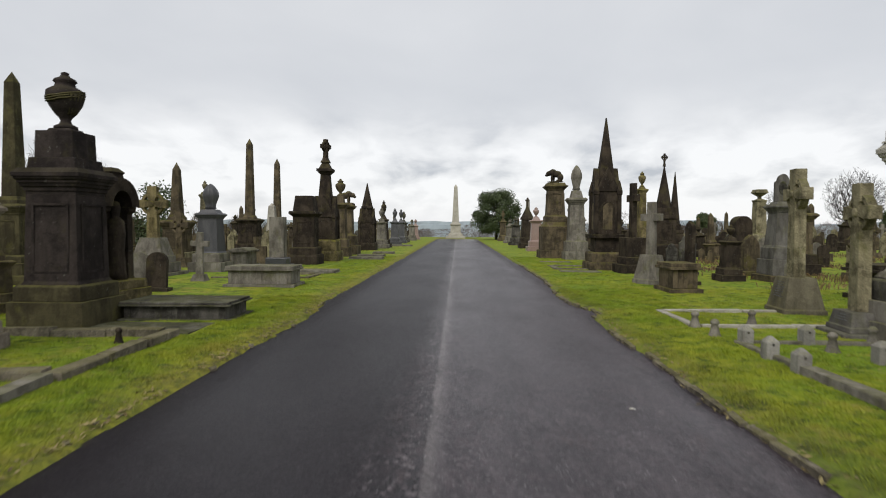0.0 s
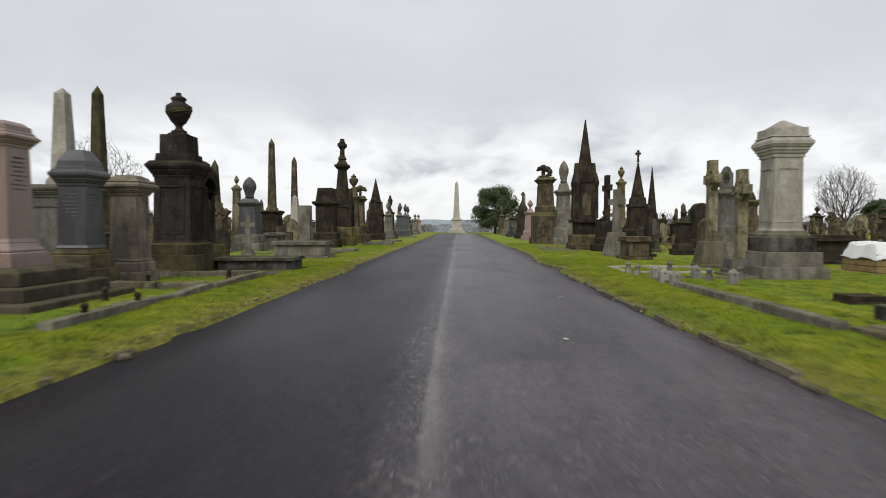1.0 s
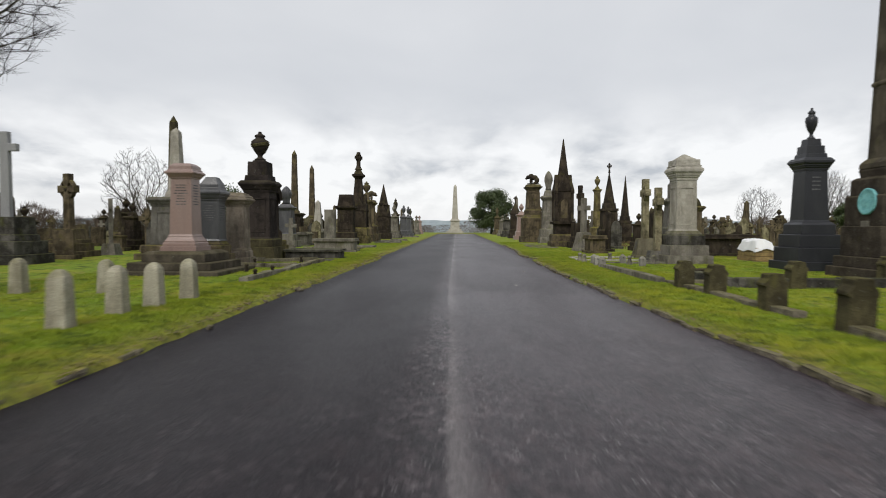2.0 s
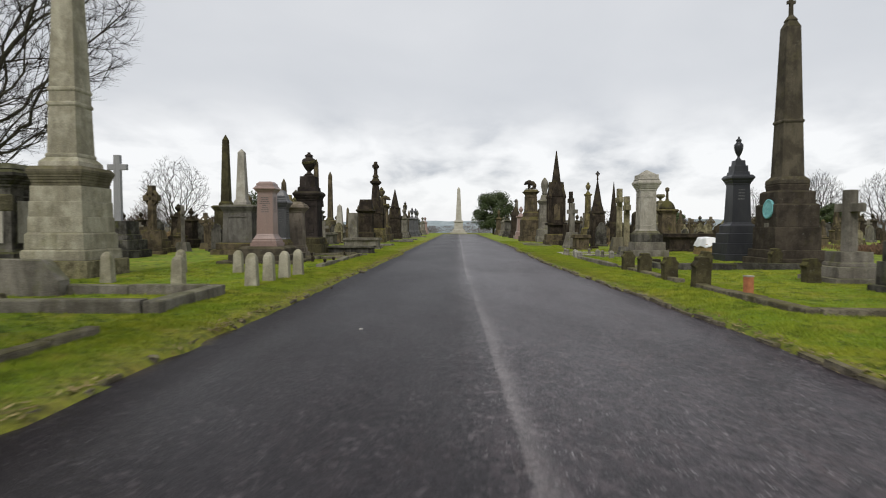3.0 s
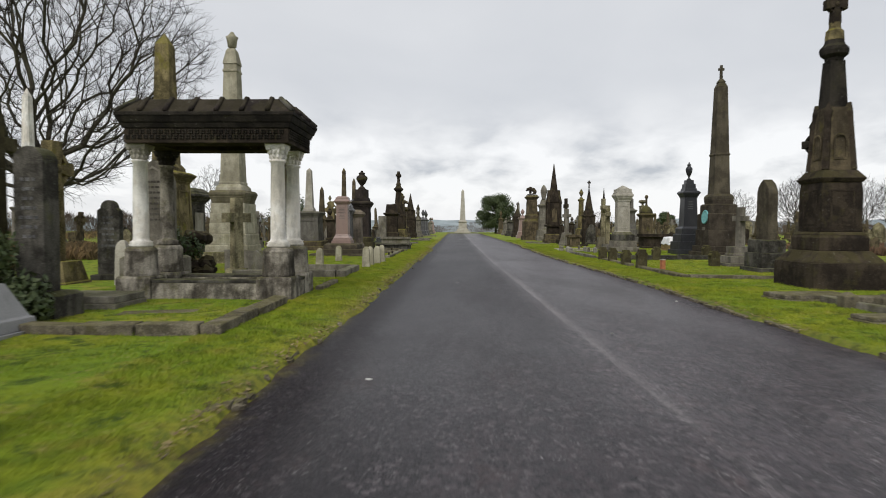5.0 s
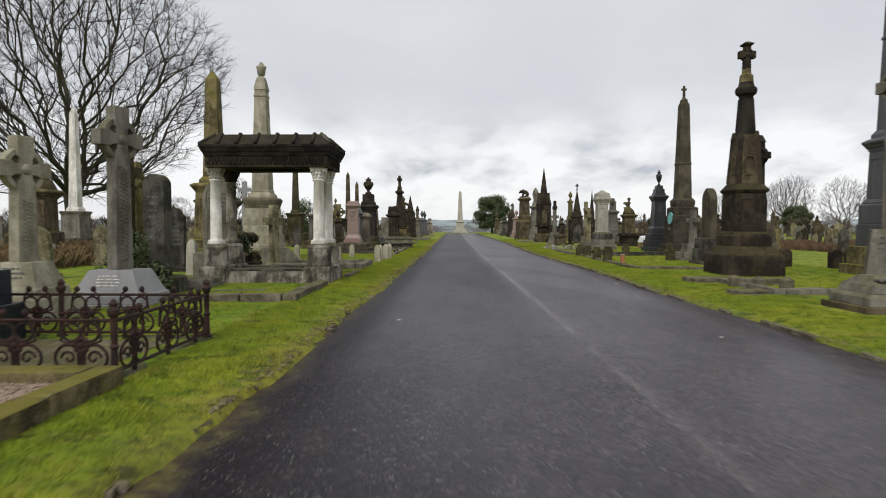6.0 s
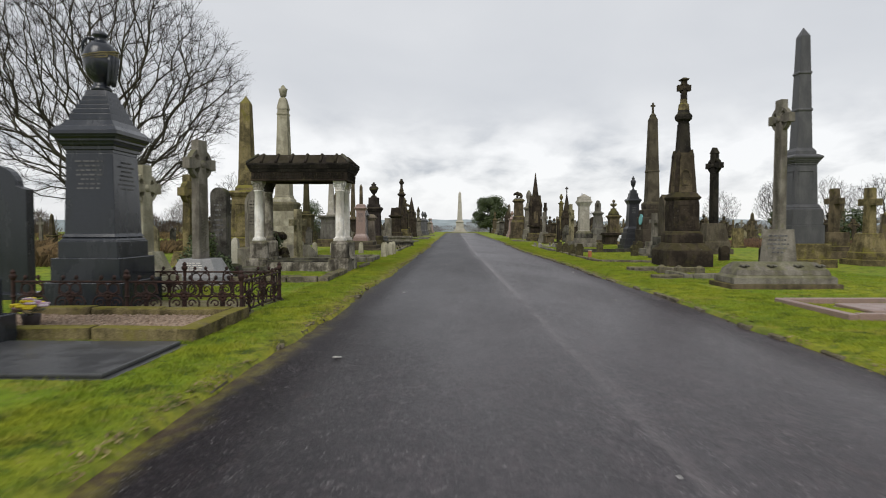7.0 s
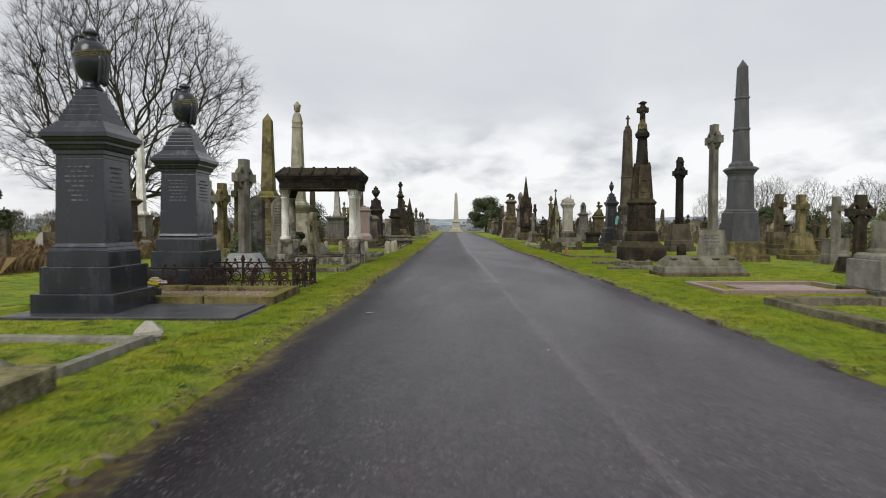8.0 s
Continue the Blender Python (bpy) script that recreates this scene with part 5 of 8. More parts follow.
canopy_tomb()
headstone(-7.25, -9.5, "grey gothic tablet with worn lettering on a stone base", "stone_grey", 2.42, 0.36, 0.09, "gothic", bars=8, tiers=T(("base", 0.7, 0.5, 0.44)), panel=True)
celtic_cross(-6.83, -6.5, "buff stone cross with short arms", "sand_buff", 1.86, (0.25, 0.28, 0.2), 0.13, ringed=False, head_rz=62)
rock = thing("rockwork", -7.3, -8.2, "dark heap of rockwork with ivy", "rockery")
rr = random.Random(4)
for i in range(40):
    z = rr.uniform(0, 1.05)
    bm = bmesh.new()
    blob(bm, (rr.uniform(-0.5, 0.5) * (1.2 - z * 0.5), rr.uniform(-0.3, 0.3), z), rr.uniform(0.12, 0.2), (1, 1, 0.8), 6)
    part("rock", bm, "sand_black", rock, bevel=0, rough=0.03)
foot(-7.3, -8.2, 0.6, 0.4)


def leaf_clump(bm, c, r, n, size, seed, flat=1.0):
    q = random.Random(seed)
    for i in range(n):
        d = Vector((q.gauss(0, 1), q.gauss(0, 1), q.gauss(0, flat)))
        d.normalize()
        p = Vector(c) + d * r * q.uniform(0.55, 1.05)
        a = Vector((q.gauss(0, 1), q.gauss(0, 1), q.gauss(0, 1))).normalized() * size * q.uniform(0.6, 1.2)
        b = a.cross(d).normalized() * size * 0.45
        v = [bm.verts.new(w) for w in (p - a, p + b, p + a, p - b)]
        bm.faces.new(v)


bm = bmesh.new()
leaf_clump(bm, (-0.35, -0.1, 0.95), 0.32, 420, 0.05, 6)
leaf_clump(bm, (0.2, -0.25, 0.75), 0.3, 360, 0.05, 8)
part("ivy", bm, "ivy", rock, "dark green ivy", bevel=0)
ivy = thing("ivy_bush", -7.3, -13.6, "dark green ivy bush among the headstones", "bush")
bm = bmesh.new()
leaf_clump(bm, (0, 0, 0.4), 0.45, 900, 0.05, 16)
leaf_clump(bm, (0.4, 0.1, 0.3), 0.38, 700, 0.05, 17)
leaf_clump(bm, (0.15, -0.05, 0.85), 0.34, 600, 0.05, 18)
leaf_clump(bm, (0.6, -0.1, 0.2), 0.28, 500, 0.05, 19)
part("foliage", bm, "leaf", ivy, bevel=0)
bm = bmesh.new()
for i in range(6):
    tube(bm, [(0, 0, -0.05), (0.1 * math.cos(i), 0.1 * math.sin(i), 0.3), (0.28 * math.cos(i), 0.28 * math.sin(i), 0.6)], 0.015, 5)
part("stems", bm, "bark", ivy, bevel=0)

kerb_set(-7.2, -4.12, -14.4, -11.7, "broken sandstone kerb in front of the canopy tomb", "kerb", 0.22, 0.16, "es", L=0.75, seed=31, uneven=0.05)
kerb_set(-7.2, -4.02, -9.93, -8.5, "low worn kerb stones", "kerb", 0.14, 0.12, "e", L=0.7, seed=32, uneven=0.03)
ledger(-6.8, -12.1, "grey stone slab raised above the turf", "stone_grey", 0.5, 0.42, 0.22)
ledger(-5.6, -12.7, "sunken mossy stone slab", "kerb", 0.5, 0.18, 0.05, rz=14)
ledger(-5.3, -13.6, "sunken mossy stone slab", "kerb", 0.7, 0.16, 0.045, rz=4)
kerb_set(-6.9, -4.14, -7.2, -5.15, "grey stone kerb round a grassed grave", "stone_grey", 0.2, 0.2, "nes", seed=33)

chest = urn_pedestal(-10.5, -1.25, "broad dark stone pedestal with flat cap and pale panels", "stone_dark", T(("base", 0.35, 0.74, 0.72), ("base", 0.25, 0.64, 0.58)), (1.32, 0.5, 0.49), (0.42, 0.2), [(0.13, 0.62, 0.45)], None, panels=True, group="pillars")
for k in range(4):
    bm = bmesh.new()
    box(bm, -0.32, 0.32, -0.512, -0.49, 0.72, 1.62)
    part("inset_panel", bm, "stone_white", chest, "pale inset stone panel", bevel=0.004).matrix_basis = pose(0, 0, 0, 0, 0, 90 * k)

wedge = thing("leaning_gravestone", -6.95, -5.4, "worn pinkish grey wedge-shaped stone inside a kerb", "gravestone", rz=4)
bm = bmesh.new()
slab(bm, [(-0.55, -0.03), (0.5, -0.03), (0.5, 0.28), (0.24, 0.58), (-0.55, 0.6)], -0.16, 0.12)
part("stone", bm, "stone_grey", wedge, bevel=0.02, rough=0.006)

# ---------------------------------------------------------------- tall obelisks by the canopy tomb
obelisk(-8.88, -5.7, "tall yellow-brown sandstone obelisk on a panelled pedestal", ("sand_green", "sand_green", "sand_green"), T(("step", 0.35, 0.75, 0.75), ("step", 0.3, 0.62, 0.6), ("base", 0.3, 0.52, 0.44)), (1.35, 0.47, 0.41), (0.3, 0.12), (2.95, 0.25, 0.17), 0.3)
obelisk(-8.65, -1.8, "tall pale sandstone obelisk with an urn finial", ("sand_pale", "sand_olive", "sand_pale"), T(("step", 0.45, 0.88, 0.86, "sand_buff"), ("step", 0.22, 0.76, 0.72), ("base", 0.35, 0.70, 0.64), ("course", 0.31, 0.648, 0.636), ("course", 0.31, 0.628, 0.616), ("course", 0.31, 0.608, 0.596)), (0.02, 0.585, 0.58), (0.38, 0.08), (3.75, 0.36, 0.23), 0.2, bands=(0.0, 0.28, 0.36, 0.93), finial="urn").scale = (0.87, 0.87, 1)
for x, y, h in ((-4.13, -3.98, 0.63), (-4.16, -2.95, 0.6), (-4.04, -2.36, 0.6), (-4.0, -1.48, 0.6), (-5.46, -3.86, 0.58), (-6.75, -1.0, 0.57), (-6.98, -3.4, 0.62), (-5.5, -0.9, 0.55)):
    post(x, y, "pale lichened stone post with a rounded head", "sand_pale", h, 0.098, "round", lean=rnd.uniform(-2, 2))

# ---------------------------------------------------------------- further along, road's west side
celtic_cross(-11.93, 5.6, "pale granite cross on a dark stepped pedestal", "granite_grey", 3.45, (0.62, 0.55, 0.46), 0.112, ringed=False, tiers=T(("step", 0.36, 0.74, 0.72), ("step", 0.34, 0.64, 0.62)), mat_base="stone_dark")
celtic_cross(-11.9, 10.2, "small pale plain cross among older graves", "stone_grey", 1.95, (0.5, 0.3, 0.2), 0.085, ringed=False, head_rz=-60, th=0.8)
celtic_cross(-12.6, 9.1, "mossy dark cross on a stepped base", "sand_brown", 2.68, (0.45, 0.48, 0.36), 0.135, head_rz=-22, th=0.7, tiers=T(("step", 0.3, 0.64, 0.62), ("step", 0.25, 0.5, 0.48)))
celtic_cross(-14.2, 7.2, "dark weathered stone celtic cross", "sand_black", 2.5, (0.5, 0.5, 0.36), 0.16)
headstone(-14.9, 9.4, "dark stone headstone with a rounded top", "sand_black", 2.1, 0.28, 0.1, "round", tiers=T(("base", 0.5, 0.4, 0.36)))

pink = urn_pedestal(-6.12, 3.1, "pink granite pillar on mossy stone steps", "granite_pink", T(("base", 0.16, 0.45, 0.445), ("base", 0.08, 0.41, 0.39), ("base_moulding", 0.12, 0.38, 0.31)), (1.2, 0.285, 0.255), (0.2, 0.11), [(0.03, 0.32, 0.30), (0.07, 0.285, 0.28), (0.05, 0.265, 0.2)], None, bars=10, mat_base="granite_pink", group="pillars")
pink.location.z = 0.52
pink.scale = (0.85, 0.85, 1.0)
st3 = thing("stone_steps", -6.1, 3.1, "three broad mossy stone steps under a pillar", "steps")
foot(-6.1, 3.1, 1.1)
steps(st3, "sand_umber", T(("step", 0.2, 1.1, 1.08), ("step", 0.16, 0.86, 0.84), ("step", 0.22, 0.66, 0.58)))
urn_pedestal(-6.31, 5.0, "dark grey granite pillar with a domed cap", "granite_dark", T(("base", 0.42, 0.46, 0.45), ("base", 0.22, 0.38, 0.36), ("base_moulding", 0.1, 0.34, 0.28)), (0.95, 0.275, 0.255), (0.3, 0.11), [(0.05, 0.29, 0.28), (0.08, 0.27, 0.26), (0.18, 0.26, 0.14)], None, bars=8, mat_base="sand_brown", group="pillars").scale = (0.87, 0.87, 1)
urn_pedestal(-6.05, 5.98, "pale brown sandstone pillar with a moulded cap", "sand_taupe", T(("base", 0.3, 0.35, 0.34), ("base", 0.18, 0.30, 0.25)), (1.12, 0.245, 0.225), (0.26, 0.125), [(0.04, 0.31, 0.28), (0.05, 0.25, 0.22), (0.03, 0.19, 0.16)], None, mat_base="sand_taupe", group="pillars")
obelisk(-8.7, 8.2, "white stone obelisk on a grey pedestal", ("sand_brown", "stone_mid", "stone_white"), T(("step", 0.3, 0.88, 0.86), ("step", 0.25, 0.74, 0.7)), (1.1, 0.56, 0.52), (0.30, 0.12), (1.78, 0.185, 0.115), 0.13)
urn_pedestal(-6.15, 8.12, "blackened sandstone monument with a large urn", "sand_char", T(("plinth", 0.5, 0.56, 0.55), ("plinth", 0.24, 0.50, 0.46)), (1.32, 0.40, 0.37), (0.38, 0.13), [(0.16, 0.36, 0.34), (0.40, 0.29, 0.28), (0.05, 0.18, 0.16)], (0.86, 0.26), panels=True, mat_base="sand_moss", drape="sand_moss")


def arch_monument(x, y):
    root = thing("arched_monument", x, y, "blackened stone arch sheltering a carved draped statue", "monument")
    foot(x, y, 0.55, 0.45)
    steps(root, "sand_green", T(("plinth", 0.5, 0.52, 0.5), ("plinth", 0.16, 0.46, 0.43)), dr=0.8)
    for s in (-1, 1):
        bm = bmesh.new()
        turned(bm, [(0.58, 0.085), (0.64, 0.075), (1.75, 0.068), (1.8, 0.095), (1.88, 0.1)], 4, s * 0.32, 0, 1.9)
        part("pier", bm, "sand_black", root)
    bm = bmesh.new()
    n = 14
    for i in range(n):
        a, b = math.pi * i / n, math.pi * (i + 1) / n
        slab(bm, [(0.44 * math.cos(a), 1.88 + 0.5 * math.sin(a)), (0.24 * math.cos(a), 1.88 + 0.28 * math.sin(a)), (0.24 * math.cos(b), 1.88 + 0.28 * math.sin(b)), (0.44 * math.cos(b), 1.88 + 0.5 * math.sin(b))], -0.24, 0.24)
    part("arch", bm, "sand_black", root, bevel=0)
    bm = bmesh.new()
    turned(bm, [(2.36, 0.16), (2.44, 0.14), (2.48, 0.17), (2.56, 0.09)], 4)
    part("finial", bm, "sand_black", root)
    bm = bmesh.new()
    turned(bm, [(0.6, 0.19), (0.75, 0.17), (1.1, 0.15), (1.4, 0.17), (1.62, 0.15), (1.7, 0.07), (1.76, 0.08), (1.85, 0.095), (1.95, 0.07), (1.98, 0.02)], 14)
    st = part("statue", bm, "sand_black", root, "plain carved standing form", bevel=0, smooth=True)
    st.location = (0.0, -0.08, 0)
    bm = bmesh.new()
    slab(bm, [(u, 0.58 + v) for u, v in headstone_outline(0.33, 1.68, "round")], 0.1, 0.2)
    part("back_slab", bm, "sand_black", root)
    return root


arch_monument(-6.32, 9.55).rotation_euler = (0, 0, radians(82))
chest_tomb(-4.72, 9.0, "low dark flat-topped tomb", "stone_dark", 0.85, 0.5, 0.34)
ledger(-4.85, 7.75, "dark paving slab beside a monument", "stone_dark", 0.95, 0.5, 0.07)
kerb_set(-7.4, -4.02, 4.75, 7.25, "irregular mossy kerb round a grave plot", "kerb", 0.18, 0.15, "ens", L=0.8, seed=41, uneven=0.05)
kerb_set(-7.4, -4.02, 1.0, 4.7, "worn pale kerb beside stone steps", "stone_grey", 0.18, 0.14, "e", L=1.2, seed=42, uneven=0.05)
for x, y in ((-4.57, 6.7), (-5.36, 5.25), (-4.83, 3.15), (-4.12, 1.6), (-4.1, 2.6)):
    post(x, y, "small dark round-topped corner stone on a kerb", "sand_black", 0.24, 0.07, "bottle", lean=rnd.uniform(-4, 4))
chest_tomb(-5.14, 14.3, "low grey chest tomb with a flat lid", "stone_grey", 0.82, 0.45, 0.56)
celtic_cross(-7.25, 15.3, "small leaning grey cross", "stone_grey", 1.38, (0.3, 0.24, 0.14), 0.085, ringed=False, lean=3)
celtic_cross(-9.5, 17.2, "mossy ringed cross on a stepped base", "sand_green", 2.75, (0.75, 0.5, 0.30), 0.15, tiers=T(("step", 0.2, 0.75, 0.75), ("step", 0.3, 0.58, 0.56)), mat_base="stone_grey")
obelisk(-11.36, 22.7, "brown sandstone obelisk with a gabled pedestal", ("sand_buff", "sand_brown", "sand_brown"), T(("step", 0.3, 0.75, 0.74), ("step", 0.28, 0.6, 0.58)), (0.9, 0.42, 0.40), (0.36, 0.15), (1.8, 0.2, 0.12), 0.3)
urn_pedestal(-11.3, 25.2, "slim sandstone column with a small finial", "sand_buff", T(("base", 0.5, 0.4, 0.36),), (2.3, 0.2, 0.15), (0.2, 0.06), [(0.1, 0.15, 0.1)], (0.5, 0.12))
urn_pedestal(-8.47, 19.0, "grey granite pedestal with a shrouded urn", "granite_blue", T(("base", 0.42, 0.56, 0.54), ("base", 0.3, 0.46, 0.42)), (1.1, 0.36, 0.3), (0.22, 0.10), [(0.12, 0.3, 0.22)], (0.85, 0.24), mat_base="stone_grey", drape="shroud")
obelisk(-11.76, 14.5, "tall dark mossy sandstone obelisk", ("sand_moss", "sand_moss", "sand_moss"), T(("step", 0.35, 0.8, 0.78), ("step", 0.3, 0.66, 0.64), ("base", 0.2, 0.56, 0.5)), (1.0, 0.44, 0.42), (0.3, 0.12), (2.95, 0.20, 0.125), 0.28)
obelisk(-11.27, 30.8, "very tall dark sandstone obelisk", ("sand_black", "sand_black", "sand_brown"), T(("step", 0.4, 0.8, 0.78), ("base", 0.3, 0.62, 0.58)), (1.0, 0.5, 0.46), (0.3, 0.14), (3.75, 0.215, 0.14), 0.32)
obelisk(-11.2, 35.4, "tall brown sandstone obelisk", ("sand_black", "sand_brown", "sand_brown"), T(("step", 0.4, 0.8, 0.78),), (1.0, 0.5, 0.46), (0.3, 0.12), (3.5, 0.21, 0.14), 0.35)
obelisk(-8.5, 25.7, "short pale stone obelisk", ("sand_buff", "stone_grey", "stone_white"), T(("step", 0.25, 0.5, 0.48),), (0.4, 0.36, 0.3), (0.12, 0.04), (1.55, 0.24, 0.13), 0.15)


def gothic_tower(x, y, label, mat, levels, cross_h=0.0, gables=True, spire=0.0, n_sp=8, mat2="", cross_rz=0.0):
    """levels: (name, height, half foot, half top) from the ground; then a spire or a collared cross."""
    root = thing("gothic_monument", x, y, label, "monument", "gothic monuments")
    foot(x, y, levels[0][2])
    z = -0.06
    for i, (nm, h, a, b) in enumerate(levels):
        straight = nm in ("plinth", "base", "die", "table") and a > b
        p = moulded(root, nm, mat2 if (mat2 and i < 2) else mat, [(z, a), (z + h * 0.82, a), (z + h, b)] if straight else [(z, a), (z + h, b)], bevel=0.014)
        if nm == "die":
            side_panels(root, mat, b * 0.62, z + h * 0.12, z + h * (0.62 if gables else 0.85), (a + b) / 2 + 0.003, p, arch=gables)
            if gables:
                for k in range(4):
                    bm = bmesh.new()
                    slab(bm, [(-b * 1.08, z + h - 0.02), (b * 1.08, z + h - 0.02), (0, z + h + b * 2.1)], -b * 1.1, -b * 0.35)
                    g = part("gable", bm, mat, root)
                    g.matrix_basis = pose(0, 0, 0, 0, 0, 90 * k)
                    bm = bmesh.new()
                    c = b * 1.02
                    turned(bm, [(z + h * 0.02, 0.075), (z + h * 0.9, 0.065), (z + h * 0.92, 0.09), (z + h, 0.09), (z + h + b * 0.95, 0.01)], 4, c, c)
                    g = part("pinnacle", bm, mat, root)
                    g.matrix_basis = pose(0, 0, 0, 0, 0, 90 * k)
        z += h
    if spire:
        w = levels[-1][3] * 0.98
        moulded(root, "spire", mat, [(z, w), (z + spire, 0.02)], n_sp, bevel=0.004)
        z += spire
    if cross_h:
        k = 0.3 if spire else 1.0
        moulded(root, "cross_base", mat, [(z - 0.03, 0.2 * k), (z + 0.1, 0.14 * k), (z + 0.2, 0.1 * k)])
        s = cross_h
        top = cross_head(root, mat, s * 0.09, s * 0.3, z + 0.18, z + s, z + s * 0.68, s * 0.09, s * 0.08, s * 0.24)
        if cross_rz:
            top.matrix_basis = pose(0, 0, 0, 0, 0, cross_rz)
    return root


gothic_tower(-6.07, 25.6, "tall black gothic monument topped by a cross", "sand_black", T(("plinth", 0.55, 0.66, 0.64), ("base", 0.5, 0.56, 0.5), ("die", 1.0, 0.46, 0.44), ("shaft", 1.85, 0.34, 0.19), ("collar", 0.14, 0.2, 0.32), ("collar", 0.12, 0.34, 0.34), ("cap", 0.3, 0.26, 0.12)), 1.0, mat2="sand_green", cross_rz=65.0)
gothic_tower(-6.35, 23.2, "square blackened stone monument with a gabled top", "sand_black", T(("plinth", 0.5, 0.6, 0.58), ("base", 0.3, 0.52, 0.48), ("die", 1.2, 0.42, 0.42), ("cornice", 0.12, 0.42, 0.56), ("cornice", 0.1, 0.56, 0.54), ("cap", 0.62, 0.42, 0.34)), 0, gables=False)
headstone(-6.7, 20.6, "grey upright stone pier on a dark base", "stone_grey", 1.9, 0.26, 0.2, "flat", tiers=T(("step", 0.25, 0.5, 0.48), ("base", 0.25, 0.38, 0.34)), mat_base="granite_dark")
urn_pedestal(-6.2, 29.6, "sandstone pillar with an urn", "sand_brown", T(("base", 0.6, 0.5, 0.46), ("base", 0.4, 0.4, 0.36)), (1.5, 0.3, 0.26), (0.3, 0.14), [(0.4, 0.22, 0.16)], (0.85, 0.26))


def beast(x, y, z, mat, label, k=1.0, rz=0.0, maned=True):
    """A carved recumbent lion-like animal in one plain mesh."""
    ob_bm = bmesh.new()
    standing = (((0, 0, 0.46), 0.21, (1.9, 0.85, 0.85)), ((-0.28, 0, 0.50), 0.19, (1.0, 0.9, 0.95)), ((0.30, 0, 0.52), 0.23, (0.95, 0.95, 1.05)), ((0.50, 0, 0.50), 0.17, (1.0, 0.9, 1.0)), ((0.63, 0, 0.42), 0.10, (1.3, 0.85, 0.8)),
                    ((-0.36, 0.1, 0.2), 0.09, (1.0, 0.8, 2.4)), ((-0.30, -0.1, 0.2), 0.09, (1.0, 0.8, 2.4)), ((0.36, 0.1, 0.2), 0.085, (0.9, 0.8, 2.4)), ((0.26, -0.1, 0.2), 0.085, (0.9, 0.8, 2.4)), ((-0.5, 0, 0.34), 0.05, (0.8, 0.8, 4.0)), ((0.0, 0, 0.03), 0.1, (5.5, 2.4, 0.5)))
    hunched = (((0.33, 0, 0.46), 0.15, (1.1, 0.85, 0.9)), ((0.45, 0, 0.37), 0.09, (1.1, 0.8, 0.8)), ((0.26, 0.08, 0.57), 0.045, (0.8, 0.7, 1.2)), ((0.26, -0.08, 0.57), 0.045, (0.8, 0.7, 1.2)), ((0.13, 0, 0.50), 0.19, (1.1, 0.9, 1.0)), ((-0.08, 0, 0.42), 0.19, (1.3, 0.9, 0.95)),
               ((-0.27, 0, 0.24), 0.18, (0.9, 1.05, 1.15)), ((0.16, 0.1, 0.2), 0.07, (0.9, 0.8, 2.6)), ((0.10, -0.1, 0.2), 0.07, (0.9, 0.8, 2.6)), ((-0.2, 0.13, 0.08), 0.08, (1.8, 0.7, 0.7)), ((-0.2, -0.13, 0.08), 0.08, (1.8, 0.7, 0.7)), ((0.0, 0, 0.02), 0.1, (4.4, 2.6, 0.4)))
    for c, r, s in standing if maned else hunched:
        blob(ob_bm, [v * k for v in c], r * k, s, 12)
    ob = new("animal_statue", mesh_of("animal_statue", ob_bm, M[mat], 0, True))
    ob.matrix_world = pose(x, y, z, 0, 0, rz)
    return tagged(ob, label, "statue")


urn_pedestal(-6.35, 32.0, "sandstone pedestal with scrolled buttresses", "sand_brown", T(("base", 0.6, 0.7, 0.66), ("base", 0.6, 0.55, 0.42)), (1.3, 0.38, 0.34), (0.3, 0.16), [(0.1, 0.42, 0.4)], None, group="pillars")
beast(-6.35, 32.0, 2.83, "sand_brown", "weathered carved animal on a pedestal", 1.0, 10, False)
gothic_tower(-6.1, 38.0, "black gothic spire monument with crockets", "sand_black", T(("plinth", 0.6, 0.6, 0.58), ("die", 1.3, 0.46, 0.44), ("shaft", 0.9, 0.36, 0.26), ("collar", 0.15, 0.34, 0.34)), 0, spire=1.5)
far_left = ((-5.6, 41.5, 3.0, "stone_grey"), (-5.7, 43.5, 3.6, "sand_black"), (-5.5, 49.5, 3.2, "granite_blue"), (-5.5, 55.0, 3.3, "granite_blue"), (-5.6, 59.0, 3.2, "stone_dark"), (-5.4, 67.0, 2.5, "stone_grey"), (-5.4, 73.0, 2.6, "granite_pink"))
for i, (x, y, h, mt) in enumerate(far_left):
    urn_pedestal(x, y, "grey stone pedestal monument with an urn, far along the drive", mt, T(("base", 0.4, 0.55, 0.52), ("base", 0.3, 0.42, 0.38)), (h * 0.36, 0.32, 0.28), (0.2, 0.1), [(0.2, 0.22, 0.14)], (h - 1.1 - h * 0.36, 0.2))
for x, y, hx, hy in ((-4.5, 27.2, 0.8, 0.4), (-4.6, 29.5, 0.7, 0.4), (-4.4, 33.0, 0.6, 0.4), (-4.7, 46.5, 0.9, 0.6), (-4.8, 18.5, 0.7, 0.4)):
    ledger(x, y, "low grey grave slab in the turf", "stone_grey", hx, hy, 0.16)
kerb_set(-7.5, -4.5, 16.2, 17.8, "low stone kerb round a grave", "kerb", 0.16, 0.1, "nes", seed=51)
chest_tomb(-8.2, 21.3, "small stone tomb with a sloping lid", "stone_grey", 0.32, 0.6, 0.75, coped=True)

# obelisk at the end of the drive
obelisk(-0.5, 83.0, "pale stone obelisk closing the end of the drive", ("stone_beige", "stone_beige", "stone_beige"), T(("step", 0.4, 1.35, 1.3), ("step", 0.4, 1.0, 0.85)), (1.0, 0.72, 0.66), (0.3, 0.14), (5.0, 0.48, 0.24), 0.35)

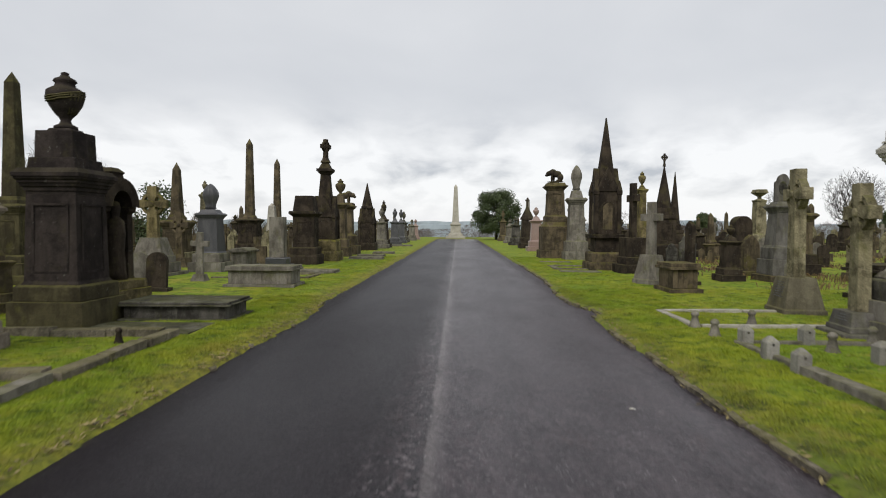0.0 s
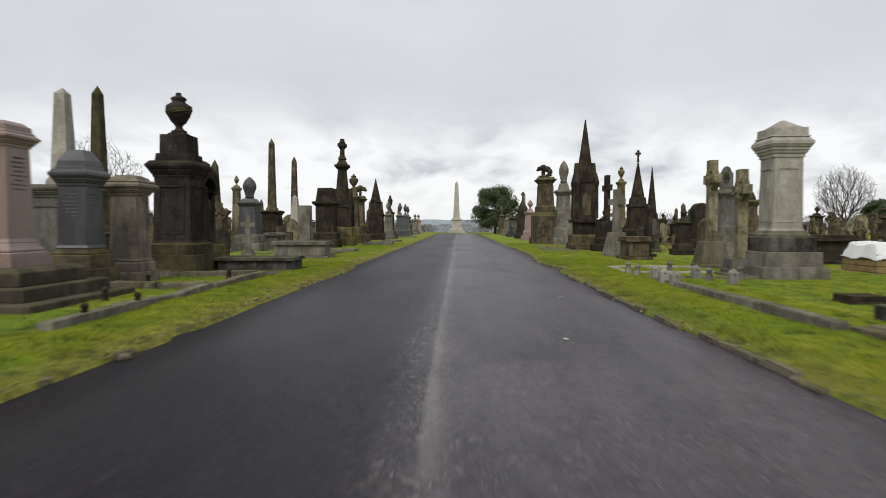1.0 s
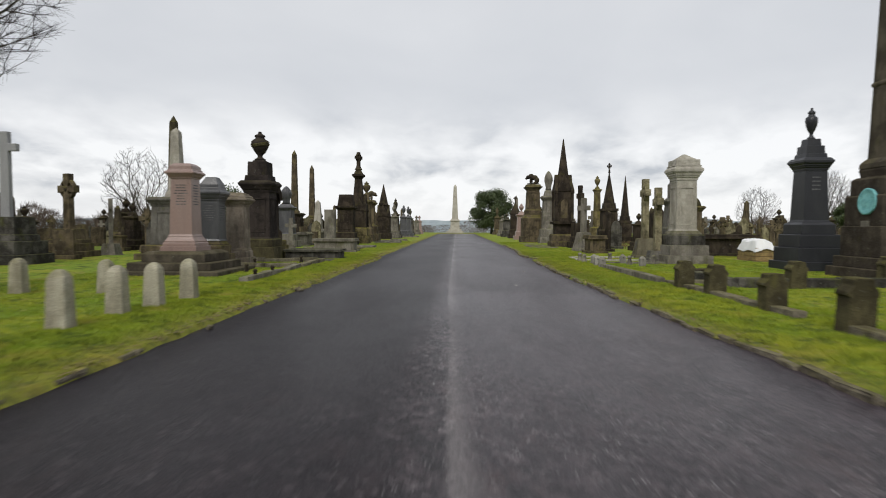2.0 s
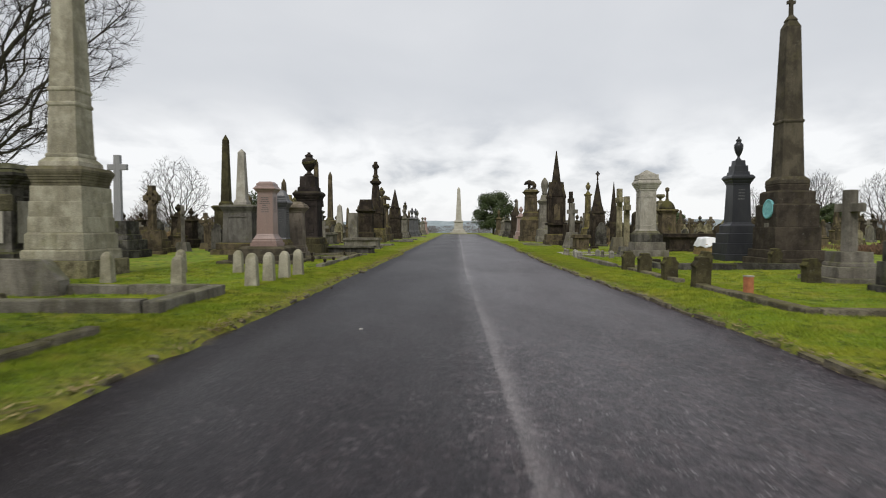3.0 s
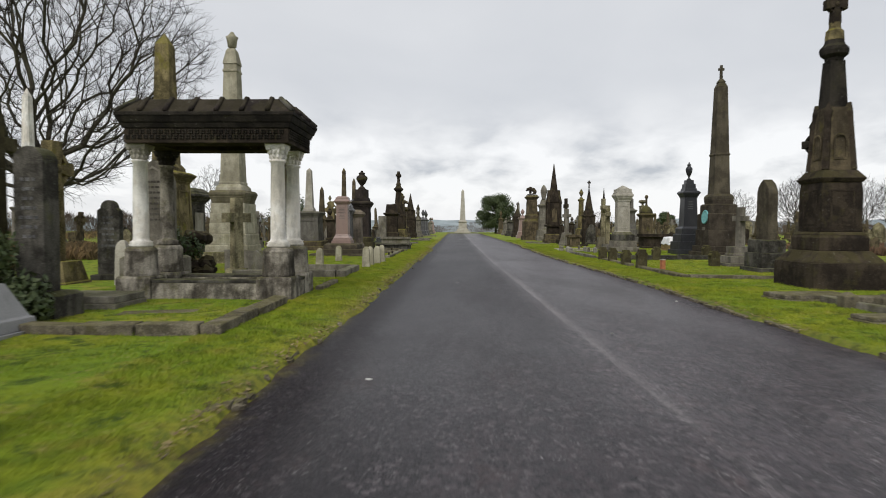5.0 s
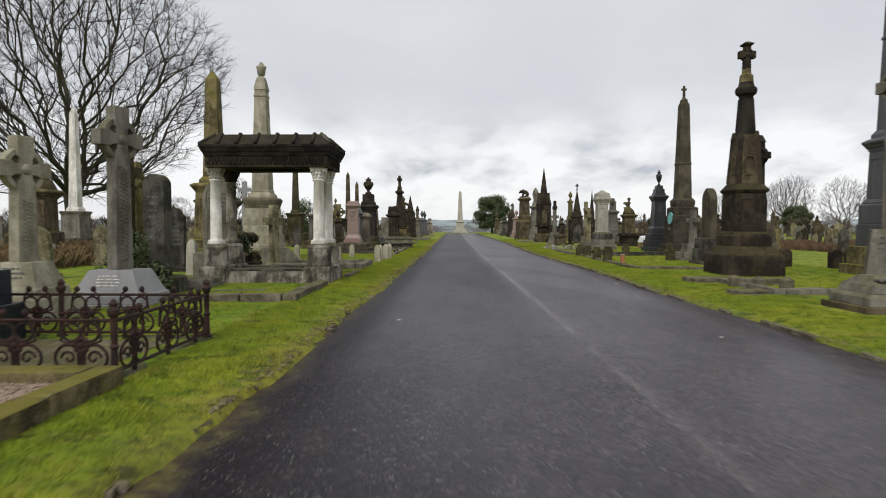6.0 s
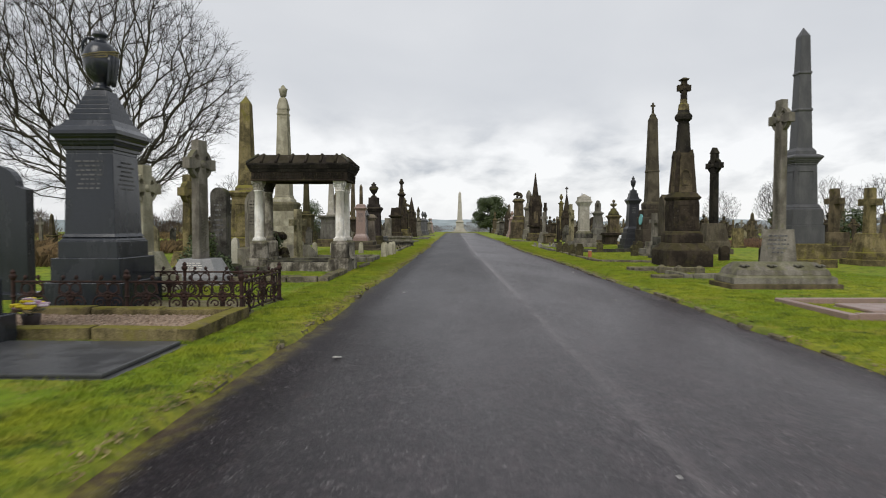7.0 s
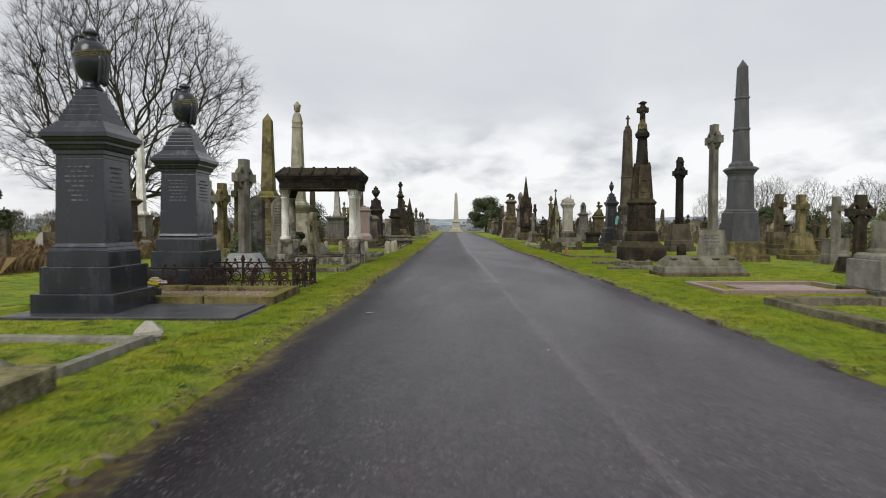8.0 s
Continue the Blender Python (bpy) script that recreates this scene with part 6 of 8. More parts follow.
# ---------------------------------------------------------------- road's east side, from the end of the walk
kerb_set(3.85, 7.4, -24.6, -20.85, "mossy sandstone kerb round a grassed grave", "kerb", 0.2, 0.17, "wn", L=1.3, seed=61)
kerb_set(3.82, 6.6, -19.5, -17.65, "pink granite kerb round a grave with an inner slab", "granite_pink", 0.12, 0.13, "nesw", L=2.6, seed=62, uneven=0.004)
ledger(5.3, -18.55, "pink granite inner grave slab", "granite_pink", 0.85, 0.45, 0.10)


def broken_column(x, y):
    root = thing("broken_column", x, y, "grey broken column on a stepped square base", "monument")
    foot(x, y, 0.62)
    steps(root, "stone_dark", T(("step", 0.2, 0.6, 0.58),))
    z = steps(root, "stone_smooth", T(("base", 0.55, 0.48, 0.46), ("base", 0.12, 0.40, 0.34)), z=0.14)
    bm = bmesh.new()
    rings, n = [], 20
    r = random.Random(3)
    for k, zz in enumerate((0, 0.05, 0.09, 0.55)):
        rad = (0.34, 0.34, 0.29, 0.275)[k]
        rings.append([bm.verts.new((rad * math.cos(2 * math.pi * i / n), rad * math.sin(2 * math.pi * i / n), z + zz + (0.05 * math.sin(i * 0.7) + r.uniform(-0.02, 0.02) if k == 3 else 0))) for i in range(n)])
    for a, b in zip(rings, rings[1:]):
        for i in range(n):
            bm.faces.new((a[i], a[(i + 1) % n], b[(i + 1) % n], b[i]))
    bm.faces.new(rings[-1])
    bm.faces.new(rings[0][::-1])
    part("column_stump", bm, "stone_grey", root, bevel=0)


broken_column(7.05, -19.2)
celtic_cross(9.6, -14.6, "dark weathered cross on a sloping base", "sand_black", 2.14, (0.55, 0.5, 0.36), 0.13, ringed=True)
celtic_cross(11.5, -10.6, "small grey cross on a block base", "stone_grey", 2.28, (0.7, 0.34, 0.3), 0.11, ringed=False, head_rz=-72, th=0.8, tiers=T(("step", 0.25, 0.46, 0.46),))
celtic_cross(11.6, -8.4, "mossy cross on a sloping base", "sand_green", 2.46, (0.8, 0.45, 0.28), 0.125, ringed=False, head_rz=-84, th=0.95, tiers=T(("step", 0.3, 0.56, 0.54),))
celtic_cross(12.75, -4.8, "mossy brown stone cross on a stepped base", "sand_brown", 2.66, (0.7, 0.46, 0.38), 0.13, ringed=False, head_rz=-84, th=0.95, tiers=T(("step", 0.4, 0.58, 0.56),))


def coped_tomb(x, y):
    root = thing("coped_tomb", x, y, "grey coped grave stone with carved ornaments on a brown plinth", "tomb")
    foot(x, y, 1.35, 0.6)
    bm = bmesh.new()
    box(bm, -1.08, 1.08, -0.52, 0.52, -0.05, 0.14)
    part("plinth", bm, "sand_brown", root)
    bm = bmesh.new()
    for z0, ax, ay, z1, bx, by in ((0.14, 1.0, 0.46, 0.26, 1.0, 0.46), (0.26, 1.0, 0.46, 0.31, 0.92, 0.39), (0.31, 0.92, 0.39, 0.41, 0.88, 0.37), (0.41, 0.88, 0.37, 0.55, 0.76, 0.18)):
        a = [bm.verts.new((sx * ax, sy * ay, z0)) for sx, sy in ((-1, -1), (1, -1), (1, 1), (-1, 1))]
        b = [bm.verts.new((sx * bx, sy * by, z1)) for sx, sy in ((-1, -1), (1, -1), (1, 1), (-1, 1))]
        for i in range(4):
            bm.faces.new((a[i], a[(i + 1) % 4], b[(i + 1) % 4], b[i]))
        bm.faces.new(a[::-1])
        bm.faces.new(b)
    part("coped_slab", bm, "stone_grey", root, bevel=0.01)
    for u in (-0.74, -0.2, 0.32, 0.74):
        bm = bmesh.new()
        for i in range(9):
            a = i * 0.7
            blob(bm, (u + 0.09 * math.cos(a) * (1 - i / 14), -0.28 + 0.05 * math.sin(a), 0.485 + 0.015 * (i % 2)), 0.035, (1, 1, 0.6), 6)
        part("carved_ornament", bm, "stone_mid", root, bevel=0, smooth=True)


coped_tomb(5.12, -15.15)
celtic_cross(6.62, -12.5, "tall slim grey celtic cross on a sloping lettered base", "stone_grey", 4.34, (1.25, 0.45, 0.32), 0.13, rz=-30, bars=5, mat_base="stone_grey", head_rz=-52)
obelisk(9.12, -8.94, "tall blue-grey granite obelisk on a mossy stepped base", ("sand_green", "granite_blue", "granite_blue"), T(("step", 0.36, 0.74, 0.72), ("step", 0.45, 0.62, 0.6), ("base", 0.55, 0.49, 0.48, "granite_blue"), ("base", 0.5, 0.46, 0.42, "granite_blue"), ("base_moulding", 0.12, 0.41, 0.37, "granite_blue")), (1.15, 0.345, 0.32), (0.34, 0.12), (3.35, 0.225, 0.14), 0.28, bands=(0.33, 0.66))
tower = gothic_tower(5.66, -8.75, "tall black stone monument with carved buttresses and a ringed cross", "sand_black", T(("plinth", 0.60, 0.69, 0.68), ("plinth_weathering", 0.22, 0.675, 0.49), ("base", 0.30, 0.47, 0.44), ("base_moulding", 0.06, 0.45, 0.40), ("die", 0.94, 0.385, 0.365), ("die_moulding", 0.08, 0.38, 0.43), ("weathering", 0.16, 0.42, 0.31)), 0, gables=False)
moulded(tower, "carved_shaft", "sand_brown", [(2.3, 0.285), (3.5, 0.215)])
side_panels(tower, "sand_brown", 0.13, 2.5, 2.9, 0.275, arch=True)
for k in range(4):
    bm = bmesh.new()
    slab(bm, [(-0.06, 0.0), (0.06, 0.0), (0.05, 1.0), (0.07, 1.12), (0.0, 1.3), (-0.07, 1.12), (-0.05, 1.0)], -0.07, 0.07)
    b = part("buttress", bm, "sand_black", tower)
    b.matrix_basis = pose(0, 0, 2.3, 0, 0, 45 + 90 * k) @ pose(0, -0.355, 0, -5)
moulded(tower, "upper_shaft", "soot", [(3.5, 0.18), (4.4, 0.135)])
moulded(tower, "collar", "soot", [(4.4, 0.145), (4.46, 0.155), (4.52, 0.22), (4.6, 0.235), (4.66, 0.225), (4.72, 0.17), (4.8, 0.15)], 8)
moulded(tower, "cap", "sand_green", [(4.8, 0.155), (4.98, 0.14), (5.02, 0.1), (5.14, 0.09)], 8)
cross_head(tower, "sand_black", 0.075, 0.2, 5.12, 5.7, 5.48, 0.09, 0.07, 0.16)
moulded(tower, "cross_cap", "sand_black", [(5.7, 0.1), (5.74, 0.13), (5.8, 0.04)])

celtic_cross(10.0, -0.85, "tall dark slim celtic cross with a gabled top", "soot", 4.42, (1.1, 0.56, 0.38), 0.145, gable=True, head_rz=-70, th=0.8, tiers=T(("step", 0.35, 0.62, 0.6),), mat_base="sand_umber")
headstone(6.5, -4.75, "large brown gothic headstone on a stepped base", "sand_umber", 2.44, 0.30, 0.12, "gothic", rz=-90, tiers=T(("step", 0.22, 0.56, 0.54), ("base", 0.38, 0.46, 0.45), ("base", 0.34, 0.40, 0.37)), mat_base="stone_dark")
celtic_cross(6.9, -2.45, "small grey stone cross on two steps", "stone_grey", 1.8, (0.28, 0.34, 0.3), 0.095, ringed=False, head_rz=-80, th=1.0, tiers=T(("step", 0.2, 0.62, 0.61), ("step", 0.2, 0.48, 0.47)))
headstone(14.5, 6.5, "mossy flat-topped sandstone headstone", "sand_green", 1.15, 0.3, 0.09, "flat")


def round_portrait_obelisk():
    root = obelisk(8.4, 2.55, "very tall brown sandstone obelisk with a bronze roundel", ("sand_dusk", "sand_dusk", "sand_umber"), T(("step", 0.32, 0.80, 0.78), ("step", 0.22, 0.70, 0.68), ("base", 0.62, 0.61, 0.59), ("base", 0.62, 0.57, 0.52), ("base", 0.36, 0.50, 0.43)), (0.02, 0.38, 0.38), (0.16, 0.02), (4.05, 0.30, 0.185), 0.32, bands=(0.36,), finial="cross")
    bm = bmesh.new()
    turned(bm, [(-0.02, 0.26), (0.03, 0.27), (0.045, 0.24), (0.03, 0.22), (0.05, 0.1), (0.055, 0.03)], 28)
    d = part("roundel", bm, "copper", root, "green bronze roundel", bevel=0, smooth=True)
    d.matrix_basis = pose(-0.55, -0.13, 1.58, 0, -86, 0)
    bm = bmesh.new()
    box(bm, -0.006, 0.01, -0.12, 0.12, 0.9, 1.2)
    p = part("plaque", bm, "stone_grey", root, "small pale stone plaque")
    p.matrix_basis = pose(-0.598, -0.13, 0)


round_portrait_obelisk()
urn_pedestal(8.2, 5.0, "dark granite monument with an urn on stepped courses", "granite_black", T(("step", 0.3, 0.78, 0.77), ("step", 0.32, 0.68, 0.67), ("step", 0.3, 0.59, 0.57), ("base", 0.28, 0.5, 0.42)), (1.14, 0.37, 0.32), (0.32, 0.13), [(0.1, 0.32, 0.3), (0.18, 0.27, 0.26), (0.16, 0.2, 0.18)], (0.72, 0.17), bars=6).scale = (0.8, 0.8, 1.045)
urn_pedestal(6.1, 7.45, "weathered white stone pillar with a moulded cap", "stone_white", T(("step", 0.34, 0.68, 0.67, "stone_grey"), ("step", 0.28, 0.58, 0.57, "stone_grey"), ("base", 0.3, 0.50, 0.46, "stone_dark"), ("base_moulding", 0.1, 0.42, 0.36)), (1.36, 0.31, 0.295), (0.44, 0.145), [(0.03, 0.40, 0.375), (0.15, 0.36, 0.355), (0.03, 0.275, 0.26), (0.14, 0.25, 0.03)], None, panels=True, mat_base="stone_grey", group="pillars").scale = (0.92, 0.92, 1)

ledger(5.0, 3.4, "dark low stone slab on the grass", "sand_black", 0.24, 0.2, 0.16)
# kerbs and small posts beside the drive
kerb_set(3.42, 6.9, -7.1, -3.7, "mossy kerb round a wide grassed plot", "kerb", 0.18, 0.13, "ws", L=1.3, seed=71, uneven=0.03)
kerb_set(3.46, 7.0, -2.9, 1.2, "low mossy kerb between stone posts", "kerb", 0.16, 0.12, "wn", L=1.4, seed=72, uneven=0.03)
kerb_set(4.2, 8.0, 0.4, 2.0, "dark low kerb in front of an obelisk", "stone_dark", 0.2, 0.22, "sw", L=1.5, seed=73, uneven=0.02)
kerb_set(3.3, 4.6, 1.2, 5.4, "pale kerb stones beside the drive", "stone_grey", 0.17, 0.15, "w", L=1.4, seed=74, uneven=0.02)
for x, y, h in ((3.5, 0.4, 0.5), (3.58, -0.6, 0.5), (3.55, -2.3, 0.5), (3.54, -3.82, 0.58), (7.4, 1.2, 0.55), (5.35, 0.45, 0.5), (6.0, -2.8, 0.5)):
    post(x, y, "mossy brown stone post with a shouldered head", "sand_moss", h, 0.15, "slate", lean=rnd.uniform(-3, 3))
brick_post = post(3.6, -5.38, "short orange brick post with a pale top", "orange", 0.37, 0.052, "square", rz=12)
bm = bmesh.new()
box(bm, -0.055, 0.055, -0.055, 0.055, 0.36, 0.385)
part("top", bm, "stone_white", brick_post, "pale chipped top")
for x, y in ((3.40, 8.35), (3.36, 7.55), (4.33, 8.5), (5.15, 7.0), (4.36, 6.55)):
    post(x, y, "small bottle-shaped grey stone post", "stone_grey", 0.29, 0.10, "bottle")
for x, y in ((3.5, 6.95), (3.4, 6.15), (3.36, 5.45), (4.3, 7.0), (4.5, 5.9)):
    post(x, y, "grey cube post with a pyramid top", "stone_smooth", 0.31, 0.075, "cube")
kerb_set(3.4, 6.2, 5.55, 7.05, "pale kerb joining small stone posts", "stone_grey", 0.1, 0.1, "nw", L=0.8, seed=75)
kerb_set(3.36, 6.4, 8.3, 10.1, "whitish kerb round a grassed grave", "stone_white", 0.13, 0.09, "nsw", L=1.3, seed=76)
for x, y, hx, hy, h in ((4.05, -10.9, 0.62, 0.3, 0.15), (4.6, -11.7, 0.5, 0.14, 0.2), (3.9, -13.1, 0.55, 0.2, 0.12)):
    ledger(x, y, "low broken stone slab on the turf", "kerb", hx, hy, h, rz=6)
for x, y in ((3.95, -12.0), (4.3, -12.25), (4.75, -12.4)):
    post(x, y, "small square weathered stone post", "sand_olive", 0.29, 0.095, "cube")
kerb_set(4.0, 6.6, -13.4, -11.3, "low broken kerb stones in front of a cross", "stone_grey", 0.2, 0.16, "ws", L=0.8, seed=77, uneven=0.05)
for x, y in ((8.1, -6.2), (9.3, -6.6), (10.2, -5.9)):
    headstone(x, y, "small dark rounded headstone in the turf", "sand_black", 0.6, 0.16, 0.1, "round", base=(0.05, 0.03))

celtic_cross(5.85, 10.05, "tall mossy celtic cross on a lettered base", "sand_buff", 2.62, (0.75, 0.43, 0.27), 0.125, rz=-95, bars=7, knots=False, th=0.8, mat_base="sand_olive")
celtic_cross(5.53, 7.85, "mossy buff celtic cross on a stone block", "sand_buff", 2.2, (0.28, 0.34, 0.26), 0.115, rz=-96, bars=3, knots=False, th=0.8, mat_base="stone_mid", tiers=T(("step", 0.16, 0.4, 0.38),))


def covered_tomb(x, y):
    root = thing("covered_tomb", x, y, "yellow brick tomb under a white plastic sheet", "tomb")
    foot(x, y, 0.62, 1.1)
    z = -0.05
    for h, a in ((0.12, 0.62), (0.14, 0.52), (0.14, 0.5), (0.14, 0.48)):
        bm = bmesh.new()
        turned(bm, [(z, a), (z + h - 0.012, a)], 4, dr=1.9)
        part("brick_course", bm, "brick_yellow", root, bevel=0.01)
        z += h
    bm = bmesh.new()
    n, m = 16, 22
    q = random.Random(8)
    g = []
    for j in range(m + 1):
        row = []
        for i in range(n + 1):
            u, v = i / n * 2 - 1, j / m * 2 - 1
            e = max(abs(u), abs(v))
            zz = z + 0.20 - 0.30 * max(0, e - 0.72) / 0.28 + 0.05 * (1 - abs(u)) + q.uniform(-0.012, 0.012) + 0.03 * math.sin(5 * v + 3 * u)
            row.append(bm.verts.new((u * 0.54, v * 0.98, zz)))
        g.append(row)
    for j in range(m):
        for i in range(n):
            bm.faces.new((g[j][i], g[j][i + 1], g[j + 1][i + 1], g[j + 1][i]))
    ext = bmesh.ops.extrude_face_region(bm, geom=bm.faces[:])
    for v in ext["geom"]:
        if isinstance(v, bmesh.types.BMVert):
            v.co.z -= 0.02
    part("sheet", bm, "sheet", root, "crumpled white plastic sheet", bevel=0)
    root.scale = (0.60, 0.60, 0.95)


covered_tomb(8.9, 8.9)
chest_tomb(9.3, 12.0, "dark table tomb with a flat lid", "sand_black", 0.95, 0.5, 0.82, lid=0.1)
chest_tomb(5.05, 13.6, "mossy brown chest tomb with a stepped lid", "sand_brown", 0.32, 0.5, 0.74)
headstone(5.98, 15.3, "narrow dark headstone behind a tomb", "sand_black", 1.75, 0.15, 0.06, "gothic", rz=-75)
celtic_cross(5.0, 15.45, "pale grey cross on a sloping white base", "stone_grey", 2.26, (0.9, 0.38, 0.22), 0.115, ringed=False, mat_base="stone_grey", rz=-60)
crested = urn_pedestal(9.07, 16.6, "grey stone monument with a carved tablet crest", "stone_mid", T(("step", 0.3, 0.66, 0.64, "sand_brown"), ("base", 0.45, 0.54, 0.52), ("base", 0.35, 0.46, 0.42)), (0.95, 0.38, 0.30), (0.26, 0.13), [(0.08, 0.3, 0.24)], None)
crested.scale = (0.85, 0.85, 1)
bm = bmesh.new()
slab(bm, [(u, 2.32 + v) for u, v in headstone_outline(0.25, 0.8, "shoulder")], -0.12, 0.12)
crest = part("crest", bm, "stone_mid", crested, "carved tablet with an oval shield", bevel=0.03)
crest.matrix_basis = pose(0, 0, 0, 0, 0, -20)
bm = bmesh.new()
blob(bm, (0, -0.12, 2.72), 0.15, (0.8, 0.35, 1.3), 12)
part("shield", bm, "stone_dark", crest, bevel=0, smooth=True)
celtic_cross(5.7, 19.6, "dark plain cross on a block base", "sand_black", 3.07, (0.9, 0.44, 0.40), 0.14, ringed=False, rz=-86, tiers=T(("step", 0.4, 0.52, 0.5),))
black_gothic = gothic_tower(5.12, 21.1, "black gothic monument with gables and a tall spire", "sand_black", T(("plinth", 0.4, 0.66, 0.64), ("plinth", 0.35, 0.58, 0.54), ("base", 0.5, 0.42, 0.42), ("table", 0.14, 0.56, 0.58), ("die", 1.55, 0.42, 0.40), ("spire_foot", 0.5, 0.36, 0.27)), 0, spire=2.15, n_sp=4, mat2="sand_brown")
for k in range(4):
    bm = bmesh.new()
    slab(bm, [(u, 1.5 + v) for u, v in headstone_outline(0.17, 0.95, "gothic")], -0.432, -0.40)
    part("niche_panel", bm, "sand_brown", black_gothic, "brown stone panel in a pointed niche", bevel=0.004).matrix_basis = pose(0, 0, 0, 0, 0, 90 * k)
urn_pedestal(5.45, 28.1, "pale stone monument with a shrouded urn", "stone_grey", T(("base", 0.5, 0.58, 0.56), ("base", 0.5, 0.5, 0.44)), (1.7, 0.38, 0.32), (0.35, 0.14), [(0.35, 0.28, 0.2)], (1.2, 0.24), drape="shroud")
urn_pedestal(4.65, 29.4, "large brown sandstone pedestal bearing a lion", "sand_brown", T(("base", 0.5, 0.8, 0.78), ("base", 1.1, 0.7, 0.68), ("base_moulding", 0.3, 0.7, 0.52), ("base", 0.3, 0.52, 0.48)), (1.25, 0.44, 0.38), (0.3, 0.18), [(0.1, 0.46, 0.42)], None, panels=True, group="pillars")
beast(4.65, 29.4, 3.84, "sand_black", "weathered carved stone lion on a pedestal", 0.95, 160, False)
urn_pedestal(8.24, 27.0, "slim mossy column with a leafy finial", "sand_green", T(("base", 0.6, 0.5, 0.46), ("base", 0.5, 0.36, 0.3)), (2.1, 0.2, 0.16), (0.22, 0.08), [(0.1, 0.14, 0.1)], (0.7, 0.17))
gothic_tower(8.12, 23.7, "dark spire monument with a cross finial", "sand_black", T(("plinth", 0.5, 0.66, 0.64), ("base", 0.5, 0.56, 0.5), ("die", 1.0, 0.46, 0.44), ("collar", 0.14, 0.5, 0.5), ("spire_foot", 0.3, 0.38, 0.34)), 0.5, gables=False, spire=1.7).scale = (0.86, 0.86, 1)
gothic_tower(10.6, 29.4, "dark slender stone spire", "sand_black", T(("plinth", 0.5, 0.66, 0.64), ("base", 0.9, 0.52, 0.48), ("collar", 0.14, 0.54, 0.52), ("spire_foot", 0.3, 0.40, 0.36)), 0, spire=2.6).scale = (0.7, 0.7, 1)


def domed_monument(x, y):
    root = thing("domed_monument", x, y, "brown stone monument with a mossy dome and finial", "monument")
    foot(x, y, 0.6)
    z = steps(root, "sand_black", T(("plinth", 0.45, 0.66, 0.64), ("base", 0.3, 0.56, 0.52)))
    d = moulded(root, "die", "sand_brown", [(z, 0.44), (z + 0.95, 0.42)])
    side_panels(root, "sand_brown", 0.28, z + 0.1, z + 0.6, 0.434, d, arch=True)
    moulded(root, "cornice", "sand_brown", cornice(z + 0.95, 0.28, 0.42, 0.16))
    z += 1.23
    moulded(root, "dome", "sand_moss", [(z, 0.50), (z + 0.1, 0.48), (z + 0.25, 0.40), (z + 0.38, 0.26), (z + 0.45, 0.12), (z + 0.5, 0.1)], 20, bevel=0, smooth=True)
    moulded(root, "finial", "sand_brown", [(z + 0.5, 0.12), (z + 0.55, 0.08), (z + 0.9, 0.07), (z + 0.95, 0.13), (z + 1.08, 0.12), (z + 1.12, 0.04)], 10, bevel=0)
    return root


domed_monument(10.9, 19.2).scale = (0.86, 0.86, 1.08)
urn_pedestal(12.2, 24.2, "mossy column bearing a small bowl urn", "sand_buff", T(("base", 0.5, 0.62, 0.6), ("base", 0.9, 0.5, 0.44)), (1.3, 0.22, 0.19), (0.1, 0.03), [(0.05, 0.17, 0.07), (0.10, 0.06, 0.06), (0.14, 0.08, 0.24), (0.14, 0.25, 0.2)], None)
headstone(9.6, 20.2, "dark stone pedestal with a rounded crest", "sand_black", 2.0, 0.28, 0.26, "round", tiers=T(("step", 0.3, 0.6, 0.58), ("step", 0.3, 0.45, 0.42)))
for x, y, h, mt, kind in ((4.9, 38.5, 3.0, "granite_pink", "urn"), (4.9, 43.5, 4.0, "sand_black", "spire"), (5.4, 47.5, 4.1, "stone_grey", "obelisk"), (4.8, 51.0, 2.4, "stone_dark", "urn"), (4.9, 58.0, 2.2, "stone_grey", "urn"), (4.9, 67.0, 3.6, "sand_brown", "urn"), (6.6, 33.5, 3.0, "stone_grey", "urn"), (7.4, 40.0, 3.2, "sand_black", "urn")):
    if kind == "urn":
        urn_pedestal(x, y, "stone pedestal monument with an urn beside the drive", mt, T(("base", 0.4, 0.6, 0.58), ("base", 0.35, 0.46, 0.42)), (h * 0.38, 0.36, 0.31), (0.22, 0.12), [(0.2, 0.24, 0.16)], (max(0.4, h - 1.2 - h * 0.38), 0.2))
    elif kind == "spire":
        gothic_tower(x, y, "dark square monument with a small spire", mt, T(("plinth", 0.5, 0.62, 0.6), ("base", 0.4, 0.5, 0.46), ("die", 1.3, 0.4, 0.38), ("collar", 0.15, 0.46, 0.46)), 0.55, gables=False, spire=0.9)
    else:
        obelisk(x, y, "slim grey stone obelisk", (mt, mt, mt), T(("step", 0.4, 0.6, 0.58),), (0.7, 0.4, 0.36), (0.2, 0.08), (2.3, 0.2, 0.13), 0.3)
kerb_set(3.3, 6.5, 20.8, 22.8, "low grey kerb round a grave", "stone_grey", 0.16, 0.1, "nsw", L=1.4, seed=81)
ledger(4.0, 19.9, "flat grey grave slab in the turf", "stone_grey", 0.7, 0.35, 0.07)
ledger(4.1, 25.6, "flat grey grave slab in the turf", "stone_grey", 0.7, 0.35, 0.07)

# ---------------------------------------------------------------- trees


